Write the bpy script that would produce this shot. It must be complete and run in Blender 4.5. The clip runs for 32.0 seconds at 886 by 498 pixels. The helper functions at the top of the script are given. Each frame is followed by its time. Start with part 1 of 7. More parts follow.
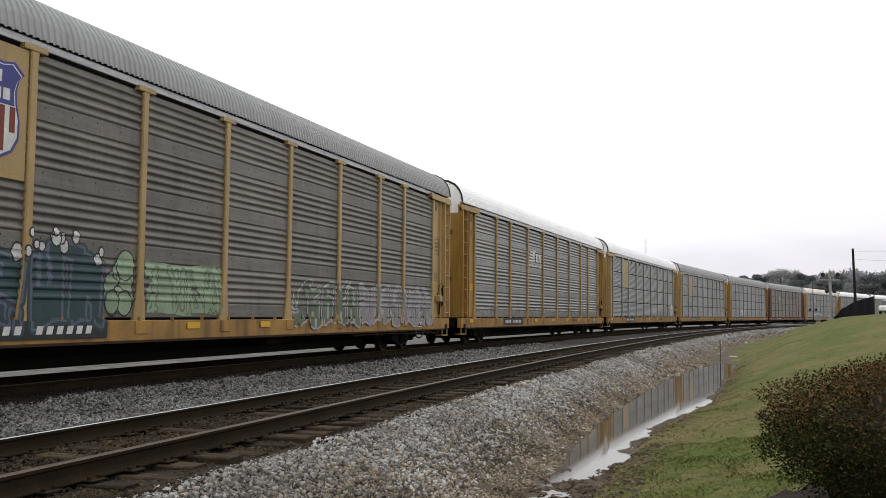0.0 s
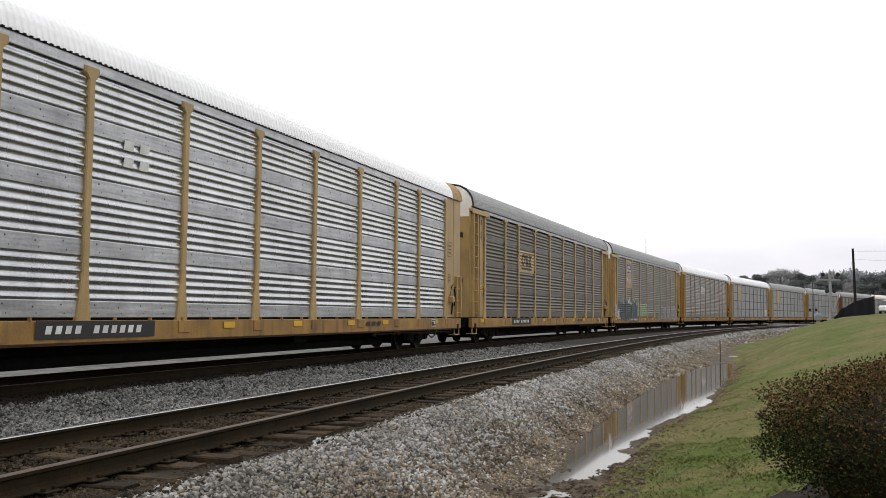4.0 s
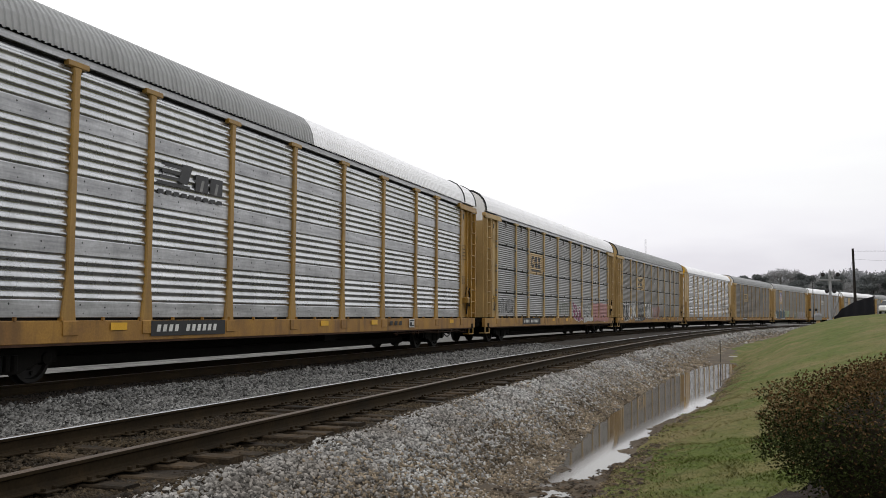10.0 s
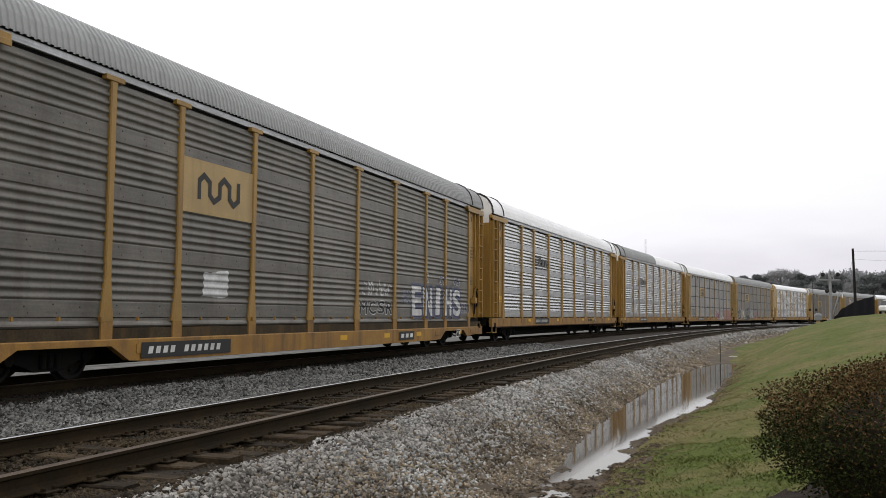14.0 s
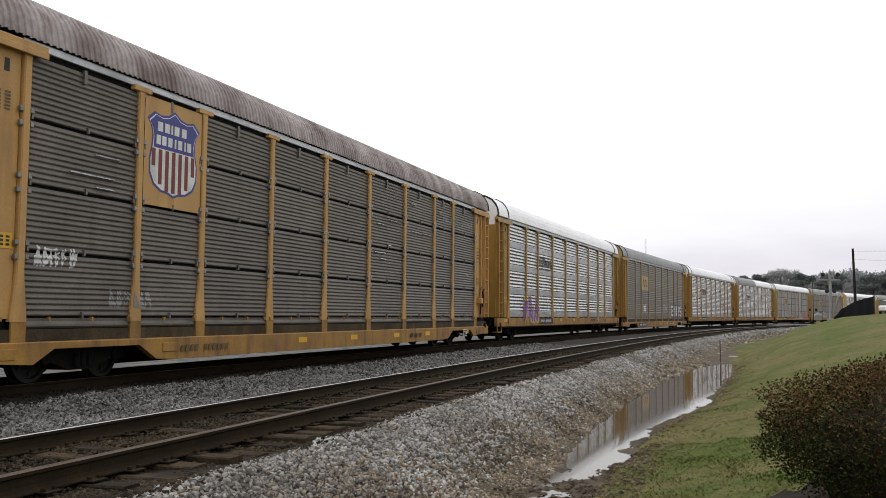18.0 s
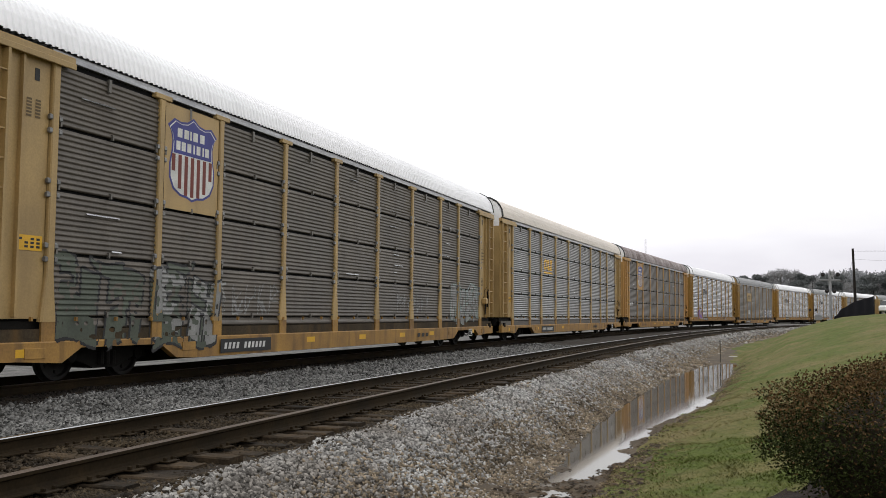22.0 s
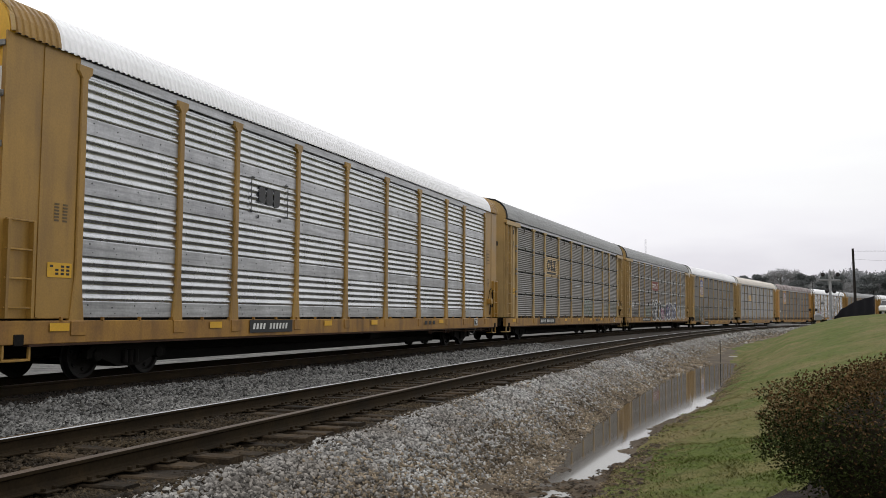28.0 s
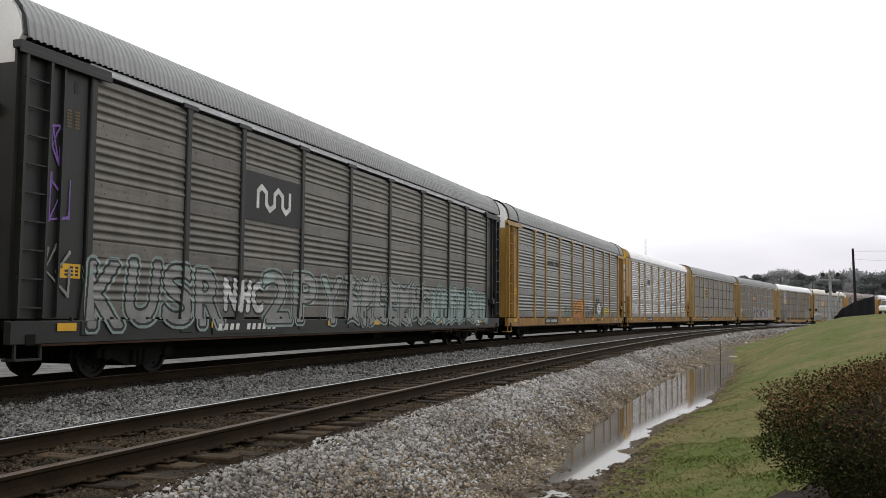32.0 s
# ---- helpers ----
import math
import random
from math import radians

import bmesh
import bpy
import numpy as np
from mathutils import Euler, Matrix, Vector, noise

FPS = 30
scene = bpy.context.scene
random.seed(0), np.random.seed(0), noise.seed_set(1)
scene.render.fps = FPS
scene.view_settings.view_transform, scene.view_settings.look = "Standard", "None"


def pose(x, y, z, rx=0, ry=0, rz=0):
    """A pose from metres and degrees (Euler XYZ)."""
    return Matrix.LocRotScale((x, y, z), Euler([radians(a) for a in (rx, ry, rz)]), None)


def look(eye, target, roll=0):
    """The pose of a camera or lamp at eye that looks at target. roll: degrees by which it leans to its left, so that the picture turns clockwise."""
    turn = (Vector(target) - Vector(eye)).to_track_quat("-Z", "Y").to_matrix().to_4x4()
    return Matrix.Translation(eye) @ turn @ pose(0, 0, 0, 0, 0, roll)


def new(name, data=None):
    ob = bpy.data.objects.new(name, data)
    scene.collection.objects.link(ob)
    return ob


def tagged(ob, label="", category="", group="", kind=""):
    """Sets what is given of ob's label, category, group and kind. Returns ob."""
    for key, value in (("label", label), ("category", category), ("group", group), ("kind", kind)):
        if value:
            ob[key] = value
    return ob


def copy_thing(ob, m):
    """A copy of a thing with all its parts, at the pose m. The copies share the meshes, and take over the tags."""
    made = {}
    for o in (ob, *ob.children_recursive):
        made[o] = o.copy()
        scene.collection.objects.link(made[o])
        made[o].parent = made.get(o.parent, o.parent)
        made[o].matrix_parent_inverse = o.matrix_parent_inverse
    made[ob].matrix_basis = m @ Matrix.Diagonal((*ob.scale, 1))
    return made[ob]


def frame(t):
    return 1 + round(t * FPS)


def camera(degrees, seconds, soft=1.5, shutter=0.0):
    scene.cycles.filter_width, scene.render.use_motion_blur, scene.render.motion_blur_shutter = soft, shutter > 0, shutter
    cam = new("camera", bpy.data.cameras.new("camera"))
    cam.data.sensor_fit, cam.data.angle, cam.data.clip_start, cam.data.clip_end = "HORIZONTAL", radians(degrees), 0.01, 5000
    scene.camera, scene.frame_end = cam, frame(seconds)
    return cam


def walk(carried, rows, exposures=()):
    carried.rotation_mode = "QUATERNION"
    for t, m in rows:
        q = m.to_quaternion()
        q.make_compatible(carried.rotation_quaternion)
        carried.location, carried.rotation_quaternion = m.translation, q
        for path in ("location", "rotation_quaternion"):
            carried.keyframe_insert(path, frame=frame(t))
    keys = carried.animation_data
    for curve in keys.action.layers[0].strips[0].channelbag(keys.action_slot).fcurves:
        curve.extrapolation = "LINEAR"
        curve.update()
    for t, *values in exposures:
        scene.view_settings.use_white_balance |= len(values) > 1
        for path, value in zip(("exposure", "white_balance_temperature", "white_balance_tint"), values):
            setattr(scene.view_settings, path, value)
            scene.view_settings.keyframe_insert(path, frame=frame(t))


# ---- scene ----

# ---- camera ----
cam = camera(51.3, 32.0, soft=0.8, shutter=0.0)
EYE = Vector((0.0, 0.0, 1.209))
PITCH, YAW = 0.070176, 0.299444
AIM = EYE + 10 * Vector((-math.sin(YAW) * math.cos(PITCH), math.cos(YAW) * math.cos(PITCH), math.sin(PITCH)))
walk(cam, [(0.0, look(EYE, AIM, 0.46)), (32.0, look(EYE, AIM, 0.46))],
     exposures=[(0.0, 0.0), (1.5, 0.0), (2.5, 0.08), (3.5, 0.1), (5.5, 0.0), (9.0, 0.0), (10.0, -0.14), (11.0, -0.22), (12.0, -0.25), (13.0, -0.25), (14.0, -0.08), (16.5, -0.2), (17.0, -0.18), (18.0, -0.06), (19.0, 0.0),
                (25.5, 0.0), (27.5, -0.12), (28.0, -0.14), (29.0, -0.17), (30.0, -0.09), (31.0, 0.0), (32.0, 0.0)])

# ---- light: bright overcast ----
world = bpy.data.worlds.new("overcast_sky")
scene.world = world
world.use_nodes = True
SUN_EL, SUN_ROT = radians(48), radians(-65)


def build_world():
    nt = world.node_tree
    nt.nodes.clear()
    out = nt.nodes.new("ShaderNodeOutputWorld")
    bg = nt.nodes.new("ShaderNodeBackground")
    sky = nt.nodes.new("ShaderNodeTexSky")
    sky.sky_type, sky.sun_disc, sky.sun_elevation, sky.sun_rotation = "NISHITA", False, SUN_EL, SUN_ROT
    skyscale = nt.nodes.new("ShaderNodeMix")
    skyscale.data_type, skyscale.blend_type = "RGBA", "MULTIPLY"
    skyscale.inputs[0].default_value = 1.0
    skyscale.inputs[7].default_value = (0.09, 0.09, 0.09, 1)
    co = nt.nodes.new("ShaderNodeTexCoord")
    mp = nt.nodes.new("ShaderNodeMapping")
    mp.inputs["Scale"].default_value = (1.3, 1.3, 5.0)
    noi = nt.nodes.new("ShaderNodeTexNoise")
    noi.inputs["Scale"].default_value, noi.inputs["Detail"].default_value, noi.inputs["Roughness"].default_value = 1.7, 5, 0.5
    sep = nt.nodes.new("ShaderNodeSeparateXYZ")
    up = nt.nodes.new("ShaderNodeMapRange")
    up.inputs[1].default_value, up.inputs[2].default_value = 0.0, 0.32
    up.inputs[3].default_value, up.inputs[4].default_value = -0.16, 0.42
    add = nt.nodes.new("ShaderNodeMath")
    add.operation = "ADD"
    ramp = nt.nodes.new("ShaderNodeValToRGB")
    ramp.color_ramp.elements[0].position, ramp.color_ramp.elements[0].color = 0.28, (0.74, 0.72, 0.78, 1)
    ramp.color_ramp.elements[1].position, ramp.color_ramp.elements[1].color = 0.72, (1.0, 1.0, 1.0, 1)
    mid = ramp.color_ramp.elements.new(0.46)
    mid.color = (0.90, 0.885, 0.925, 1)
    mix = nt.nodes.new("ShaderNodeMix")
    mix.data_type = "RGBA"
    mix.inputs[0].default_value = 0.94
    lk = nt.links.new
    lk(co.outputs["Generated"], mp.inputs[0])
    lk(mp.outputs[0], noi.inputs["Vector"])
    lk(co.outputs["Generated"], sep.inputs[0])
    lk(sep.outputs["Z"], up.inputs[0])
    lk(noi.outputs["Fac"], add.inputs[0])
    lk(up.outputs[0], add.inputs[1])
    lk(add.outputs[0], ramp.inputs[0])
    lk(sky.outputs[0], skyscale.inputs[6])
    lk(skyscale.outputs[2], mix.inputs[6])
    lk(ramp.outputs[0], mix.inputs[7])
    # an overcast sky is brighter overhead and towards the veiled sun
    toward = nt.nodes.new("ShaderNodeVectorMath")
    toward.operation = "DOT_PRODUCT"
    toward.inputs[1].default_value = (-0.606, 0.147, 0.782)
    dome = nt.nodes.new("ShaderNodeMapRange")
    dome.inputs[1].default_value, dome.inputs[2].default_value = -0.7, 0.9
    dome.inputs[3].default_value, dome.inputs[4].default_value = 0.70, 1.32
    scl = nt.nodes.new("ShaderNodeVectorMath")
    scl.operation = "SCALE"
    lk(co.outputs["Generated"], toward.inputs[0])
    lk(toward.outputs["Value"], dome.inputs[0])
    lk(mix.outputs[2], scl.inputs[0])
    lk(dome.outputs[0], scl.inputs["Scale"])
    lk(scl.outputs[0], bg.inputs[0])
    bg.inputs[1].default_value = 1.10
    lk(bg.outputs[0], out.inputs[0])


build_world()
sun = new("sun", bpy.data.lights.new("sun", "SUN"))
sun.data.energy, sun.data.angle, sun.data.color = 0.5, radians(30), (1.0, 0.97, 0.93)
sun.matrix_world = look((-62, 35, 80), (0, 20, 0))

# ---- materials ----
MATS = {}


def mat(name, color, rough=0.7, metal=0.0, var=0.25, scale=2.0, fine=40.0, bump=0.15, tint=None, streak=0.0, rand=0.0, island=0.0, dirt=None, dirt_amt=0.45, spec=0.5, still=False, roll=0.0):
    """A procedural surface: coarse stains, fine grain, optional vertical streaks and per-piece variation."""
    if name in MATS:
        return MATS[name]
    m = bpy.data.materials.new(name)
    MATS[name] = m
    m.use_nodes = True
    nt = m.node_tree
    b = nt.nodes["Principled BSDF"]
    lk = nt.links.new
    b.inputs["Metallic"].default_value = metal
    b.inputs["Specular IOR Level"].default_value = spec if rough < 0.72 else spec * 0.35
    co = nt.nodes.new("ShaderNodeTexCoord")
    oi = nt.nodes.new("ShaderNodeObjectInfo")
    shift = nt.nodes.new("ShaderNodeVectorMath")
    shift.operation = "MULTIPLY_ADD"
    shift.inputs[1].default_value = (1, 1, 1)
    comb = nt.nodes.new("ShaderNodeCombineXYZ")
    mul = nt.nodes.new("ShaderNodeMath")
    mul.operation = "MULTIPLY"
    mul.inputs[1].default_value = 0.0 if still else 37.0
    lk(oi.outputs["Random"], mul.inputs[0])
    lk(mul.outputs[0], comb.inputs[0])
    lk(co.outputs["Object"], shift.inputs[0])
    lk(comb.outputs[0], shift.inputs[2])
    n1 = nt.nodes.new("ShaderNodeTexNoise")
    n1.inputs["Scale"].default_value, n1.inputs["Detail"].default_value = scale, 4
    n2 = nt.nodes.new("ShaderNodeTexNoise")
    n2.inputs["Scale"].default_value, n2.inputs["Detail"].default_value = fine, 3
    lk(shift.outputs[0], n1.inputs["Vector"])
    lk(shift.outputs[0], n2.inputs["Vector"])
    r1 = nt.nodes.new("ShaderNodeValToRGB")
    dark = [c * (1 - var) for c in color]
    lite = [min(1, c * (1 + 0.7 * var)) for c in color]
    if tint:
        dark = [a * 0.6 + c * 0.4 for a, c in zip(tint, dark)]
    r1.color_ramp.elements[0].position, r1.color_ramp.elements[0].color = 0.32, (*dark, 1)
    r1.color_ramp.elements[1].position, r1.color_ramp.elements[1].color = 0.68, (*lite, 1)
    lk(n1.outputs["Fac"], r1.inputs[0])
    grain = nt.nodes.new("ShaderNodeMapRange")
    grain.inputs[1].default_value, grain.inputs[2].default_value = 0.3, 0.7
    grain.inputs[3].default_value, grain.inputs[4].default_value = 1 - var * 0.6, 1 + var * 0.4
    lk(n2.outputs["Fac"], grain.inputs[0])
    mx = nt.nodes.new("ShaderNodeVectorMath")
    mx.operation = "SCALE"
    lk(r1.outputs[0], mx.inputs[0])
    lk(grain.outputs[0], mx.inputs["Scale"])
    last = mx.outputs[0]
    if rand or island:
        src = oi.outputs["Random"]
        if island:
            geo = nt.nodes.new("ShaderNodeNewGeometry")
            src = geo.outputs["Random Per Island"]
        k = rand or island
        mr = nt.nodes.new("ShaderNodeMapRange")
        mr.inputs[3].default_value, mr.inputs[4].default_value = 1 - k, 1 + k * 0.8
        lk(src, mr.inputs[0])
        m2 = nt.nodes.new("ShaderNodeVectorMath")
        m2.operation = "SCALE"
        lk(last, m2.inputs[0])
        lk(mr.outputs[0], m2.inputs["Scale"])
        last = m2.outputs[0]
    if streak or dirt:
        mp = nt.nodes.new("ShaderNodeMapping")
        mp.inputs["Scale"].default_value = (3.2, 3.2, 0.4)
        n3 = nt.nodes.new("ShaderNodeTexNoise")
        n3.inputs["Scale"].default_value, n3.inputs["Detail"].default_value = 1.0, 5
        lk(shift.outputs[0], mp.inputs[0])
        lk(mp.outputs[0], n3.inputs["Vector"])
        r3 = nt.nodes.new("ShaderNodeMapRange")
        r3.inputs[1].default_value, r3.inputs[2].default_value = 0.5, 0.75
        r3.inputs[3].default_value, r3.inputs[4].default_value = 0.0, dirt_amt if dirt else streak
        lk(n3.outputs["Fac"], r3.inputs[0])
        m3 = nt.nodes.new("ShaderNodeMix")
        m3.data_type = "RGBA"
        m3.inputs[7].default_value = (*(dirt or [c * 0.35 for c in color]), 1)
        lk(r3.outputs[0], m3.inputs[0])
        lk(last, m3.inputs[6])
        last = m3.outputs[2]
    if roll:
        # long level streaks in rolled sheet
        rp = nt.nodes.new("ShaderNodeMapping")
        rp.inputs["Scale"].default_value = (0.55, 0.55, 9.0)
        n4 = nt.nodes.new("ShaderNodeTexNoise")
        n4.inputs["Scale"].default_value, n4.inputs["Detail"].default_value, n4.inputs["Roughness"].default_value = 1.3, 6, 0.65
        lk(shift.outputs[0], rp.inputs[0])
        lk(rp.outputs[0], n4.inputs["Vector"])
        r4 = nt.nodes.new("ShaderNodeMapRange")
        r4.inputs[1].default_value, r4.inputs[2].default_value = 0.32, 0.68
        r4.inputs[3].default_value, r4.inputs[4].default_value = 1 - roll, 1 + roll * 0.8
        lk(n4.outputs["Fac"], r4.inputs[0])
        m4 = nt.nodes.new("ShaderNodeVectorMath")
        m4.operation = "SCALE"
        lk(last, m4.inputs[0])
        lk(r4.outputs[0], m4.inputs["Scale"])
        last = m4.outputs[0]
    lk(last, b.inputs["Base Color"])
    rr = nt.nodes.new("ShaderNodeMapRange")
    rr.inputs[3].default_value, rr.inputs[4].default_value = max(0.02, rough - 0.12), min(1, rough + 0.12)
    lk(n1.outputs["Fac"], rr.inputs[0])
    lk(rr.outputs[0], b.inputs["Roughness"])
    if bump:
        bp = nt.nodes.new("ShaderNodeBump")
        bp.inputs["Strength"].default_value, bp.inputs["Distance"].default_value = bump, 0.02
        lk(n2.outputs["Fac"], bp.inputs["Height"])
        lk(bp.outputs[0], b.inputs["Normal"])
    return m


YELLOW = mat("weathered_yellow_paint", (0.36, 0.205, 0.043), 0.45, 0, 0.18, 0.9, 30, 0.05, dirt=(0.13, 0.07, 0.03), dirt_amt=0.5, rand=0.06)
CREAM = mat("faded_cream_paint", (0.44, 0.298, 0.122), 0.48, 0, 0.18, 0.9, 30, 0.05, dirt=(0.15, 0.09, 0.04), dirt_amt=0.35, rand=0.06)
BRIGHTYEL = mat("bright_yellow_paint", (0.72, 0.40, 0.02), 0.5, 0, 0.12, 1.5, 30, 0.03)
DARKFRAME = mat("dark_green_grey_paint", (0.017, 0.019, 0.017), 0.5, 0, 0.3, 1.2, 30, 0.05, streak=0.3)
GALV_BRIGHT = mat("bright_galvanised_steel", (0.56, 0.57, 0.59), 0.27, 0.9, 0.12, 1.1, 18, 0.03, rand=0.05, streak=0.25, roll=0.2)
GALV_TONED = mat("toned_galvanised_steel", (0.47, 0.475, 0.49), 0.38, 0.65, 0.2, 1.1, 18, 0.05, rand=0.08, streak=0.3, roll=0.32)
GALV_GREY = mat("grey_galvanised_steel", (0.243, 0.242, 0.238), 0.38, 0.5, 0.16, 1.1, 18, 0.04, rand=0.09, streak=0.35, roll=0.25)
GALV_DULL = mat("dull_soiled_galvanised_steel", (0.168, 0.156, 0.139), 0.43, 0.3, 0.2, 1.1, 18, 0.05, rand=0.1, roll=0.22, streak=0.45, dirt=(0.07, 0.055, 0.045), dirt_amt=0.4)
GALV_BROWN = mat("brown_soiled_galvanised_steel", (0.124, 0.107, 0.089), 0.47, 0.2, 0.22, 1.1, 18, 0.05, rand=0.1, roll=0.2, dirt=(0.06, 0.045, 0.035), dirt_amt=0.45)
ROOF_GREY = mat("grey_steel_roof", (0.36, 0.362, 0.37), 0.5, 0.0, 0.07, 0.6, 12, 0.0, streak=0.25)
ROOF_WHITE = mat("pale_steel_roof", (0.92, 0.915, 0.935), 0.32, 0.3, 0.05, 0.6, 12, 0.0, streak=0.08)
ROOF_CREAM = mat("cream_roof_paint", (0.80, 0.74, 0.68), 0.55, 0, 0.05, 0.6, 12, 0.0, streak=0.08)
ROOF_RUST = mat("rust_stained_roof", (0.42, 0.38, 0.38), 0.6, 0.1, 0.3, 0.8, 12, 0.04, tint=(0.12, 0.06, 0.05), dirt=(0.13, 0.07, 0.055), dirt_amt=0.85)
WHITE = mat("white_paint", (0.84, 0.83, 0.82), 0.55, 0, 0.1, 1.2, 30, 0.03, streak=0.12)
BLACK = mat("black_rubber", (0.015, 0.015, 0.016), 0.6, 0, 0.3, 3, 30, 0.05)
UNDER = mat("black_underframe", (0.011, 0.010, 0.009), 0.85, 0, 0.4, 2, 30, 0.1)
INTERIOR_SHADE = mat("painted_interior_shade", (0.01, 0.01, 0.011), 0.9, 0, 0.2, 2, 20, 0.0)
STEEL = mat("worn_wheel_steel", (0.012, 0.010, 0.009), 0.7, 0.2, 0.4, 3, 40, 0.1)
MARKBLACK = mat("black_marking_paint", (0.02, 0.02, 0.021), 0.6, 0, 0.2, 3, 40, 0.0)
FADEDINK = mat("faded_black_paint", (0.05, 0.05, 0.055), 0.6, 0, 0.3, 3, 40, 0.0)
GREYINK = mat("worn_dark_lettering", (0.13, 0.085, 0.035), 0.6, 0, 0.2, 3, 40, 0.0)
MARKWHITE = mat("white_marking_paint", (0.7, 0.7, 0.68), 0.6, 0, 0.2, 3, 40, 0.0)
MARKRED = mat("red_marking_paint", (0.19, 0.035, 0.026), 0.6, 0, 0.2, 3, 40, 0.0)
MARKBLUE = mat("blue_marking_paint", (0.055, 0.06, 0.26), 0.6, 0, 0.2, 3, 40, 0.0)
RAILSIDE = mat("brown_rail_steel", (0.026, 0.0175, 0.0085), 0.8, 0.0, 0.35, 2, 30, 0.15, spec=0.3)
DULLTOP = mat("dull_brown_rail_top", (0.11, 0.08, 0.06), 0.5, 0.6, 0.2, 2, 40, 0.02)
RAILTOP = mat("polished_rail_top", (0.45, 0.45, 0.46), 0.25, 1.0, 0.15, 2, 40, 0.02)
TIE = mat("old_creosoted_timber", (0.044, 0.030, 0.017), 0.9, 0, 0.55, 4, 25, 0.7, rand=0.45, tint=(0.02, 0.016, 0.012))
BALLAST = mat("ballast_bed", (0.06, 0.055, 0.05), 0.95, 0, 0.45, 1.2, 22, 1.0, tint=(0.05, 0.035, 0.022))
DIRT_SHADE_BED = mat("dirty_and_shaded_ballast", (0.016, 0.013, 0.010), 0.9, 0, 0.4, 1.5, 25, 1.0, tint=(0.05, 0.035, 0.022))
OIL_SHADE_STONE = mat("oily_and_shaded_stones", (0.026, 0.021, 0.017), 0.85, 0, 0.3, 0.9, 60, 0.2, island=0.6)
DIRTYSTONE = mat("oily_dirty_stones", (0.055, 0.04, 0.023), 0.9, 0, 0.35, 1.1, 60, 0.2, tint=(0.03, 0.023, 0.017), island=0.6)
MIDSTONE = mat("grey_green_stones", (0.185, 0.182, 0.174), 0.9, 0, 0.3, 0.7, 60, 0.2, island=0.9)
TANSTONE = mat("tan_stained_stones", (0.25, 0.2, 0.142), 0.9, 0, 0.3, 0.9, 60, 0.2, tint=(0.08, 0.06, 0.04), island=0.6)
STONE = mat("crushed_granite", (0.345, 0.34, 0.33), 0.9, 0, 0.25, 0.7, 60, 0.2, tint=(0.21, 0.18, 0.15), island=0.66)
RUSTLIP = mat("rusty_sill_edge", (0.05, 0.026, 0.016), 0.8, 0, 0.4, 2, 30, 0.15)
UNDERSTRIP = mat("grimy_brown_skirt", (0.06, 0.045, 0.028), 0.8, 0, 0.4, 1.2, 25, 0.1, dirt=(0.16, 0.09, 0.03), dirt_amt=0.5)
GRIMY = {YELLOW: mat("grimy_yellow_sill_paint", (0.35, 0.185, 0.032), 0.6, 0, 0.25, 1.3, 25, 0.08, dirt=(0.085, 0.045, 0.02), dirt_amt=0.75, tint=(0.2, 0.09, 0.03)),
         CREAM: mat("grimy_ochre_sill_paint", (0.37, 0.205, 0.046), 0.6, 0, 0.25, 1.3, 25, 0.08, dirt=(0.08, 0.045, 0.022), dirt_amt=0.8, tint=(0.2, 0.1, 0.035))}

# ---- the line of the railway: far track, gently curving to the right ----
S = np.arange(-90.0, 900.0, 0.5)
_k = 0.001442 + 1.238e-6 * np.clip(S, -90, 320)
_th = np.cumsum(_k) * 0.5
_i0 = 180
_th = _th - _th[_i0]
_px, _py = np.cumsum(np.sin(_th)) * 0.5, np.cumsum(np.cos(_th)) * 0.5
_px, _py = _px - _px[_i0] - 12.007, _py - _py[_i0]
TRACKS = 6.116       # between the two track centres


def rail_xy(s, v):
    """World x, y at s metres along the line, v metres to the right of the near track's centre."""
    th = np.interp(s, S, _th)
    o = np.asarray(v) + TRACKS
    return np.interp(s, S, _px) + o * np.cos(th), np.interp(s, S, _py) - o * np.sin(th)


def heading(s):
    return float(np.interp(s, S, _th))


def track_pose(s, v=0.0, z=0.0):
    x, y = rail_xy(s, v)
    return Matrix.Translation((float(x), float(y), z)) @ Matrix.Rotation(math.pi / 2 - heading(s), 4, "Z")


def train_u(t):
    return 33.104 + 14.6544 * t - 0.00487 * t * t


# ---- small builders ----
def mesh_of(name, verts, faces, mats, idx=None, smooth=False):
    me = bpy.data.meshes.new(name)
    me.from_pydata([tuple(map(float, p)) for p in verts], [], faces)
    for m in (mats if isinstance(mats, (list, tuple)) else [mats]):
        me.materials.append(m)
    if idx is not None:
        me.polygons.foreach_set("material_index", np.asarray(idx, dtype=np.int32))
    if smooth:
        me.polygons.foreach_set("use_smooth", np.ones(len(me.polygons), dtype=bool))
    me.update()
    return me


def child(name, me, parent, m=None, label=""):
    ob = new(name, me)
    ob.parent = parent
    if m is not None:
        ob.matrix_basis = m
    if label:
        tagged(ob, label)
    return ob


def empty(name, m=None):
    ob = new(name)
    ob.empty_display_size = 0.3
    if m is not None:
        ob.matrix_basis = m
    return ob


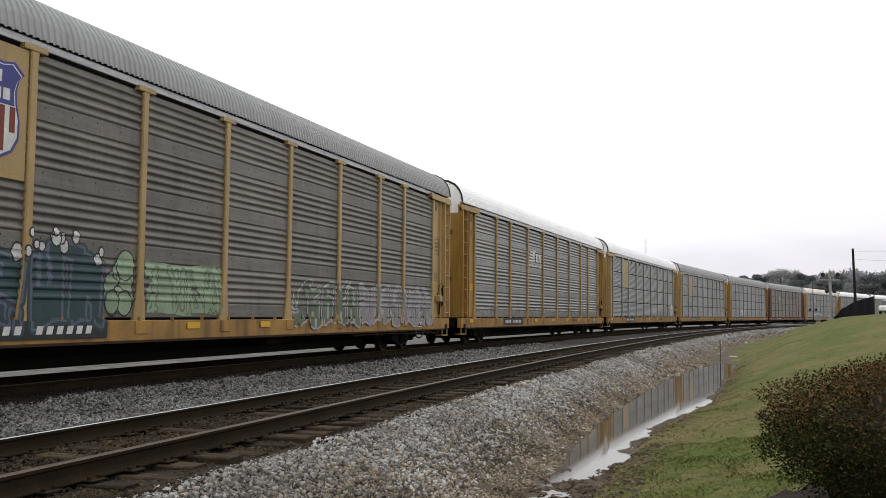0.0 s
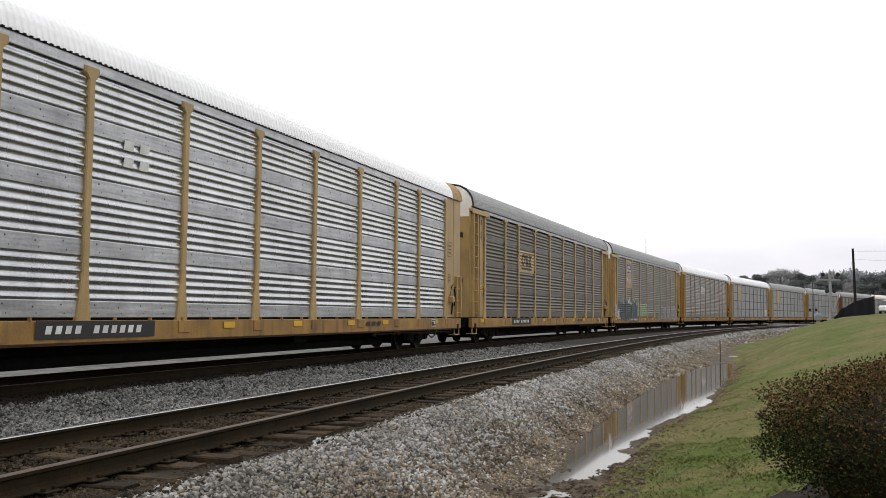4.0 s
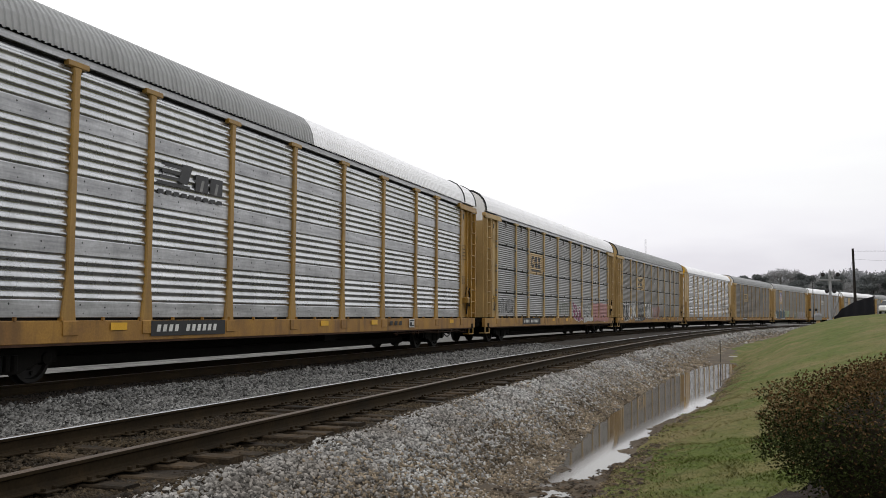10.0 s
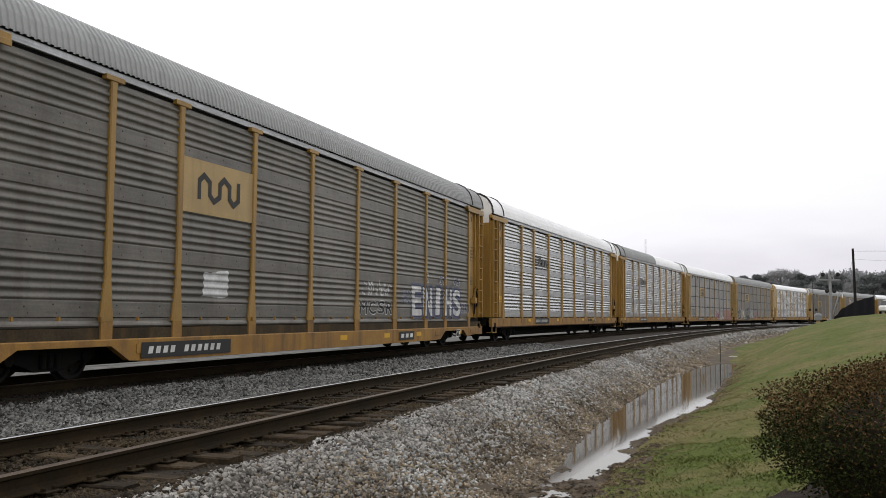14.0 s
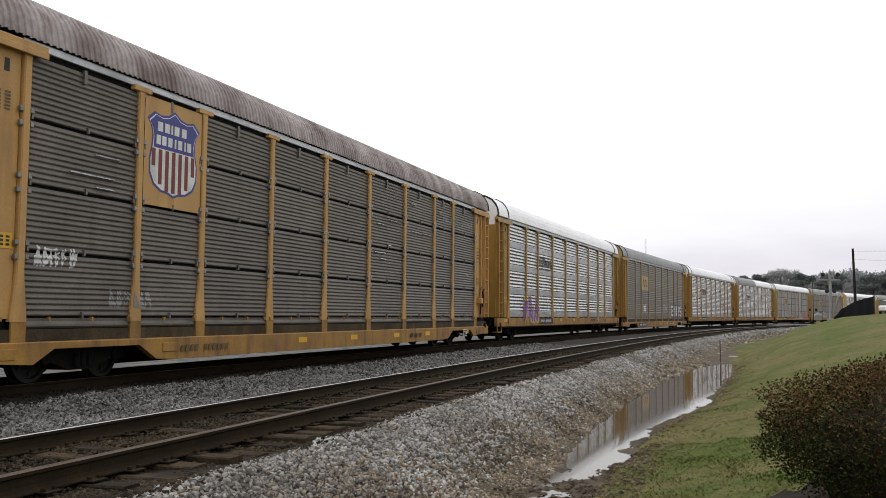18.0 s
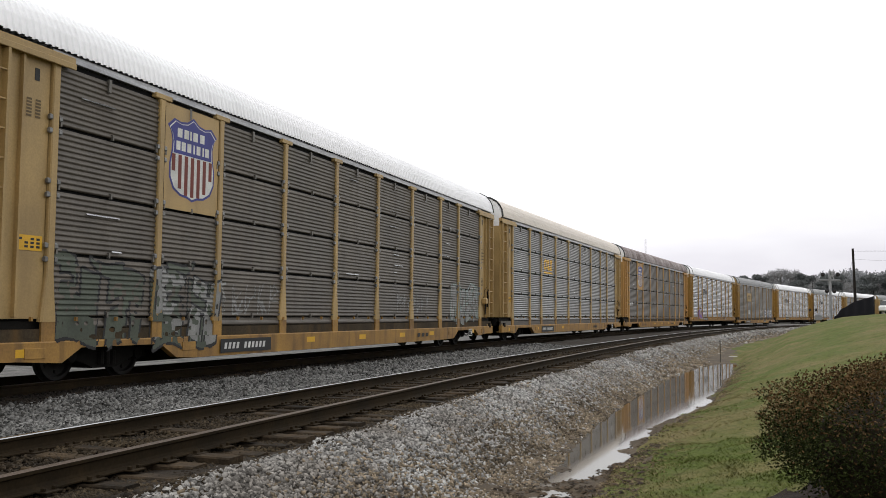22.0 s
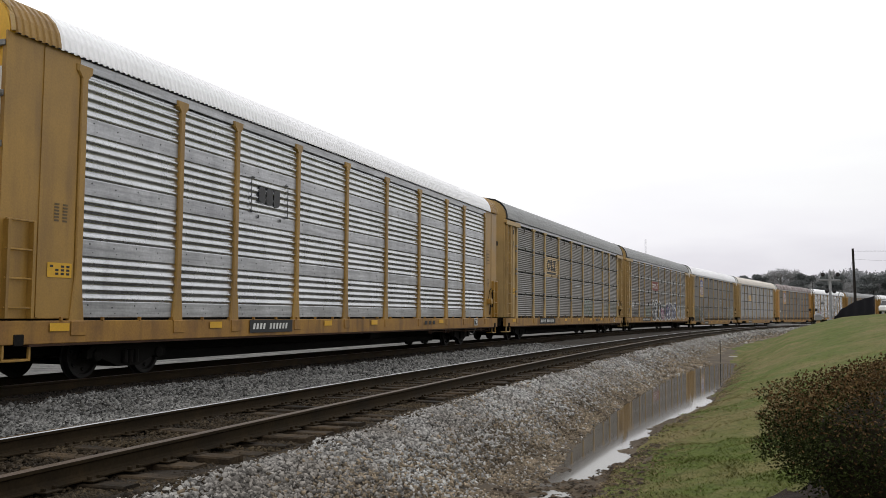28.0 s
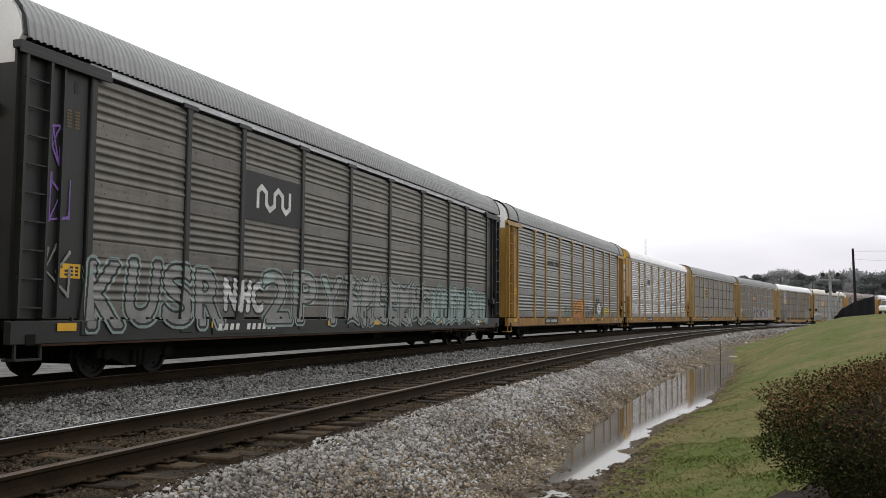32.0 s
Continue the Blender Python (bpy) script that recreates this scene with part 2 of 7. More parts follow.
class Bm:
    """Collects boxes, tubes and lofts into one mesh."""

    def __init__(self):
        self.v, self.f, self.i = [], [], []

    def add(self, vs, fs, k=0):
        n = len(self.v)
        self.v += [tuple(p) for p in vs]
        self.f += [tuple(a + n for a in f) for f in fs]
        self.i += [k] * len(fs)
        return self

    def box(self, x0, x1, y0, y1, z0, z1, k=0, c=0.0):
        """A box with its long edges chamfered by c (top and bottom)."""
        if c <= 0:
            vs = [(x, y, z) for z in (z0, z1) for y in (y0, y1) for x in (x0, x1)]
            return self.add(vs, [(0, 2, 3, 1), (4, 5, 7, 6), (0, 1, 5, 4), (2, 6, 7, 3), (0, 4, 6, 2), (1, 3, 7, 5)], k)
        rings = []
        for z, d in ((z0, c), (z0 + c, 0), (z1 - c, 0), (z1, c)):
            rings.append([(x0 + d, y0 + d, z), (x1 - d, y0 + d, z), (x1 - d, y1 - d, z), (x0 + d, y1 - d, z)])
        return self.loft(rings, True, True, k)

    def loft(self, rings, closed=True, caps=True, k=0):
        n = len(rings[0])
        vs = [p for r in rings for p in r]
        fs = []
        for a in range(len(rings) - 1):
            for b in range(n if closed else n - 1):
                c = (b + 1) % n
                fs.append((a * n + b, a * n + c, (a + 1) * n + c, (a + 1) * n + b))
        if caps:
            fs.append(tuple(range(n - 1, -1, -1)))
            fs.append(tuple((len(rings) - 1) * n + b for b in range(n)))
        return self.add(vs, fs, k)

    def tube(self, pts, r, n=6, k=0, caps=True):
        pts = [Vector(p) for p in pts]
        rings = []
        for a, p in enumerate(pts):
            d = (pts[min(a + 1, len(pts) - 1)] - pts[max(a - 1, 0)]).normalized()
            s = d.cross(Vector((0, 0, 1)) if abs(d.z) < 0.9 else Vector((1, 0, 0))).normalized()
            q = d.cross(s)
            rr = r[a] if isinstance(r, (list, tuple)) else r
            rings.append([p + rr * (math.cos(2 * math.pi * b / n) * s + math.sin(2 * math.pi * b / n) * q) for b in range(n)])
        return self.loft(rings, True, caps, k)

    def lathe_y(self, prof, cx, cz, n=20, k=0):
        """A turned shape about an axle along y; prof: (y, radius)."""
        rings = [[(cx + r * math.cos(2 * math.pi * b / n), y, cz + r * math.sin(2 * math.pi * b / n)) for b in range(n)] for y, r in prof]
        return self.loft(rings, True, True, k)

    def mesh(self, name, mats, smooth=False):
        return mesh_of(name, self.v, self.f, mats, self.i, smooth)


# ---- ground: one sheet with ditch and grassy bank ----
WATER = -0.88
SHORE_S = [0, 12.8, 14.4, 17, 20.6, 24.3, 27.3, 33, 39, 43, 57]
SHORE_V = [3.5, 3.45, 3.3, 3.2, 3.0, 3.05, 3.1, 3.2, 3.45, 3.9, 4.4]
BANK_V = [7, 9, 12, 16, 24, 60, 400]
BANK_Z = [-0.22, 0.33, 1.18, 1.75, 2.1, 2.2, 2.2]
BANK2_V = [7, 8.2, 9.8, 13, 20, 60]
BANK2_Z = [0.44, 0.76, 1.2, 1.5, 1.9, 2.2]


def vnoise(x, y, f, seed=0):
    """Smooth value noise on arrays."""
    rng = np.random.RandomState(seed)
    g = rng.rand(256, 256)
    xf, yf = x * f, y * f
    xi, yi = np.floor(xf).astype(int), np.floor(yf).astype(int)
    fx, fy = xf - xi, yf - yi
    fx, fy = fx * fx * (3 - 2 * fx), fy * fy * (3 - 2 * fy)
    a, b = g[xi % 256, yi % 256], g[(xi + 1) % 256, yi % 256]
    c, d = g[xi % 256, (yi + 1) % 256], g[(xi + 1) % 256, (yi + 1) % 256]
    return (a * (1 - fx) + b * fx) * (1 - fy) + (c * (1 - fx) + d * fx) * fy - 0.5


def to_track(x, y):
    """s, v of world points, by the nearest place on the line."""
    ss = S[::4]
    ax, ay, th = _px[::4], _py[::4], _th[::4]
    s = np.empty(len(x))
    v = np.empty(len(x))
    for a in range(0, len(x), 4000):
        dx, dy = x[a:a + 4000, None] - ax[None], y[a:a + 4000, None] - ay[None]
        j = np.argmin(dx * dx + dy * dy, 1)
        r = np.arange(len(j))
        dx, dy = dx[r, j], dy[r, j]
        s[a:a + 4000] = ss[j] + dx * np.sin(th[j]) + dy * np.cos(th[j])
        v[a:a + 4000] = dx * np.cos(th[j]) - dy * np.sin(th[j]) - TRACKS
    return s, v


def ground_z(x, y):
    x, y = np.atleast_1d(np.asarray(x, float)), np.atleast_1d(np.asarray(y, float))
    s, v = to_track(x, y)
    left = np.interp(s, SHORE_S, SHORE_V)
    right = np.interp(s, [0, 11.3, 12.1, 13.3, 14, 14.8, 15.4, 16.3, 18.1, 19.8, 20.9, 24, 26.1, 34, 43, 48], [4.15, 4.18, 4.19, 4.13, 4.45, 4.39, 4.11, 4.32, 4.38, 4.66, 4.93, 5.07, 5.11, 5.1, 5.0, 4.6])
    right = right + 0.08 * vnoise(x, y, 0.9, 3) + 0.2 * vnoise(x, y, 2.6, 4) + 0.12 * vnoise(x, y, 6.5, 2)
    z = np.interp(v, [-400, -40, -16, -9.5, -8.0, 1.6], [-0.9, -0.8, -0.62, -0.6, -0.6, -0.6])
    shelf = -0.6 + (WATER + 0.6) * np.clip((v - 1.6) / (left - 1.6), 0, 1)
    z = np.where(v > 1.6, shelf, z)
    inside = np.minimum(v - left, right - v)
    z = np.where(inside > 0, WATER - 0.16 * np.minimum(inside, 0.4), z)
    w = np.clip((v - right) / np.maximum(7 - right, 0.1), 0, 1)
    # farther on the bank is steeper
    far = np.clip((s - 22) / 30, 0, 1)
    foot = -0.22 + far * 0.66
    z = np.where(v >= right, WATER + 0.12 * np.clip((v - right) / 0.3, 0, 1) + (foot - WATER - 0.12) * w ** 1.1, z)
    z = np.where(v > 7, np.interp(v, BANK_V, BANK_Z) * (1 - far) + far * np.interp(v, BANK2_V, BANK2_Z), z)
    # the puddle breaks up at its near end and runs out by the culvert
    ends = 0.035 * np.clip((13.0 - s) / 1.0, 0, 1) + 0.10 * np.clip((10.2 - s) / 1.2, 0, 1) + 0.14 * np.clip((s - 41) / 5, 0, 1)
    z += np.exp(-((v - 4.2) / 0.7) ** 2) * ends
    z += 0.15 * np.clip((15.2 - s) / 2.5, 0, 1) * np.clip(1 - np.abs(v - 4.1) / 0.9, 0, 1) * (vnoise(x, y, 4.2, 13) + 0.5 * vnoise(x, y, 9.0, 14))
    near = np.clip(1 - np.hypot(x, y) / 120, 0, 1)
    z += near * np.where(v > 2.8, 0.05 * vnoise(x, y, 1.3, 5) + 0.085 * vnoise(x, y, 3.3, 6), 0) * np.where(v > 5.5, 1.4, 1.0)
    z += np.where(v > 12, 0.5 * vnoise(x, y, 0.05, 8) * np.clip((v - 12) / 20, 0, 1), 0)
    z += np.where(v < -20, 0.4 * vnoise(x, y, 0.03, 9) * np.clip((-v - 20) / 30, 0, 1), 0)
    return z


def axis(parts):
    out = []
    for a, b, st in parts:
        out += list(np.arange(a, b, st))
    return np.array(out + [parts[-1][1]])


def build_ground():
    xs = axis([(-3000, -600, 300), (-600, -100, 50), (-100, -24, 6), (-24, -5, 0.5), (-5, 4, 0.13), (4, 16, 0.5), (16, 60, 2), (60, 200, 10), (200, 3000, 280)])
    ys = axis([(-3000, -300, 300), (-300, -30, 30), (-30, 2, 0.8), (2, 8, 0.3), (8, 26, 0.13), (26, 60, 0.4), (60, 200, 2), (200, 500, 12), (500, 3500, 250)])
    X, Y = np.meshgrid(xs, ys)
    z = ground_z(X.ravel(), Y.ravel())
    n, m = len(xs), len(ys)
    a = (np.arange(m - 1)[:, None] * n + np.arange(n - 1)[None]).ravel()
    faces = np.stack([a, a + 1, a + n + 1, a + n], -1)
    me = bpy.data.meshes.new("ground")
    me.from_pydata(np.stack([X.ravel(), Y.ravel(), z], -1).tolist(), [], faces.tolist())
    # material by stretch: gravel lot, mud and grass
    cx, cy = X.ravel()[faces].mean(1), Y.ravel()[faces].mean(1)
    s, v = to_track(cx, cy)
    edge = v + 0.5 * vnoise(cx, cy, 0.8, 11) + 0.4 * vnoise(cx, cy, 3.0, 12)
    idx = np.where(edge > 0.22 + np.interp(s, [0, 11, 14.5, 20, 25, 40, 47, 60], [4.2, 4.24, 4.41, 4.74, 5.0, 4.9, 4.3, 3.4]), 2, np.where(v > 2.2, 1, 0))
    for m_ in (GRAVELLOT, MUD, GRASS):
        me.materials.append(m_)
    me.polygons.foreach_set("material_index", idx.astype(np.int32))
    me.polygons.foreach_set("use_smooth", np.ones(len(faces), dtype=bool))
    me.update()
    return tagged(new("ground", me), "mown grass bank, muddy ditch and pale gravel ground", "ground", kind="structure")


def turf(name, green, tan, dark, bump):
    """Turf: straw patches, mottling and fine grain, fixed in the ground."""
    m = bpy.data.materials.new(name)
    m.use_nodes = True
    nt = m.node_tree
    lk = nt.links.new
    b = nt.nodes["Principled BSDF"]
    b.inputs["Roughness"].default_value = 0.95
    b.inputs["Specular IOR Level"].default_value = 0.1
    co = nt.nodes.new("ShaderNodeTexCoord")
    last = None
    for k, (sc, lo, hi, col) in enumerate(((0.45, 0.42, 0.62, tan), (2.2, 0.5, 0.72, tan), (7.0, 0.52, 0.75, dark), (28.0, 0.45, 0.8, dark))):
        n = nt.nodes.new("ShaderNodeTexNoise")
        n.inputs["Scale"].default_value, n.inputs["Detail"].default_value = sc, 5
        mp = nt.nodes.new("ShaderNodeMapping")
        mp.inputs["Location"].default_value = (3.1 * k, 7.7 * k, 0)
        lk(co.outputs["Object"], mp.inputs[0])
        lk(mp.outputs[0], n.inputs["Vector"])
        r = nt.nodes.new("ShaderNodeMapRange")
        r.inputs[1].default_value, r.inputs[2].default_value = lo, hi
        r.inputs[4].default_value = (0.75, 0.55, 0.7, 0.8)[k]
        lk(n.outputs["Fac"], r.inputs[0])
        mx = nt.nodes.new("ShaderNodeMix")
        mx.data_type = "RGBA"
        lk(r.outputs[0], mx.inputs[0])
        if last is None:
            mx.inputs[6].default_value = (*green, 1)
        else:
            lk(last, mx.inputs[6])
        mx.inputs[7].default_value = (*col, 1)
        last = mx.outputs[2]
    lk(last, b.inputs["Base Color"])
    bp = nt.nodes.new("ShaderNodeBump")
    bp.inputs["Strength"].default_value, bp.inputs["Distance"].default_value = bump, 0.03
    lk(n.outputs["Fac"], bp.inputs["Height"])
    lk(bp.outputs[0], b.inputs["Normal"])
    return m


GRASS = turf("short_winter_grass", (0.098, 0.122, 0.032), (0.2, 0.158, 0.078), (0.044, 0.052, 0.018), 0.9)
MUD = mat("wet_brown_mud", (0.085, 0.064, 0.042), 0.75, 0, 0.4, 1.6, 30, 0.6, tint=(0.06, 0.045, 0.03))
GRAVELLOT = mat("pale_gravel", (0.12, 0.117, 0.11), 0.9, 0, 0.6, 1.5, 9, 1.0)
ASPHALT = mat("grey_road_concrete", (0.36, 0.35, 0.34), 0.85, 0, 0.2, 0.7, 25, 0.2)
build_ground()


def water_material():
    m = mat("muddy_still_water", (0.085, 0.069, 0.052), 0.04, 0, 0.2, 0.8, 8, 0.0)
    b = m.node_tree.nodes["Principled BSDF"]
    for l in list(b.inputs["Roughness"].links):
        m.node_tree.links.remove(l)
    b.inputs["Roughness"].default_value = 0.045
    b.inputs["IOR"].default_value = 1.33
    b.inputs["Specular IOR Level"].default_value = 0.5
    b.inputs["Coat Weight"].default_value = 0.12
    b.inputs["Coat Roughness"].default_value = 0.02
    return m


def build_water():
    vs, fs = [], []
    ss = np.arange(5.5, 58, 1.5)
    for a, s in enumerate(ss):
        for v in (2.6, 6.2):
            x, y = rail_xy(s, v)
            vs.append((float(x), float(y), WATER))
        if a:
            fs.append((2 * a - 2, 2 * a - 1, 2 * a + 1, 2 * a))
    me = mesh_of("water", vs, fs, water_material())
    tagged(new("water", me), "long still puddle of muddy rainwater in the ditch", "puddle", kind="structure")


build_water()

# ---- ballast bed, rails and ties ----
BED_V = [-9.4, -8.3, -7.75, -6.1, -4.5, -3.6, -3.0, -2.2, -1.7, -1.3, 0.0, 1.3, 1.7, 2.3, 2.95, 3.2, 4.1]
BED_Z = [-0.75, -0.42, -0.2, -0.21, -0.2, -0.27, -0.30, -0.25, -0.19, -0.225, -0.245, -0.225, -0.195, -0.43, -0.79, -0.90, -1.25]


def bed_z(v):
    return np.interp(v, BED_V, BED_Z)


def build_bed():
    ss = axis([(-80, 4, 6), (4, 40, 0.22), (40, 90, 1.0), (90, 340, 4)])
    vs_ = axis([(-9.4, -4.6, 0.4), (-4.6, 4.1, 0.15)])
    SS, VV = np.meshgrid(ss, vs_)
    x, y = rail_xy(SS.ravel(), VV.ravel())
    z = bed_z(VV.ravel()) + 0.03 * vnoise(SS.ravel(), VV.ravel(), 2.5, 21) + 0.05 * vnoise(SS.ravel(), VV.ravel(), 0.7, 22)
    n, m = len(ss), len(vs_)
    a = (np.arange(m - 1)[:, None] * n + np.arange(n - 1)[None]).ravel()
    faces = np.stack([a, a + 1, a + n + 1, a + n], -1)
    # dirt between the near rails; far strip also carries the train's shade as colour
    me = mesh_of("bed", np.stack([x, y, z], -1).tolist(), faces.tolist(), [BALLAST, DIRT_SHADE_BED],
                 (((np.abs(VV.ravel()[faces].mean(1)) < 1.45) | (VV.ravel()[faces].mean(1) < -4.75))).astype(int), smooth=True)
    tagged(new("ballast_bed", me), "raised bed of grey crushed stone under the tracks", "track bed", kind="structure")


build_bed()

RAIL_PROF = [(-0.075, -0.175), (0.075, -0.175), (0.075, -0.163), (0.02, -0.145), (0.011, -0.12), (0.011, -0.05),
             (0.036, -0.035), (0.037, -0.008), (0.028, 0.0), (-0.028, 0.0), (-0.037, -0.008), (-0.036, -0.035),
             (-0.011, -0.05), (-0.011, -0.12), (-0.02, -0.145), (-0.075, -0.163)]


def rail_mesh(v, top):
    ss = axis([(-80, 0, 8), (0, 60, 1.5), (60, 340, 3)])
    b = Bm()
    rings = []
    for s in ss:
        x, y = rail_xy(s, v)
        th = heading(s)
        rings.append([(float(x) + p * math.cos(th), float(y) - p * math.sin(th), q) for p, q in RAIL_PROF])
    b.loft(rings)
    me = b.mesh("rail", [RAILSIDE, top])
    for p in me.polygons:
        c = p.center
        if c.z > -0.006:
            p.material_index = 1
    return me


def tie_mesh(seed):
    r = random.Random(seed)
    b = Bm()
    n = 5
    rings = []
    for a in range(n):
        y = -1.3 + 2.6 * a / (n - 1)
        w, h = 0.115 + r.uniform(-0.008, 0.008), -0.178 + r.uniform(-0.012, 0.004)
        o = r.uniform(-0.012, 0.012)
        rings.append([(o - w, y, -0.36), (o + w, y, -0.36), (o + w, y, h - 0.012), (o + w - 0.02, y, h), (o - w + 0.015, y, h), (o - w, y, h - 0.015)])
    b.loft(rings)
    return b.mesh("tie", TIE)


def plate_mesh():
    b = Bm()
    b.box(-0.09, 0.09, -0.18, 0.18, -0.178, -0.163, 0, 0.004)
    for x in (-0.06, 0.06):
        for y in (-0.12, 0.12):
            b.box(x - 0.012, x + 0.012, y - 0.016, y + 0.016, -0.165, -0.135, 0, 0.004)
    return b.mesh("tie_plate", RAILSIDE)


def build_track(v, spacing, s0, s1, label, plates):
    tr = tagged(empty("railway_track"), label, "railway track", kind="structure")
    for o in (-0.755, 0.755):
        # nearest head shows no sky glint, so its dull look is put into the colour
        child("rail", rail_mesh(v + o, RAILTOP if o < 0 and plates else DULLTOP), tr, label="brown rusted rail with a polished head")
    ties = [tie_mesh(k) for k in range(6)]
    plate = plate_mesh()
    r = random.Random(7)
    s = s0
    while s < s1:
        m = track_pose(s, v, r.uniform(-0.03, 0.01)) @ pose(0, r.uniform(-0.09, 0.09), 0, r.uniform(-0.6, 0.6), r.uniform(-3, 3), r.uniform(-3.2, 3.2))
        child("tie", r.choice(ties), tr, m)
        if s < plates:
            for o in (-0.755, 0.755):
                child("tie_plate", plate, tr, track_pose(s, v + o, 0.0))
        s += spacing * r.uniform(0.93, 1.07)


build_track(0.0, 0.51, 2.0, 130.0, "empty near track with rusty rails on old timber ties", 45)
build_track(-TRACKS, 0.53, 4.0, 110.0, "far track under the train, rails on timber ties", 0)


def build_stones():
    rng = np.random.RandomState(5)
    base = np.array([(-1, -0.8, -1), (1, -0.7, -1), (0.1, 1, -1), (-0.9, -0.7, 1), (0.9, -0.8, 0.8), (-0.1, 0.9, 1)], float)
    tris = np.array([(0, 2, 1), (3, 4, 5), (0, 1, 4), (0, 4, 3), (1, 2, 5), (1, 5, 4), (2, 0, 3), (2, 3, 5)])

    def strip(s0, s1, v0, v1, n, lo, hi):
        return np.stack([rng.uniform(s0, s1, n), rng.uniform(v0, v1, n), rng.uniform(lo, hi, n)], -1)

    q = np.concatenate([
        strip(4.5, 16, 0.9, 4.2, 44000, 0.014, 0.034), strip(16, 32, 0.9, 4.1, 34000, 0.019, 0.04), strip(32, 70, 1.0, 4.7, 22000, 0.026, 0.055),
        strip(5.5, 18, -1.3, 1.3, 21000, 0.012, 0.03), strip(18, 45, -1.3, 1.3, 14000, 0.02, 0.04),
        strip(6, 20, -5.2, -1.2, 32000, 0.017, 0.04), strip(20, 45, -5.2, -1.2, 19000, 0.026, 0.052), strip(8, 40, -9.3, -7.6, 9000, 0.03, 0.06), strip(70, 140, 1.0, 3.9, 5000, 0.05, 0.1)])
    # keep stones off the ties in the four-foot
    z = bed_z(q[:, 1]) + 0.03 * vnoise(q[:, 0], q[:, 1], 2.5, 21) + 0.05 * vnoise(q[:, 0], q[:, 1], 0.7, 22)
    left = np.interp(q[:, 0], SHORE_S, SHORE_V)
    shelf = -0.6 + (WATER + 0.6) * np.clip((q[:, 1] - 1.6) / (left - 1.6), 0, 1.15)
    z = np.where(q[:, 1] > 1.8, np.maximum(z, shelf - 0.005), z)
    x, y = rail_xy(q[:, 0], q[:, 1])
    inner = np.abs(q[:, 1]) < 1.33
    z = z + np.where(inner, 0.022 + 0.05 * vnoise(q[:, 0], q[:, 1], 1.1, 23), 0)
    # lower round the tie ends
    z = z - 0.038 * np.clip((np.abs(q[:, 1]) - 0.75) / 0.1, 0, 1) * np.clip((1.5 - np.abs(q[:, 1])) / 0.15, 0, 1)
    keep = (z > -0.9) & (~inner | (vnoise(q[:, 0], q[:, 1], 0.9, 24) + 0.5 * rng.rand(len(q)) < 0.55))
    q, x, y, z = q[keep], x[keep], y[keep], z[keep]
    n = len(q)
    # broken blocks: uneven corners, mostly lying flat
    p = base[None] * np.array([1.0, 0.85, 0.55]) * rng.uniform(0.6, 1.3, (n, 1, 3)) * (0.75 + 0.5 * rng.rand(n, 6, 1)) + rng.normal(0, 0.13, (n, 6, 3))
    a, b, c = rng.uniform(0, 6.28, n), rng.normal(0, 0.55, n), rng.normal(0, 0.55, n)
    Y, Z = p[..., 1] * np.cos(b)[:, None] - p[..., 2] * np.sin(b)[:, None], p[..., 1] * np.sin(b)[:, None] + p[..., 2] * np.cos(b)[:, None]
    X, Z = p[..., 0] * np.cos(c)[:, None] - Z * np.sin(c)[:, None], p[..., 0] * np.sin(c)[:, None] + Z * np.cos(c)[:, None]
    X, Y = X * np.cos(a)[:, None] - Y * np.sin(a)[:, None], X * np.sin(a)[:, None] + Y * np.cos(a)[:, None]
    sz = q[:, 2][:, None]
    vs = np.stack([X * sz + x[:, None], Y * sz + y[:, None], Z * sz + (z + q[:, 2] * 0.22)[:, None]], -1).reshape(-1, 3)
    fs = (np.arange(n)[:, None, None] * 6 + tris[None]).reshape(-1, 3)
    me = bpy.data.meshes.new("stones")
    me.vertices.add(len(vs))
    me.vertices.foreach_set("co", vs.ravel())
    me.loops.add(fs.size)
    me.loops.foreach_set("vertex_index", fs.ravel().astype(np.int32))
    me.polygons.add(len(fs))
    me.polygons.foreach_set("loop_start", np.arange(0, fs.size, 3, dtype=np.int32))
    me.update(calc_edges=True)
    me.materials.append(STONE)
    me.materials.append(DIRTYSTONE)
    me.materials.append(MIDSTONE)
    me.materials.append(TANSTONE)
    me.materials.append(OIL_SHADE_STONE)
    rim = q[:, 1] + 0.25 * vnoise(q[:, 0], q[:, 1], 1.3, 26) + 0.10 * rng.normal(0, 1, n)
    dirty = np.where((rim < 1.58) & (q[:, 1] > -1.45) | (q[:, 1] < -4.55), 1, np.where(q[:, 1] < -1, 2, 0)).astype(np.int32)
    tan = (rim > 1.58) & (rng.rand(n) < np.clip((q[:, 1] - 2.0) * 0.8, 0.03, 0.85) + 0.4 * vnoise(q[:, 0], q[:, 1], 1.7, 25))
    dirty[tan] = 3
    # stones under the train are blackened for oil and for its shade
    dirty[(rim < -4.5) & (rim > -7.9)] = 4
    me.polygons.foreach_set("material_index", np.repeat(dirty, 8))
    tagged(new("ballast_stones", me), "loose grey and tan crushed stones beside the tracks", "gravel", kind="stuff")


build_stones()

# ---- autorack cars: x forward, y to the left, z up from the rail head ----
PITCHLEN = 28.6
HALF = 13.6
POSTS = [-11.9, -9.1, -7.05, -4.25, -1.42, 1.42, 4.25, 7.05, 9.1, 11.9]
ZB, ZT, EAVE = 1.10, 5.27, 5.5
TIER = (ZT - ZB) / 4
FACE = 1.475
SLATS = 11


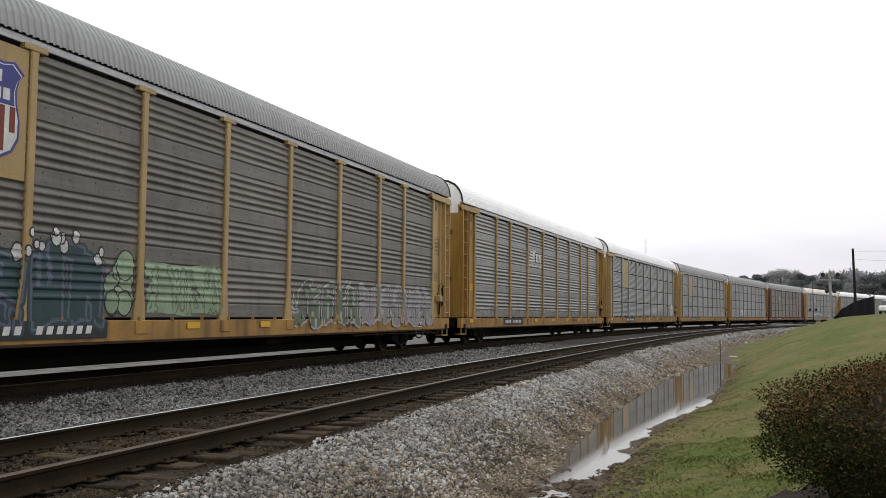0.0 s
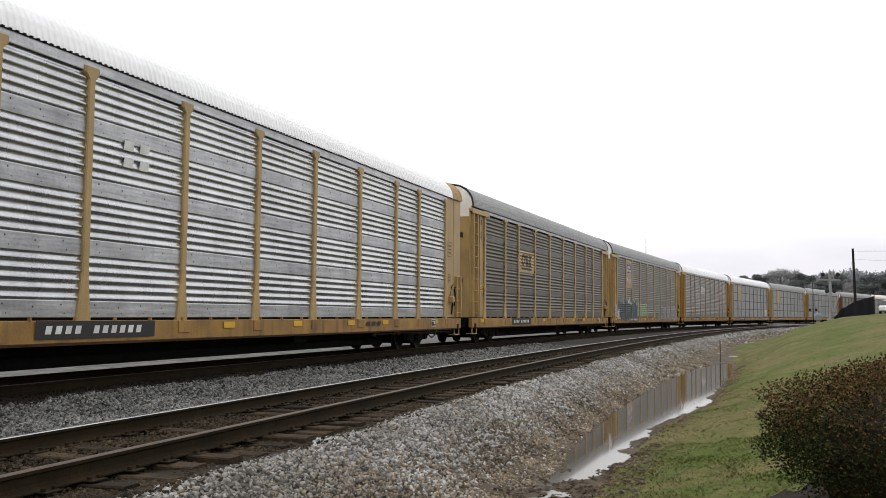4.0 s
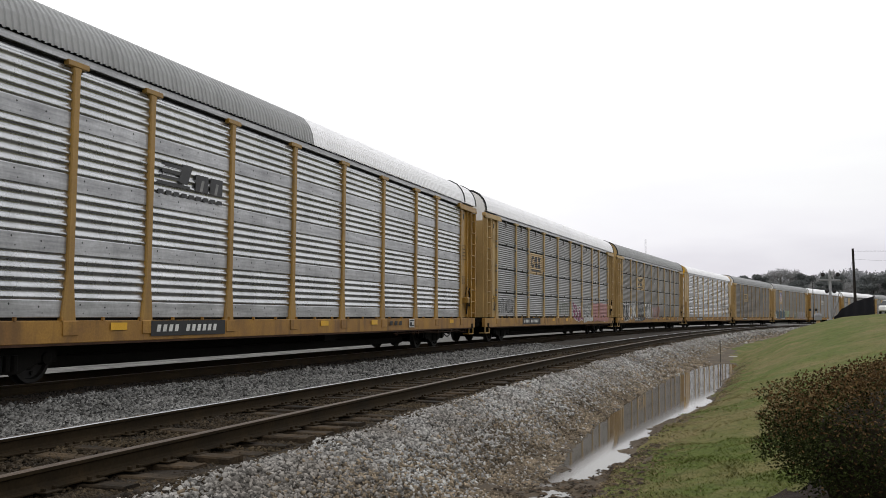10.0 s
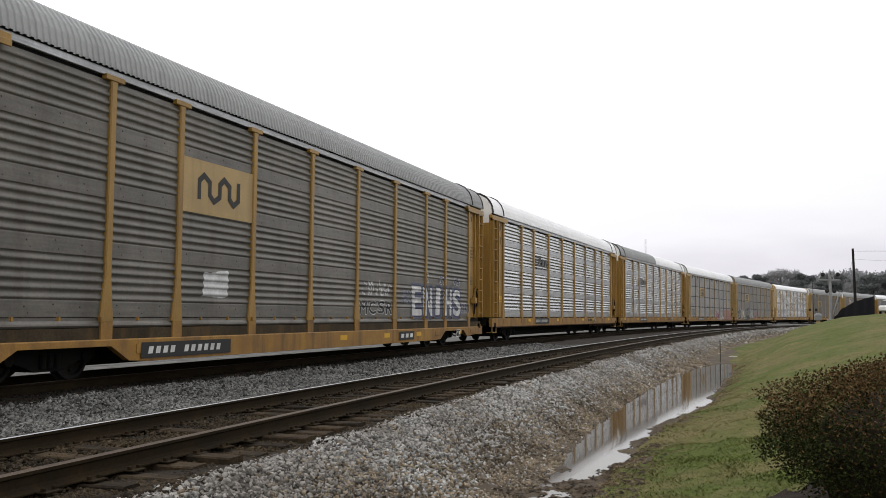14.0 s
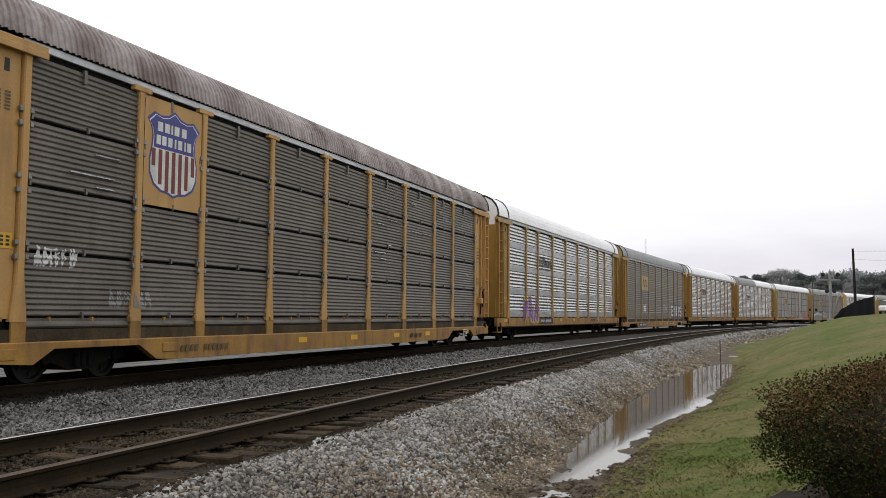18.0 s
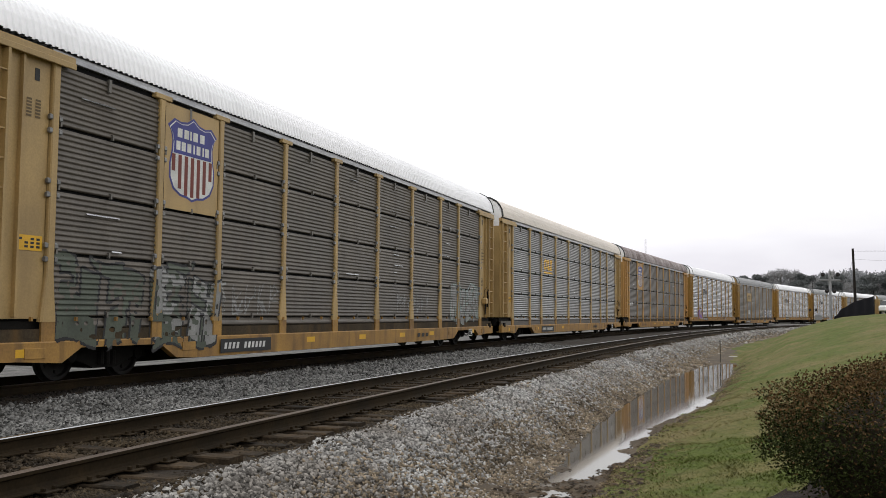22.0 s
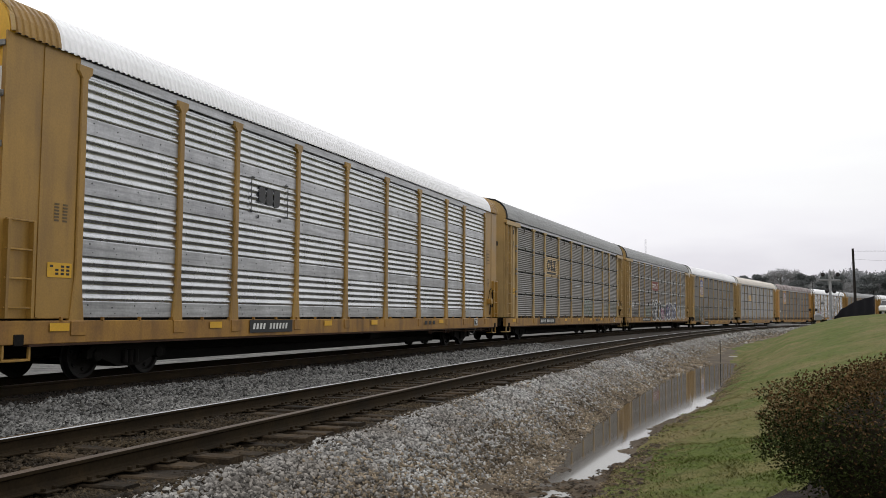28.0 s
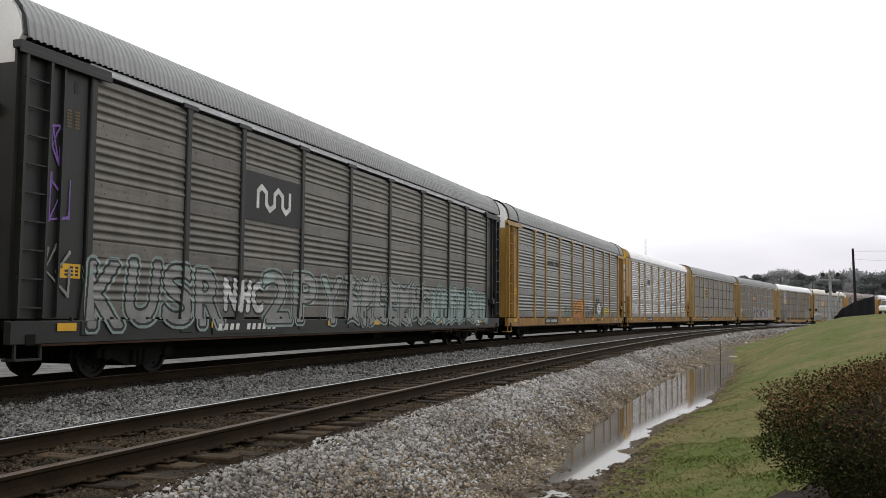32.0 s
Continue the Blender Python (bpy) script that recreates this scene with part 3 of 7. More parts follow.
def banded_profile():
    """Four groups of rolled ribs, each over a flat riveted band."""
    z, d = [], []
    for k in range(4):
        base = ZB + k * TIER
        z += [base, base + 0.008, base + 0.262, base + 0.27]
        d += [0.012] * 4
        for r in range(5):
            for t, q in ((0.0, 0.0), (0.10, 0.020), (0.20, 0.036), (0.30, 0.040), (0.41, 0.036), (0.55, 0.018), (0.66, 0.004), (0.74, 0.0)):
                z.append(base + 0.28 + (r + t) * 0.151)
                d.append(q)
        z.append(base + TIER - 0.004)
        d.append(0.0)
    return np.array(z), np.where(np.array(d) == 0.012, 0.012, np.array(d) * 0.72)


def tier_profile(k):
    """One of four stacked tiers with shallow corrugations."""
    z, d = [], []
    base = ZB + k * TIER + 0.02
    n = SLATS
    p = (TIER - 0.05) / n
    for r in range(n):
        for t, q in ((0.0, 0.0), (0.12, 0.015), (0.28, 0.022), (0.45, 0.018), (0.72, 0.003), (0.9, 0.0)):
            z.append(base + (r + t) * p)
            d.append(q)
    z.append(base + n * p)
    d.append(0.0)
    return np.array(z), np.array(d)


def seam_profile():
    """Fine corrugations with a flat raised seam band over each of four tiers."""
    z, d = [], []
    for k in range(4):
        base = ZB + k * TIER
        p = (TIER - 0.13) / 8
        for r in range(8):
            for t, q in ((0.0, 0.0), (0.1, 0.02), (0.24, 0.03), (0.42, 0.025), (0.75, 0.005), (0.94, 0.0)):
                z.append(base + (r + t) * p)
                d.append(q)
        z += [base + 8 * p, base + 8 * p + 0.002, base + TIER - 0.006, base + TIER - 0.004]
        d += [0.0, 0.036, 0.036, 0.0]
    return np.array(z), np.array(d)


SEAM_Z, SEAM_D = seam_profile()
BAND_Z, BAND_D = banded_profile()
_tz = [tier_profile(k) for k in range(4)]
TIER_Z, TIER_D = np.concatenate([a for a, b in _tz]), np.concatenate([b for a, b in _tz])
CACHE = {}


def cached(key, make):
    if key not in CACHE:
        CACHE[key] = make()
    return CACHE[key]


def sheet_mesh(z, d, w, material, holes=False):
    vs, fs = [], []
    for a in range(len(z)):
        for x in (-w / 2, w / 2):
            vs.append((x, -FACE - d[a], z[a]))
        if a:
            fs.append((2 * a - 2, 2 * a - 1, 2 * a + 1, 2 * a))
    n = len(vs)
    # returned edges give the sheet its thickness
    vs += [(-w / 2, -FACE + 0.03, z[0]), (w / 2, -FACE + 0.03, z[0]), (-w / 2, -FACE + 0.03, z[-1]), (w / 2, -FACE + 0.03, z[-1])]
    fs += [(n, n + 1, 1, 0), (n - 2, n - 1, n + 3, n + 2)]
    idx = [0] * len(fs)
    ribs = len(fs)
    mats = [material]
    def spot(x, zz, q, off):
        m = len(vs)
        vs.extend([(x - q, -FACE - off, zz), (x, -FACE - off, zz - q), (x + q, -FACE - off, zz), (x, -FACE - off, zz + q)])
        fs.append((m, m + 1, m + 2, m + 3))
        idx.append(1)

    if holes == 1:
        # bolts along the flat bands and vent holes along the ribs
        mats += [BLACK, GALV_TONED if material is GALV_BRIGHT else material]
        # bright cars' flat bands take duller steel in place of darker reflections
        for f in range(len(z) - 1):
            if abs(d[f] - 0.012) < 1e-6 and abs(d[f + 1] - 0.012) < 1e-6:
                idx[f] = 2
        for k in range(4):
            for j in range(int(w / 0.62)):
                spot(-w / 2 + 0.3 + j * 0.62, ZB + k * TIER + 0.21 - 0.04 * (j % 2), 0.021, 0.0145)
                spot(-w / 2 + 0.38 + j * 0.62, ZB + k * TIER + 0.07, 0.015, 0.0145)
            for r in range(5):
                for j in range(int(w / 0.15) - 1):
                    x, zz = -w / 2 + 0.1 + j * 0.15, ZB + k * TIER + 0.28 + (r + 0.30) * 0.151
                    spot(x, zz, 0.0075, 0.0305)
                    if r < 4 and j % 2:
                        spot(x + 0.03, zz + 0.107, 0.0085, 0.002)
    elif holes == 2:
        # light seam bands, each with a dark hook at mid-bay
        mats += [GALV_GREY, UNDER]
        for f in range(len(z) - 1):
            if abs(d[f] - 0.036) < 1e-6 or abs(d[f + 1] - 0.036) < 1e-6:
                idx[f] = 1
        for k in range(1, 4):
            zz, m = ZB + k * TIER, len(vs)
            vs += [(a, -FACE - q, zz + c) for q in (0.0, 0.055) for a, c in ((-0.02, -0.17), (0.02, -0.17), (0.02, 0.07), (-0.02, 0.07))]
            fs += [(m + 4, m + 5, m + 6, m + 7), (m, m + 1, m + 5, m + 4), (m + 1, m + 2, m + 6, m + 5), (m + 2, m + 3, m + 7, m + 6), (m + 3, m, m + 4, m + 7)]
            idx += [2] * 5
    else:
        # latch tabs on the seam, and a hook under the top rail
        mats.append(GALV_DULL)
        for x, zz, hi in [(-w / 2 + 0.14, z[0], 0.07), (0.02, z[0], 0.07), (w / 2 - 0.14, z[0], 0.07)] + ([(-0.1, z[-1] - 0.16, 0.2)] if z[-1] > ZT - 0.1 else []):
            m = len(vs)
            t = 0.02 if hi < 0.1 else 0.035
            vs += [(x + a, -FACE - q, zz + c) for q in (0.0, 0.05) for a, c in ((-t, -0.03), (t, -0.03), (t, hi), (-t, hi))]
            fs += [(m + 4, m + 5, m + 6, m + 7), (m, m + 1, m + 5, m + 4), (m + 1, m + 2, m + 6, m + 5), (m + 2, m + 3, m + 7, m + 6), (m + 3, m, m + 4, m + 7)]
            idx += [1] * 5
        mats.append(BLACK)
        p = (TIER - 0.05) / SLATS
        for r in range(0, SLATS * max(1, int(round((z[-1] - z[0]) / TIER)))):
            for j in range(int(w / 0.24) - 1):
                zz = z[0] + (r + 0.27) * p
                if zz < z[-1] - 0.05:
                    spot(-w / 2 + 0.12 + j * 0.24 + 0.05 * (r % 3), zz, 0.006, 0.0232)
                    idx[-1] = 2
    me = mesh_of("side_sheet", vs, fs, mats, idx, False)
    soft = np.zeros(len(fs), dtype=bool)
    soft[:ribs - 2] = True
    me.polygons.foreach_set("use_smooth", soft)
    return me


def post_mesh(material, clips, flare=False):
    b = Bm()
    y = -FACE
    rings = []
    for z, w in ((1.03, 0.17), (1.12, 0.165), (1.75, 0.085), (1.85, 0.078), (5.14, 0.075), (5.25, 0.19 if flare else 0.1), (5.36, 0.20 if flare else 0.15)):
        rings.append([(-w, y + 0.03, z), (-w, y - 0.045, z), (-w * 0.8, y - 0.068, z), (w * 0.8, y - 0.068, z), (w, y - 0.045, z), (w, y + 0.03, z)])
    b.loft(rings)
    if not flare:
        b.box(-0.25, 0.25, y - 0.082, y + 0.02, 5.26, 5.36, 0, 0.012)
    if clips:
        for k in range(1, 4):
            for s in (-1, 1):
                for o in (-0.16, 0.06):
                    z = ZB + k * TIER + o
                    b.box(s * 0.11 - 0.035, s * 0.11 + 0.035, y - 0.07, y - 0.02, z, z + 0.1, 1, 0.02)
    return b.mesh("post", [material, GALV_GREY])


ROOF_PROF = [(1.555, 5.47), (1.55, 5.54), (1.51, 5.76), (1.42, 5.96), (1.25, 6.16), (0.98, 6.30), (0.6, 6.37), (0.0, 6.39)]
ROOF_HALF = ROOF_PROF + [(-y, z) for y, z in reversed(ROOF_PROF[:-1])]


def roof_mesh(mats, switch=None, low=1.0):
    """Cross-ribbed arched roof; from switch metres on the second material."""
    xs = [-HALF + 0.12 + k * 0.145 + o for k in range(187) for o in (0.0, 0.018, 0.078, 0.096)]
    vs, fs, idx = [], [], []
    n = len(ROOF_HALF)
    for a, x in enumerate(xs):
        g = (0.0, 0.028, 0.028, 0.0)[a % 4]
        for y, z in ROOF_HALF:
            z = 5.47 + (z - 5.47) * low
            r = math.hypot(y, z - 4.6)
            vs.append((x, y * (1 + g / r), z + (z - 4.6) / r * g))
        if a:
            for c in range(n - 1):
                fs.append(((a - 1) * n + c, a * n + c, a * n + c + 1, (a - 1) * n + c + 1))
                idx.append(1 if (switch is not None and x > switch) or (low < 1 and abs(x) > 12.5) else 0)
    return mesh_of("roof", vs, fs, mats, idx)


def hoop_mesh(material, low=1.0):
    b = Bm()
    pts = [(0, y * 1.015, 5.49 + (z - 5.47) * low) for y, z in ROOF_HALF]
    b.tube(pts, 0.035, 5)
    return b.mesh("hoop", material)


def end_mesh(lower, upper, zsplit, ribs, low=1.0):
    """The closed end doors: a ribbed face with a rounded top; rear face at x = 0."""
    prof = [(1.42, 1.08), (1.44, 5.4)] + [(y * 0.985, 5.45 + (z - 5.47) * low) for y, z in ROOF_HALF[1:-1]] + [(-1.44, 5.4), (-1.42, 1.08)]
    b = Bm()
    lo = [(1.42, 1.08), (1.44, zsplit), (-1.44, zsplit), (-1.42, 1.08)]
    b.loft([[(-0.0, y, z) for y, z in lo], [(0.12, y, z) for y, z in lo]], True, True, 0)
    hi = [(1.44, zsplit + 0.001)] + prof[1:-1] + [(-1.44, zsplit + 0.001)]
    b.loft([[(-0.0, y, z) for y, z in hi], [(0.12, y, z) for y, z in hi]], True, True, 1)
    for y in ((-1.2, -0.9, -0.6, -0.3, 0.3, 0.6, 0.9, 1.2) if ribs else (0.0,)):
        b.box(-0.035, 0.0, y - 0.04, y + 0.04, 1.15, zsplit - 0.03, 2 if ribs else 0, 0.01)
        b.box(-0.035, 0.0, y - 0.04, y + 0.04, zsplit + 0.03, 5.95 if ribs else 6.1, 2 if ribs else 1, 0.01)
    return b.mesh("end_door", [lower, upper, BLACK])


def rod_mesh():
    b = Bm()
    b.box(-0.03, 0.03, -0.06, 0.06, 1.2, 5.7, 0, 0.01)
    b.box(-0.05, 0.03, -0.09, 0.09, 2.2, 3.2, 0, 0.02)
    return b.mesh("lock_rod", GALV_GREY)


def hinge_mesh():
    b = Bm()
    b.box(-0.04, 0.02, -0.16, 0.16, 0, 0.1, 0, 0.012)
    return b.mesh("hinge", GALV_GREY)


def vent_mesh():
    b = Bm()
    b.box(-0.05, 0.0, -0.4, 0.4, 0, 0.2, 0, 0.02)
    return b.mesh("vent", BLACK)


def bay_mesh(material, s, plain):
    """The flat corner sheet between the last side sheet and the end; s = -1 rear, 1 front."""
    b = Bm()
    x0, x1 = sorted((s * 12.0, s * HALF))
    b.box(x0, x1, -FACE, -FACE + 0.05, 1.08, 5.3, 0)
    if plain:
        b.box(x0, x1, -FACE - 0.03, -FACE, 1.08, 5.5, 0, 0.01)
        xm = (x0 + x1) / 2
        b.box(xm - 0.03, xm + 0.03, -FACE - 0.045, -FACE - 0.03, 1.1, 5.45, 0, 0.005)
    else:
        # edge angle, and a dark strip standing in for the shaded gap beside it
        xe = s * 12.62
        b.box(xe - 0.02, xe + 0.02, -FACE - 0.075, -FACE, 1.1, 5.2, 0, 0.006)
        if s > 0:
            b.box(12.72, 12.80, -FACE - 0.012, -FACE - 0.002, 1.3, 5.1, 2)
        b.box(s * 12.28 - 0.05, s * 12.28 + 0.05, -FACE - 0.006, -FACE, 4.86, 5.06, 1)
    return b.mesh("corner_sheet", [material, BLACK, UNDER])


def header_mesh(material, s):
    b = Bm()
    x0, x1 = sorted((s * 11.55, s * (HALF + 0.05)))
    b.box(x0, x1, -FACE - 0.11, -FACE + 0.05, 5.27, 5.41, 0, 0.015)
    b.box(x0, x1, -FACE - 0.13, -FACE - 0.09, 5.20, 5.30, 0, 0.008)
    return b.mesh("header", material)


def ladder_mesh(material, s, low=False):
    b = Bm()
    top = 2.6 if low else 5.2
    for x in (12.98, 13.5):
        b.box(s * x - 0.028, s * x + 0.028, -FACE - 0.13, -FACE, 1.08, top, 0, 0.008)
    return b.mesh("ladder", material)


def rung_mesh(material, s):
    b = Bm()
    b.tube([(s * 12.93, -FACE - 0.1, 0), (s * 13.55, -FACE - 0.1, 0)], 0.017, 5)
    return b.mesh("rung", material)


def sill_mesh(material, fish, strip, sheets):
    """Side sill with stake pockets; fish: a deep low sill, cut away over the trucks, under a skirt strip."""
    b = Bm()
    y0, y1 = -FACE - 0.085, -FACE + 0.05
    if fish:
        b.box(-13.5, 13.5, -FACE - 0.028, y1, 0.72, 0.915, 2)
        # the lowest rib of the side, below the post feet
        b.loft([[(x, y1, 0.925), (x, -FACE, 0.925), (x, -FACE - 0.03, 0.96), (x, -FACE - 0.027, 0.99), (x, -FACE, 1.04), (x, -FACE, 1.09), (x, y1, 1.09)] for x in (-11.9, 11.9)], True, True, 3)
        for p in POSTS:
            b.box(p - 0.15, p + 0.15, -FACE - 0.06, -FACE - 0.02, 0.715, 1.05, 0, 0.008)
        # lower edge steps up over each truck by sloping ends
        low = [(-13.6, 0.42), (-12.6, 0.42), (-11.6, 0.36), (-11.15, 0.60), (-9.0, 0.60), (-8.5, 0.33), (-7.9, 0.30), (7.9, 0.30), (8.5, 0.33), (9.0, 0.60), (11.15, 0.60), (11.6, 0.36), (12.6, 0.42), (13.6, 0.42)]
        b.loft([[(x, y1, z), (x, y0, z), (x, y0, 0.70), (x, y0 + 0.02, 0.72), (x, y1, 0.72)] for x, z in low])
        for x in (-12.2, -8.1, 8.1, 12.2):
            b.box(x - 0.22, x + 0.22, y0 - 0.015, y0, 0.45, 0.62, 0, 0.006)
    else:
        b.box(-13.6, 13.6, y0, y1, 0.68, 1.05, 0, 0.012)
        b.box(-13.0, 13.0, y0 - 0.035, y1, 0.645, 0.68, 1)
        for p in POSTS:
            b.box(p - 0.18, p + 0.18, y0 - 0.02, y0, 0.80, 1.04, 0, 0.008)
    for k in range(26):
        x = -12.3 + k
        b.box(x - 0.02, x + 0.02, y0 - 0.02, y0 + 0.03, 1.04, 1.11, 0, 0.004)
    return b.mesh("side_sill", [material, RUSTLIP, strip, sheets])


def sill_pipe_mesh():
    """Brake pipe hung under the sill on small clips."""
    b = Bm()
    z, y = 0.585, -FACE - 0.03
    b.tube([(5.2, y, z), (8.0, y, z + 0.01), (9.4, y, z - 0.02), (11.6, y, z), (12.6, y + 0.05, z - 0.06), (13.2, y + 0.3, z - 0.04)], 0.02, 6)
    for x in (5.4, 6.9, 7.3, 9.3, 11.4, 12.5):
        b.box(x - 0.035, x + 0.035, y - 0.03, y + 0.03, z - 0.06, z + 0.07, 0, 0.01)
    return b.mesh("brake_pipe", RUSTLIP)


def bent_slat(w):
    """A lip of bare steel bent outward and up, imitating sky through a slit."""
    b = Bm()
    b.add([(-w / 2, -0.02, 0.0), (w / 2, -0.02, 0.0), (w / 2, -0.052, -0.004), (-w / 2, -0.052, -0.004), (w / 2, -0.03, 0.022), (-w / 2, -0.03, 0.022)],
          [(0, 1, 2, 3), (3, 2, 4, 5), (5, 4, 1, 0), (1, 4, 2), (0, 3, 5)], 0)
    return b.mesh("bent_slat", GALV_BRIGHT)


def rail_strip_mesh(z0):
    """Grey top rail between side sheets and roof."""
    b = Bm()
    b.box(-12.0, 12.0, -FACE - 0.035, -FACE + 0.06, z0, 5.47, 0, 0.01)
    return b.mesh("top_rail", GALV_TONED)


def deck_mesh():
    b = Bm()
    b.box(-13.5, 13.5, -1.4, 1.4, 0.9, 1.06, 0, 0.02)
    b.box(-13.4, 13.4, -0.35, 0.35, 0.40, 0.9, 0, 0.03)
    b.box(-8.6, 8.6, -0.45, 0.45, 0.20, 0.42, 0, 0.03)
    for x in (-7, -3.5, 0, 3.5, 7):
        b.box(x - 0.1, x + 0.1, -1.38, 1.38, 0.62, 0.9, 0, 0.02)
    b.tube([(-3.0, 0.9, 0.62), (-1.2, 0.9, 0.62)], 0.2, 10)
    b.box(1.0, 1.7, -1.2, -0.7, 0.45, 0.9, 0, 0.03)
    b.tube([(-8, -1.1, 0.72), (8, -1.1, 0.72)], 0.03, 5)
    return b.mesh("underframe", UNDER)


def shade_box_mesh():
    # solid near-black box behind the sheets, stands in for the unlit interior
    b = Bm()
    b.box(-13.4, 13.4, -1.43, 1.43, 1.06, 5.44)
    return b.mesh("inner_rack", INTERIOR_SHADE)


def truckframe_mesh():
    """One cast side frame, with springs and journal boxes."""
    b = Bm()
    y0, y1 = -1.11, -0.97
    rings = []
    for x, za, zb in ((-1.12, 0.36, 0.52), (-0.88, 0.40, 0.64), (-0.5, 0.28, 0.72), (-0.3, 0.2, 0.74), (0.3, 0.2, 0.74), (0.5, 0.28, 0.72), (0.88, 0.40, 0.64), (1.12, 0.36, 0.52)):
        rings.append([(x, y0, za), (x, y1, za), (x, y1, zb), (x, y0, zb)])
    b.loft(rings)
    for x in (-0.88, 0.88):
        b.lathe_y([(-1.16, 0.06), (-1.15, 0.11), (-1.0, 0.12)], x, 0.43, 12)
    for x in (-0.16, 0.0, 0.16):
        b.tube([(x, -1.14, 0.26), (x, -1.14, 0.5)], 0.06, 8)
    return b.mesh("side_frame", UNDER)


def bolster_mesh():
    b = Bm()
    b.box(-0.22, 0.22, -1.1, 1.1, 0.46, 0.7, 0, 0.03)
    b.lathe_y([(-0.2, 0.18), (0.2, 0.18)], 0, 0.62, 12)
    # brake beams, levers and the spring plank between the wheels
    for x in (-0.38, 0.38):
        b.box(x - 0.07, x + 0.07, -0.95, 0.95, 0.28, 0.42, 0, 0.02)
    b.box(-0.34, 0.34, -0.98, 0.98, 0.20, 0.27, 0, 0.02)
    b.box(-1.0, 1.0, -0.05, 0.05, 0.30, 0.40, 0, 0.02)
    b.tube([(-0.4, 0.3, 0.4), (-0.25, 0.3, 0.85)], 0.04, 6)
    b.tube([(0.4, -0.3, 0.4), (0.25, -0.3, 0.85)], 0.04, 6)
    return b.mesh("bolster", UNDER)


def wheelset_mesh():
    b = Bm()
    b.lathe_y([(-1.05, 0.07), (1.05, 0.07)], 0, 0, 10)
    for s in (-1, 1):
        pr = [(0.68, 0.12), (0.69, 0.20), (0.715, 0.34), (0.69, 0.36), (0.68, 0.445), (0.71, 0.45), (0.72, 0.42), (0.82, 0.41), (0.82, 0.35), (0.76, 0.33), (0.75, 0.2), (0.78, 0.13)]
        b.lathe_y([(s * y, r) for y, r in pr], 0, 0, 26)
        for k in range(6):
            a = k * math.pi / 3
            b.box(0.26 * math.cos(a) - 0.03, 0.26 * math.cos(a) + 0.03, min(s * 0.74, s * 0.79), max(s * 0.74, s * 0.79), 0.26 * math.sin(a) - 0.03, 0.26 * math.sin(a) + 0.03, 0, 0.01)
    return b.mesh("wheelset", STEEL, False)


def coupler_mesh():
    b = Bm()
    b.box(0.0, 0.52, -0.09, 0.09, 0.72, 0.9, 0, 0.02)
    b.loft([[(0.45, -0.13, 0.66), (0.45, 0.13, 0.66), (0.45, 0.13, 0.96), (0.45, -0.13, 0.96)], [(0.66, -0.17, 0.66), (0.66, 0.09, 0.66), (0.66, 0.09, 0.96), (0.66, -0.17, 0.96)],
            [(0.72, -0.12, 0.68), (0.72, 0.02, 0.68), (0.72, 0.02, 0.94), (0.72, -0.12, 0.94)]])
    return b.mesh("coupler", UNDER)


def lever_mesh():
    """Uncoupling rod across the end, with its bent handle."""
    b = Bm()
    b.tube([(0.25, -1.35, 0.62), (0.25, -1.3, 0.9), (0.28, -0.6, 0.98), (0.3, 0.0, 0.98)], 0.018, 5)
    return b.mesh("uncoupling_lever", UNDER)


def crossover_mesh():
    """Grated step plate on the end sill."""
    b = Bm()
    b.box(0.2, 0.5, -1.2, 1.2, 1.0, 1.03, 0)
    for k in range(9):
        b.box(0.2, 0.5, -1.2 + k * 0.3, -1.17 + k * 0.3, 1.03, 1.05, 0)
    b.box(0.16, 0.22, -1.3, 1.3, 0.7, 1.02, 0, 0.01)
    return b.mesh("end_platform", UNDER)


def hose_mesh():
    b = Bm()
    pts = [(-0.5 + 1.3 * k / 10, -0.45, 0.62 - 0.3 * math.sin(math.pi * k / 10)) for k in range(11)]
    b.tube(pts, 0.025, 6)
    return b.mesh("air_hose", BLACK)


def corner_step_mesh(material):
    b = Bm()
    b.box(-0.28, 0.28, -FACE - 0.07, -FACE + 0.2, 0.42, 0.46, 0, 0.006)
    for x in (-0.27, 0.27):
        b.box(x - 0.02, x + 0.02, -FACE - 0.06, -FACE - 0.02, 0.42, 0.8, 0, 0.006)
    b.box(-0.1, 0.1, -FACE - 0.1, -FACE - 0.05, 0.66, 0.84, 1, 0.01)
    return b.mesh("corner_step", [material, UNDER])


def brake_box_mesh(material):
    b = Bm()
    b.box(12.25, 12.5, -FACE - 0.2, -FACE - 0.02, 1.62, 1.86, 0, 0.03)
    b.tube([(12.62, -FACE - 0.14, 1.5), (12.62, -FACE - 0.16, 1.95), (12.55, -FACE - 0.16, 2.1), (12.66, -FACE - 0.16, 2.2)], 0.035, 6, 1)
    b.tube([(12.45, -FACE - 0.09, 1.2), (12.55, -FACE - 0.09, 1.62)], 0.03, 5, 1)
    b.tube([(12.35, -FACE - 0.06, 1.86), (12.5, -FACE - 0.07, 2.2), (12.75, -FACE - 0.06, 2.3)], 0.015, 5, 1)
    return b.mesh("brake_box", [material, UNDER])


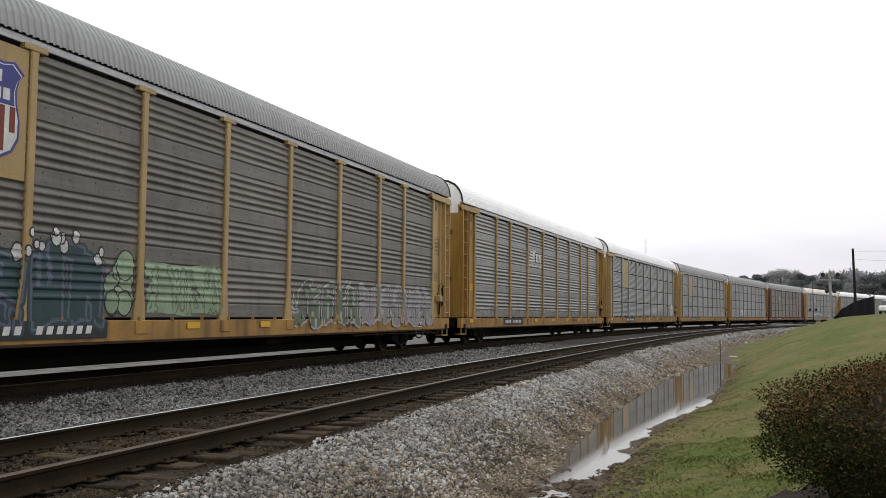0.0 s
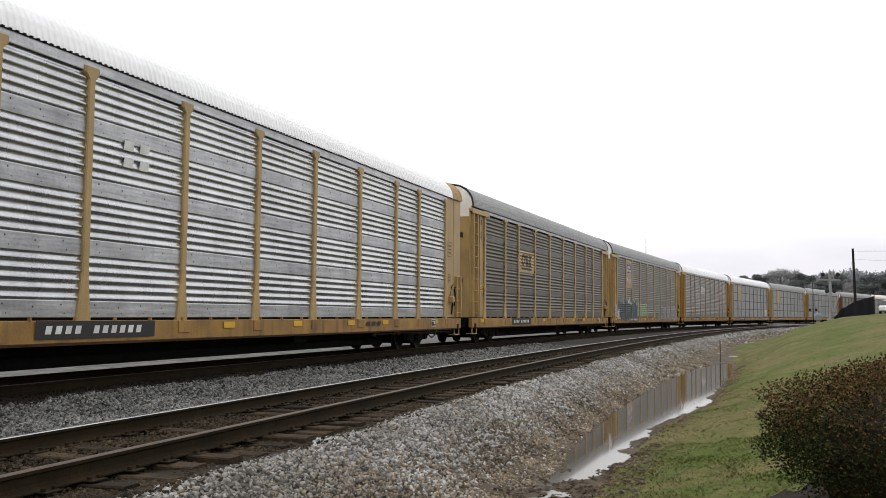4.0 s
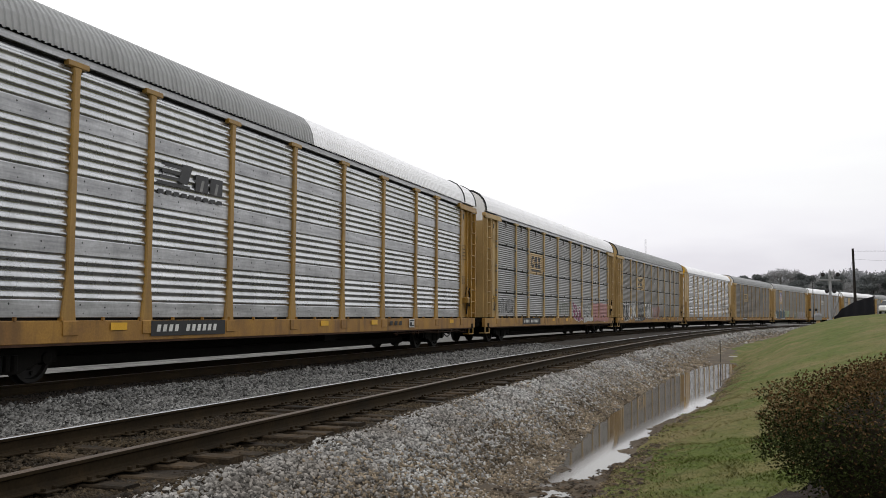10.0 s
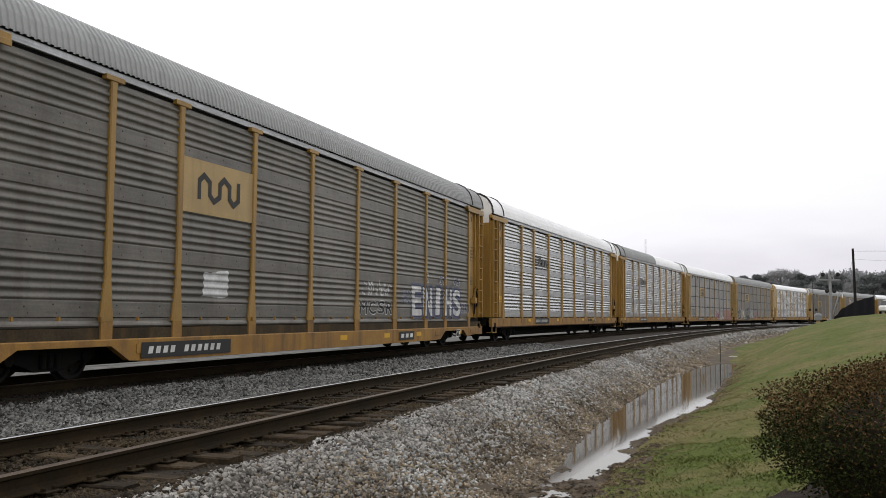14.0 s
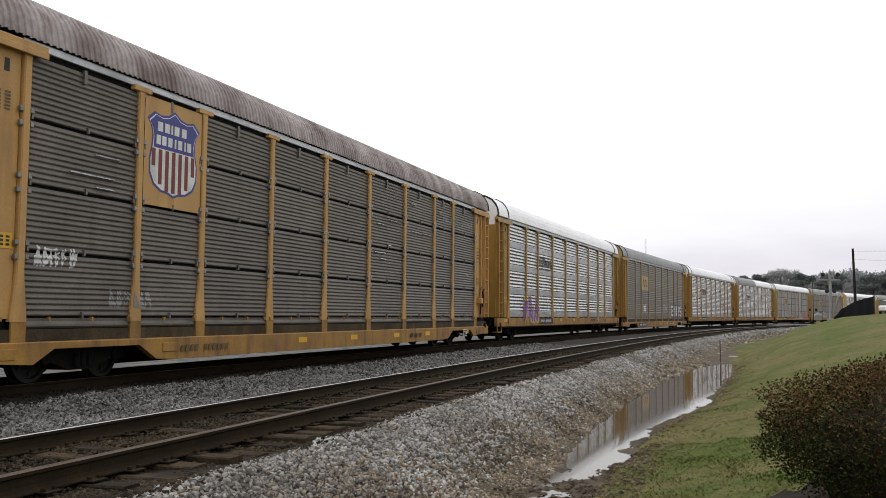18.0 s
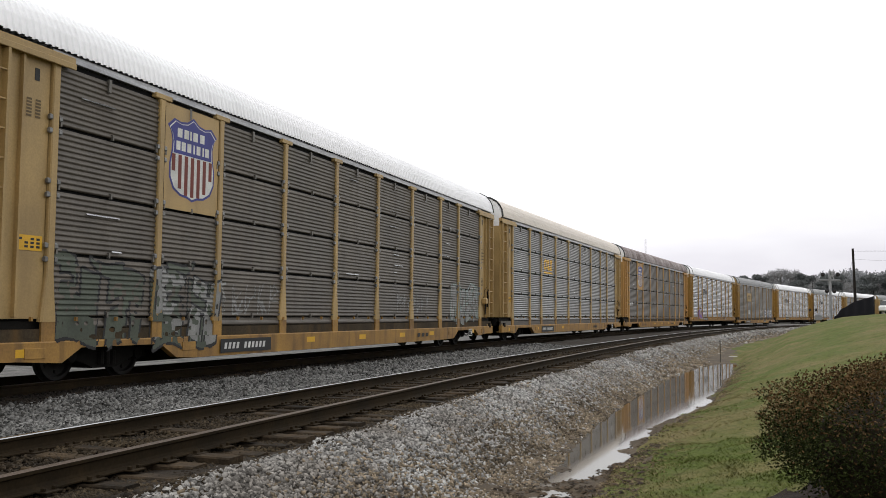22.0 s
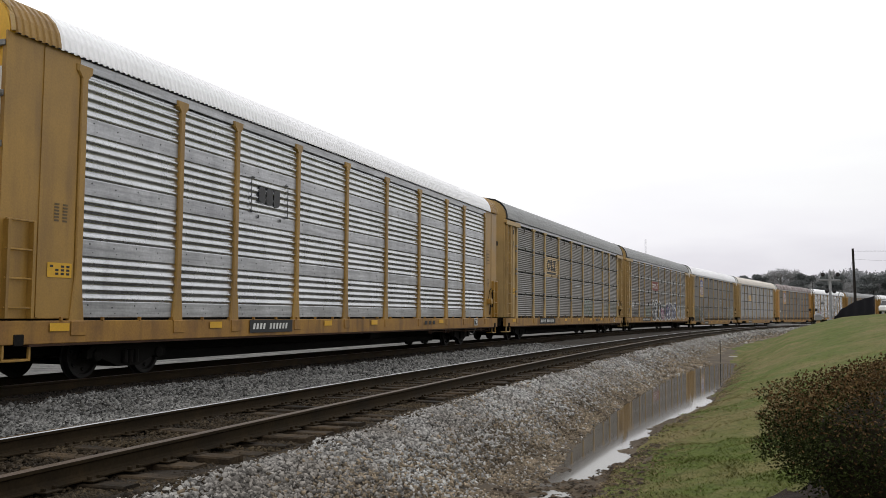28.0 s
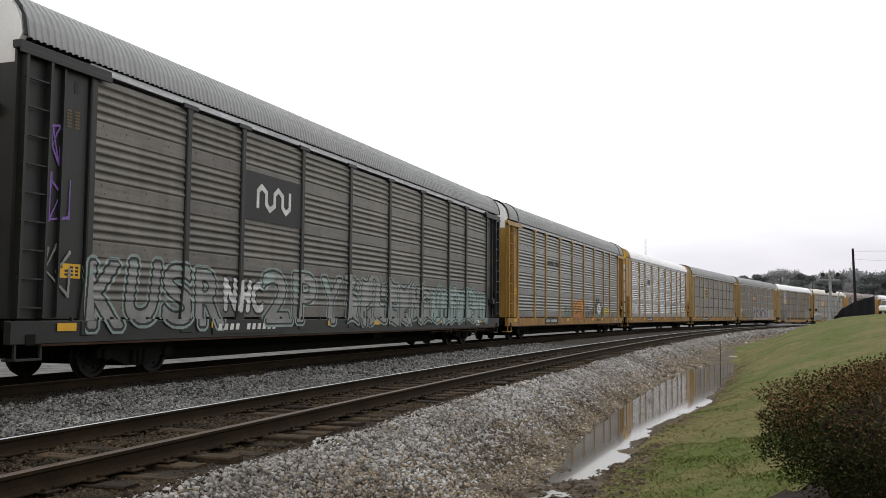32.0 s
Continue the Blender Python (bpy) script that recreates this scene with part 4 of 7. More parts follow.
def bars_mesh(w, h, rows, cols, ink, ground_mat=None, seed=1, slant=0.0, blank=()):
    """Illegible lettering as plain bars; flat on the xz plane, facing -y, lower corner at the origin."""
    r = random.Random(seed)
    b = Bm()
    if ground_mat:
        b.add([(0, 0, 0), (w, 0, 0), (w, 0, h), (0, 0, h)], [(0, 1, 2, 3)], 1)
    mx, mz = w * 0.05, h * 0.12
    rh = (h - 2 * mz) / rows
    for a in range(rows):
        x = mx
        for c in range(cols):
            cw = (w - 2 * mx) / cols
            if c not in blank and r.random() < 0.93:
                z0, z1 = mz + a * rh + rh * 0.2, mz + (a + 1) * rh - rh * 0.2
                o = slant * (z1 - z0)
                xa, xb = x + cw * 0.2, x + cw * 0.8
                b.add([(xa, -0.002, z0), (xb, -0.002, z0), (xb + o, -0.002, z1), (xa + o, -0.002, z1)], [(0, 1, 2, 3)], 0)
            x += cw
    return b.mesh("lettering", [ink, ground_mat or ink])


def outline_board(w, h):
    """A thin painted outline with a few lines of bars in it."""
    q = [([(0, 0), (w, 0), (w, 0.02), (0, 0.02)], 0, 0), ([(0, h - 0.02), (w, h - 0.02), (w, h), (0, h)], 0, 0), ([(0, 0.02), (0.02, 0.02), (0.02, h - 0.02), (0, h - 0.02)], 0, 0), ([(w - 0.02, 0.02), (w, 0.02), (w, h - 0.02), (w - 0.02, h - 0.02)], 0, 0)]
    q += [([(w * 0.2, h * z), (w * 0.8, h * z), (w * 0.8, h * z + 0.05), (w * 0.2, h * z + 0.05)], 0, 0) for z in (0.22, 0.45, 0.68)]
    return flat_shape(q, [GREYINK])


def flat_shape(polys, mats):
    """Flat painted shapes: (points, material index, how far proud)."""
    b = Bm()
    for pts, k, lift in polys:
        b.add([(x, -lift, z) for x, z in pts], [tuple(range(len(pts)))], k)
    return b.mesh("emblem", mats)


def shield_emblem(w, h, board):
    """Painted board with a shield: blue top over red and white stripes."""
    sw, sh = w * 0.84, h * 0.76
    cx, z0 = w / 2, h * 0.12
    half = [(0, 0.0), (0.1, 0.035), (0.24, 0.05), (0.38, 0.12), (0.455, 0.25), (0.46, 0.42), (0.42, 0.58), (0.41, 0.70), (0.44, 0.80), (0.5, 0.87), (0.38, 0.965), (0.25, 0.94), (0.12, 0.96), (0, 1.03)]
    edge = lambda z: float(np.interp(z, [q[1] for q in half[:10]], [q[0] for q in half[:10]]))

    def outline(g):
        full = half + [(-x, z) for x, z in reversed(half[1:-1])]
        return [(cx + x * sw * g, z0 + sh * (0.5 + (z - 0.5) * g)) for x, z in full]
    polys = [([(0.03, 0), (w - 0.03, 0), (w - 0.03, h), (0.03, h)], 0, 0.0), (outline(1.06), 2, 0.003), (outline(1.0), 1, 0.006)]
    zc = 0.555
    top = [(x, z) for x, z in half if z > zc]
    top = [(edge(zc) * 0.97, zc)] + [(x * 0.97, z - 0.01) for x, z in top] + [(-x * 0.97, z - 0.01) for x, z in reversed(top[:-1])] + [(-edge(zc) * 0.97, zc)]
    polys.append(([(cx + x * sw, z0 + z * sh) for x, z in top], 2, 0.009))
    for k in range(7):
        xa = -0.44 + k * 0.132
        lo = 0.03 + 0.42 * abs((xa + 0.036) / 0.45) ** 3.2
        polys.append(([(cx + x * sw, z0 + z * sh) for x, z in ((xa, lo), (xa + 0.072, lo), (xa + 0.072, zc - 0.012), (xa, zc - 0.012))], 3, 0.009))
    for zz, xs in ((0.765, (-0.34, -0.20, -0.075, -0.01, 0.14)), (0.60, (-0.36, -0.25, -0.13, 0.0, 0.07, 0.2, 0.26))):
        for k, x0 in enumerate(xs):
            x1 = x0 + (0.10 if len(xs) == 5 and k != 2 else 0.085 if len(xs) == 7 and k not in (3, 5) else 0.035)
            polys.append(([(cx + x * sw, z0 + z * sh) for x, z in ((x0, zz), (x1, zz), (x1, zz + 0.115), (x0, zz + 0.115))], 1, 0.012))
    return flat_shape(polys, [board, MARKWHITE, MARKBLUE, MARKRED])


def block_emblem(w, h, board, ink, bar=True, n=3):
    """A plain board with three bold rounded blocks over a bar."""
    polys = []
    if board:
        polys.append(([(0.06, 0.03), (w - 0.06, 0.03), (w - 0.06, h - 0.03), (0.06, h - 0.03)], 0, 0.0))
    z0, z1 = h * (0.36 if bar else 0.28), h * 0.80
    bw = w * 0.62 / n
    for k in range(n):
        x0, x1 = w * 0.19 + k * bw, w * 0.19 + (k + 0.86) * bw
        c = bw * 0.16
        e = (0.05, 0.0, -0.05)[k % 3] * h
        polys.append(([(x0 + c, z0 + e), (x1 - c, z0), (x1, z0 + c), (x1, z1 - c - e), (x1 - c, z1), (x0 + c, z1), (x0, z1 - c), (x0, z0 + c)], 1, 0.004))
    if bar:
        polys.append(([(w * 0.19, h * 0.14), (w * 0.81, h * 0.14), (w * 0.81, h * 0.25), (w * 0.19, h * 0.25)], 1, 0.004))
    return flat_shape(polys, [board or ink, ink, board or GALV_GREY])


def horse_emblem(w, h, ink, ink2):
    """Slanting speed bars beside a block, over a thin line of bars."""
    polys = []
    for k in range(4):
        z0 = h * (0.42 + 0.14 * k)
        polys.append(([(w * 0.02 + k * w * 0.03, z0), (w * (0.46 - 0.03 * k), z0), (w * (0.46 - 0.03 * k), z0 + h * 0.075), (w * 0.02 + k * w * 0.03, z0 + h * 0.075)], 0, 0.004))
    polys.append(([(w * 0.3, h * 0.55), (w * 0.42, h * 0.5), (w * 0.5, h * 0.98), (w * 0.36, h * 0.98)], 0, 0.006))
    for k in range(2):
        x0 = w * (0.54 + 0.22 * k)
        polys.append(([(x0, h * 0.42), (x0 + w * 0.19, h * 0.42), (x0 + w * 0.19, h * 0.82), (x0, h * 0.82)], 0, 0.004))
        polys.append(([(x0 + w * 0.06, h * 0.42), (x0 + w * 0.10, h * 0.42), (x0 + w * 0.13, h * 0.7), (x0 + w * 0.09, h * 0.7)], 1, 0.007))
    for k in range(9):
        polys.append(([(w * (0.03 + 0.105 * k), h * 0.2), (w * (0.105 + 0.105 * k), h * 0.2), (w * (0.105 + 0.105 * k), h * 0.3), (w * (0.03 + 0.105 * k), h * 0.3)], 0, 0.004))
    return flat_shape(polys, [ink, ink2])


def worm_emblem(w, h, board, ink):
    """One thick continuous ribbon of rounded strokes on a board."""
    polys = []
    if board:
        polys.append(([(0, 0), (w, 0), (w, h), (0, h)], 0, 0.0))
    t = h * 0.11
    pts = [(0.22, 0.30), (0.22, 0.62), (0.28, 0.73), (0.36, 0.62), (0.36, 0.38), (0.42, 0.27), (0.50, 0.38), (0.50, 0.62), (0.56, 0.73), (0.64, 0.62), (0.64, 0.38), (0.70, 0.27), (0.77, 0.38), (0.77, 0.70)]
    P = [Vector((x * w, z * h)) for x, z in pts]
    for a in range(len(P) - 1):
        d = (P[a + 1] - P[a]).normalized()
        n = Vector((-d.y, d.x)) * t / 2
        e = d * t * 0.3
        q = [P[a] - e - n, P[a + 1] + e - n, P[a + 1] + e + n, P[a] - e + n]
        polys.append(([tuple(v) for v in q], 1, 0.004 + 0.0006 * a))
    return flat_shape(polys, [board or ink, ink])


def wheel_emblem(w, h):
    """Red board with pale bars and a pale open ring."""
    polys = [([(0, 0), (w, 0), (w, h), (0, h)], 0, 0.0)]
    for k in range(7):
        polys.append(([(w * (0.06 + 0.075 * k), h * 0.58), (w * (0.115 + 0.075 * k), h * 0.58), (w * (0.115 + 0.075 * k), h * 0.74), (w * (0.06 + 0.075 * k), h * 0.74)], 1, 0.004))
    for z in (0.26, 0.4):
        polys.append(([(w * 0.06, h * z), (w * 0.7, h * z), (w * 0.7, h * (z + 0.06)), (w * 0.06, h * (z + 0.06))], 1, 0.004))
    for k in range(10):
        a0, a1 = -0.4 + k * 0.5, -0.4 + (k + 1) * 0.5
        q = [(w * 0.8 + r * h * math.cos(a), h * 0.55 + r * h * math.sin(a)) for r, a in ((0.2, a0), (0.3, a0), (0.3, a1), (0.2, a1))]
        polys.append((q, 1, 0.004))
    return flat_shape(polys, [MARKRED, MARKWHITE])


def text_mesh(body, size):
    cu = bpy.data.curves.new("words", "FONT")
    cu.body, cu.size, cu.align_x = body, size, "CENTER"
    ob = new("words", cu)
    me = bpy.data.meshes.new_from_object(ob.evaluated_get(bpy.context.evaluated_depsgraph_get()))
    bpy.data.objects.remove(ob)
    bpy.data.curves.remove(cu)
    me.materials.clear()
    me.materials.append(MARKBLACK)
    return me


PAINT = {}


def paint(name, c):
    if name not in PAINT:
        PAINT[name] = mat("sprayed_" + name + "_paint", c, 0.6, 0, 0.25, 2.5, 25, 0.02, streak=0.2)
    return PAINT[name]


def pcol(k):
    return paint(k, {"white": (0.62, 0.62, 0.62), "silver": (0.27, 0.27, 0.262), "black": (0.018, 0.018, 0.02), "ash": (0.42, 0.42, 0.41), "teal": (0.024, 0.058, 0.068), "pale_green": (0.27, 0.36, 0.24), "mint": (0.27, 0.34, 0.32),
                     "pink": (0.37, 0.175, 0.165), "purple": (0.22, 0.11, 0.42), "orange": (0.55, 0.22, 0.03), "yellow": (0.6, 0.48, 0.04), "navy": (0.03, 0.034, 0.10), "slate": (0.10, 0.115, 0.17), "lilac": (0.42, 0.38, 0.46), "moss": (0.085, 0.10, 0.075), "magenta": (0.21, 0.03, 0.10), "sage": (0.14, 0.17, 0.12)}[k])


LOWSILL = {"now": False}


def side_y(banded, x, z):
    """Outer surface of the near side at x, z (arrays)."""
    d = np.interp(z, *((TIER_Z, TIER_D), (BAND_Z, BAND_D), (SEAM_Z, SEAM_D))[int(banded)])
    y = FACE + d
    if LOWSILL["now"]:
        y = np.where(z < ZB, FACE + 0.031, y)
        y = np.where(z < 0.725, FACE + 0.088, y)
    else:
        y = np.where(z < 1.06, FACE + 0.107, y)
        y = np.where((z >= 1.06) & (z < ZB), FACE + 0.03, y)
    for p in POSTS:
        w = np.interp(z, [1.03, 1.75], [0.17, 0.085])
        y = np.where((np.abs(x - p) < w) & (z > 1.03), FACE + 0.072, y)
    y = np.where((np.abs(x) > 12.0) & (z > 1.06), FACE + 0.008, y)
    return y


def glyph(r):
    """An abstract angular sign in a unit box: a stem and two or three bent strokes."""
    j = lambda a: a + r.uniform(-0.07, 0.07)
    x0 = r.choice((0.08, 0.12, 0.45))
    out = [[(j(x0), 0.02), (j(x0 + 0.02), j(0.5)), (j(x0 + r.uniform(-0.05, 0.12)), r.uniform(0.86, 1.0))]]
    for k in range(r.choice((2, 2, 3))):
        a, b, c = r.sample(((0.1, 0.95), (0.5, 0.98), (0.9, 0.85), (0.85, 0.5), (0.5, 0.52), (0.12, 0.5), (0.92, 0.06), (0.5, 0.08), (0.15, 0.05)), 3)
        run = [(j(q[0]), j(q[1])) for q in (a, b, c)]
        mid = ((run[0][0] + run[1][0]) / 2 + r.uniform(-0.08, 0.08), (run[0][1] + run[1][1]) / 2 + r.uniform(-0.06, 0.1))
        out.append([r.choice(out[0]), run[0], mid, run[1], run[2]] if k % 2 else [r.choice(out[0]), run[1], run[2]])
    return out


def graffiti_mesh(banded, x0, x1, z0, z1, fill, line, seed, style="piece", fade=0.0, halo=None, lift=0.004):
    """Sprayed shapes laid on the corrugated side: fat abstract strokes with an outline."""
    r = random.Random(seed)
    w, h = x1 - x0, z1 - z0
    xs = np.arange(x0, x1 + 0.01, 0.01)
    zz = [q for q in ((TIER_Z, BAND_Z, SEAM_Z)[int(banded)]) if z0 < q < z1]
    zz = np.unique(np.round(np.concatenate([np.arange(z0, z1 + 0.014, 0.014), zz]), 3))
    xc, zc = (xs[:-1] + xs[1:]) / 2, (zz[:-1] + zz[1:]) / 2
    X, Z = np.meshgrid(xc, zc)
    cell = np.full(X.shape, -1)
    owner = np.zeros(X.shape, int)
    n = max(1, int(round(w / (h * (0.6 if style == "tag" else 0.72)))))
    lw = w / n
    wob = 0.02 * vnoise(X, Z, 3.0, seed % 50 + 60)
    ra, ow, hw = {"outline": (0.09 * h, 0.05, 0.05), "tag": (0.017, 0.0, 0.0), "block": (0.04 * h, 0.03, 0.0)}.get(style, (0.075 * h, 0.085 if halo else 0.055, 0.05))
    if style == "block":
        edge = np.minimum(np.minimum(X - x0, x1 - X), np.minimum(Z - z0, z1 - Z)) + 0.14 * vnoise(X, Z, 2.2, seed % 40)
        cell = np.where(edge > 0.04, 0, -1)
        owner = np.clip(((X - x0) / lw).astype(int), 0, n - 1)
    if style == "disc":
        e = np.hypot((X - (x0 + x1) / 2) / (w / 2), (Z - (z0 + z1) / 2) / (h / 2))
        cell = np.where(e < 0.25, 1, np.where(e < 1, 0, -1))
        n = 0
    if style == "bubbles":
        # overlapping outlined blobs
        for k in range(int(w * h * 7) + 4):
            rad = h * r.uniform(0.1, 0.24)
            ax, az = r.uniform(x0 + rad, x1 - rad), z0 + rad + (h - 2 * rad) * r.random() ** 1.5
            e = np.hypot(X - ax, (Z - az) * r.uniform(0.7, 1.0))
            cell = np.where(e < rad - 0.025, 0, np.where(e < rad, 1, cell))
            owner = np.where(e < rad, k, owner)
        n = 0
    if style.startswith(("word:", "shade:", "slab")):
        # fat letters, outlined, with a soft halo
        step = 0.01
        core = slab_mask(w, h, step, r) if style == "slab" else word_mask(style.split(":")[1], w, h, step, r)
        fat = core if style == "slab" else grow(core, 1 if h < 0.7 else 4)
        lined = grow(fat, 2 if h < 0.7 else 5)
        shade = grow(lined, 5) if halo else lined
        if style.startswith("shade:"):
            # block shadow towards the front
            for k in range(1, 16):
                shade[:, k:] |= fat[:, :-k]
                shade[:-k // 2 or None, k:] |= fat[k // 2 + k % 2:, :-k]
            shade = grow(shade, 2)
        grid = np.where(fat, 0, np.where(lined, 1, np.where(shade, 2, -1)))
        zi = np.clip(((Z - z0) / step).astype(int), 0, grid.shape[0] - 1)
        xi = np.clip(((X - x0) / step).astype(int), 0, grid.shape[1] - 1)
        cell = grid[zi, xi]
        if h >= 0.7 and style.startswith("word:"):
            # a second tone fades up the letters
            cell = np.where((cell == 0) & (vnoise(X, Z, 2.2, seed % 37) + 0.9 * ((Z - z0) / h - 0.62) > 0.16), 2, cell) if halo else cell
        n = 0
    for k in range(n):
        dist = np.full(X.shape, 9.0)
        gh, gb = h * r.uniform(0.72, 0.9), h * r.uniform(0.05, 0.1)
        for P in glyph(r):
            P = [(x0 + (k + 0.06 + 0.9 * px) * lw + 0.06 * (pz - 0.5) * lw, z0 + gb + pz * gh) for px, pz in P]
            for (ax, az), (bx, bz) in zip(P[:-1], P[1:]):
                ux, uz = bx - ax, bz - az
                t = np.clip(((X - ax) * ux + (Z - az) * uz) / (ux * ux + uz * uz + 1e-9), 0, 1)
                # strokes swell and taper
                dist = np.minimum(dist, np.hypot(X - ax - t * ux, Z - az - t * uz) * (1.25 - 0.45 * t))
        dist = dist + wob
        if style == "block":
            cell = np.where((dist < ra + ow) & (dist > ra) & (cell >= 0), 1, cell)
            continue
        if halo:
            soft = (cell < 0) & (dist < ra + ow + hw)
            cell, owner = np.where(soft, 2, cell), np.where(soft, k, owner)
        owner = np.where(dist < ra + ow, k, owner)
        cell = np.where(dist < ra, 0, np.where(dist < ra + ow, 1, cell))
    if fade:
        cell = np.where(vnoise(X, Z, 9.0, seed % 30) * 0.8 + 0.3 * vnoise(X, Z, 1.2, seed % 31) + 0.5 < fade, -1, cell)
    return laid(banded, xs, zz, cell, [pcol(fill), pcol(line), pcol(halo or line)], "graffiti", lift)


def word_mask(body, w, h, step, r):
    """Cells covered by bold letters that fill a box, each letter a little tilted."""
    nx, nz = int(w / step) + 1, int(h / step) + 1
    gx, gz_ = np.meshgrid((np.arange(nx) + 0.5) * step, (np.arange(nz) + 0.5) * step)
    m = np.zeros((nz, nx), bool)
    lw = w / len(body)
    for k, ch in enumerate(body):
        if ch == " ":
            continue
        me = text_mesh(ch, 1.0)
        P = np.array([v.co[:2] for v in me.vertices])
        lo, hi = P.min(0), P.max(0)
        P = (P - lo) / np.maximum(hi - lo, 1e-6)
        narrow = 0.45 if ch in "1I" else 1.0
        P = np.stack([(k + 0.5 + (P[:, 0] - 0.5) * 0.78 * narrow) * lw + (P[:, 1] - 0.5) * lw * r.uniform(-0.08, 0.16), (0.13 + r.uniform(-0.04, 0.04) + P[:, 1] * 0.74) * h], -1)
        me.calc_loop_triangles()
        for t in me.loop_triangles:
            a, b, c = P[list(t.vertices)]
            d = (b[1] - c[1]) * (a[0] - c[0]) + (c[0] - b[0]) * (a[1] - c[1])
            if abs(d) < 1e-12:
                continue
            l1 = ((b[1] - c[1]) * (gx - c[0]) + (c[0] - b[0]) * (gz_ - c[1])) / d
            l2 = ((c[1] - a[1]) * (gx - c[0]) + (a[0] - c[0]) * (gz_ - c[1])) / d
            m |= (l1 >= 0) & (l2 >= 0) & (l1 + l2 <= 1)
        bpy.data.meshes.remove(me)
    return m


def slab_mask(w, h, step, r):
    """Cells covered by fat leaning blocks with slots and spikes; no letters."""
    nx, nz = int(w / step) + 1, int(h / step) + 1
    gx, gz_ = np.meshgrid((np.arange(nx) + 0.5) * step, (np.arange(nz) + 0.5) * step)
    m = np.zeros((nz, nx), bool)
    n = max(1, int(round(w / (h * 0.62))))
    lw = w / n
    for k in range(n):
        lean = r.uniform(-0.12, 0.25)
        u = (gx - k * lw) / lw - lean * (gz_ / h - 0.5)
        v = gz_ / h + 0.05 * np.sin(5 * u + r.uniform(0, 6))
        lo, hi = r.uniform(0.06, 0.16), r.uniform(0.74, 0.92)
        part = (u > 0.08 + 0.08 * v) & (u < 0.94 - 0.10 * (1 - v)) & (v > lo) & (v < hi)
        for q in range(r.choice((2, 2, 3))):
            side = r.choice("tbls")
            c, t = r.uniform(0.32, 0.68), r.uniform(0.045, 0.08)
            if side == "t":
                part &= ~((np.abs(u - c) < t) & (v > r.uniform(0.45, 0.65)))
            elif side == "b":
                part &= ~((np.abs(u - c) < t) & (v < r.uniform(0.32, 0.5)))
            elif side == "l":
                part &= ~((np.abs(v - c) < t * 0.9) & (u < r.uniform(0.4, 0.6)))
            else:
                part &= ~((np.abs(v - c) < t * 0.9) & (u > r.uniform(0.42, 0.6)))
        if r.random() < 0.7:
            d = r.choice((-1, 1))
            e = (u - 0.5) * d
            part |= (np.abs(v - (hi - 0.05) - 0.25 * e) < 0.10 * (0.95 - e)) & (e > 0.1) & (e < 0.8)
        m |= part
    return m


def grow(m, n):
    """A mask widened by n cells all round."""
    out = m.copy()
    for i in range(-n, n + 1):
        for j in range(-n, n + 1):
            if i * i + j * j <= n * n + 1:
                out[max(0, i):m.shape[0] + min(0, i), max(0, j):m.shape[1] + min(0, j)] |= m[max(0, -i):m.shape[0] + min(0, -i), max(0, -j):m.shape[1] + min(0, -j)]
    return out


def laid(banded, xs, zz, cell, mats, name, lift=0.004):
    """Paint on the corrugated side: one strip for each run of cells of a colour."""
    X = np.repeat(((xs[:-1] + xs[1:]) / 2)[None], len(zz) - 1, 0)
    Y0 = -side_y(banded, X, np.repeat(zz[:-1, None] + 1e-4, X.shape[1], 1)) - lift
    Y1 = -side_y(banded, X, np.repeat(zz[1:, None] - 1e-4, X.shape[1], 1)) - lift
    vs, fs, idx = [], [], []
    for a in range(len(zz) - 1):
        row = cell[a]
        cut = np.nonzero((np.diff(row) != 0) | (np.abs(np.diff(Y0[a])) > 1e-5))[0] + 1
        for c0, c1 in zip(np.concatenate([[0], cut]), np.concatenate([cut, [len(row)]])):
            if row[c0] < 0:
                continue
            ya, yb = float(Y0[a, c0]), float(Y1[a, c0])
            if abs(ya - yb) > 0.03:
                ya = yb = min(ya, yb)
            q = len(vs)
            vs += [(xs[c0], ya, zz[a]), (xs[c1], ya, zz[a]), (xs[c1], yb, zz[a + 1]), (xs[c0], yb, zz[a + 1])]
            fs.append((q, q + 1, q + 2, q + 3))
            idx.append(int(row[c0]))
    return mesh_of(name, vs, fs, mats, idx)


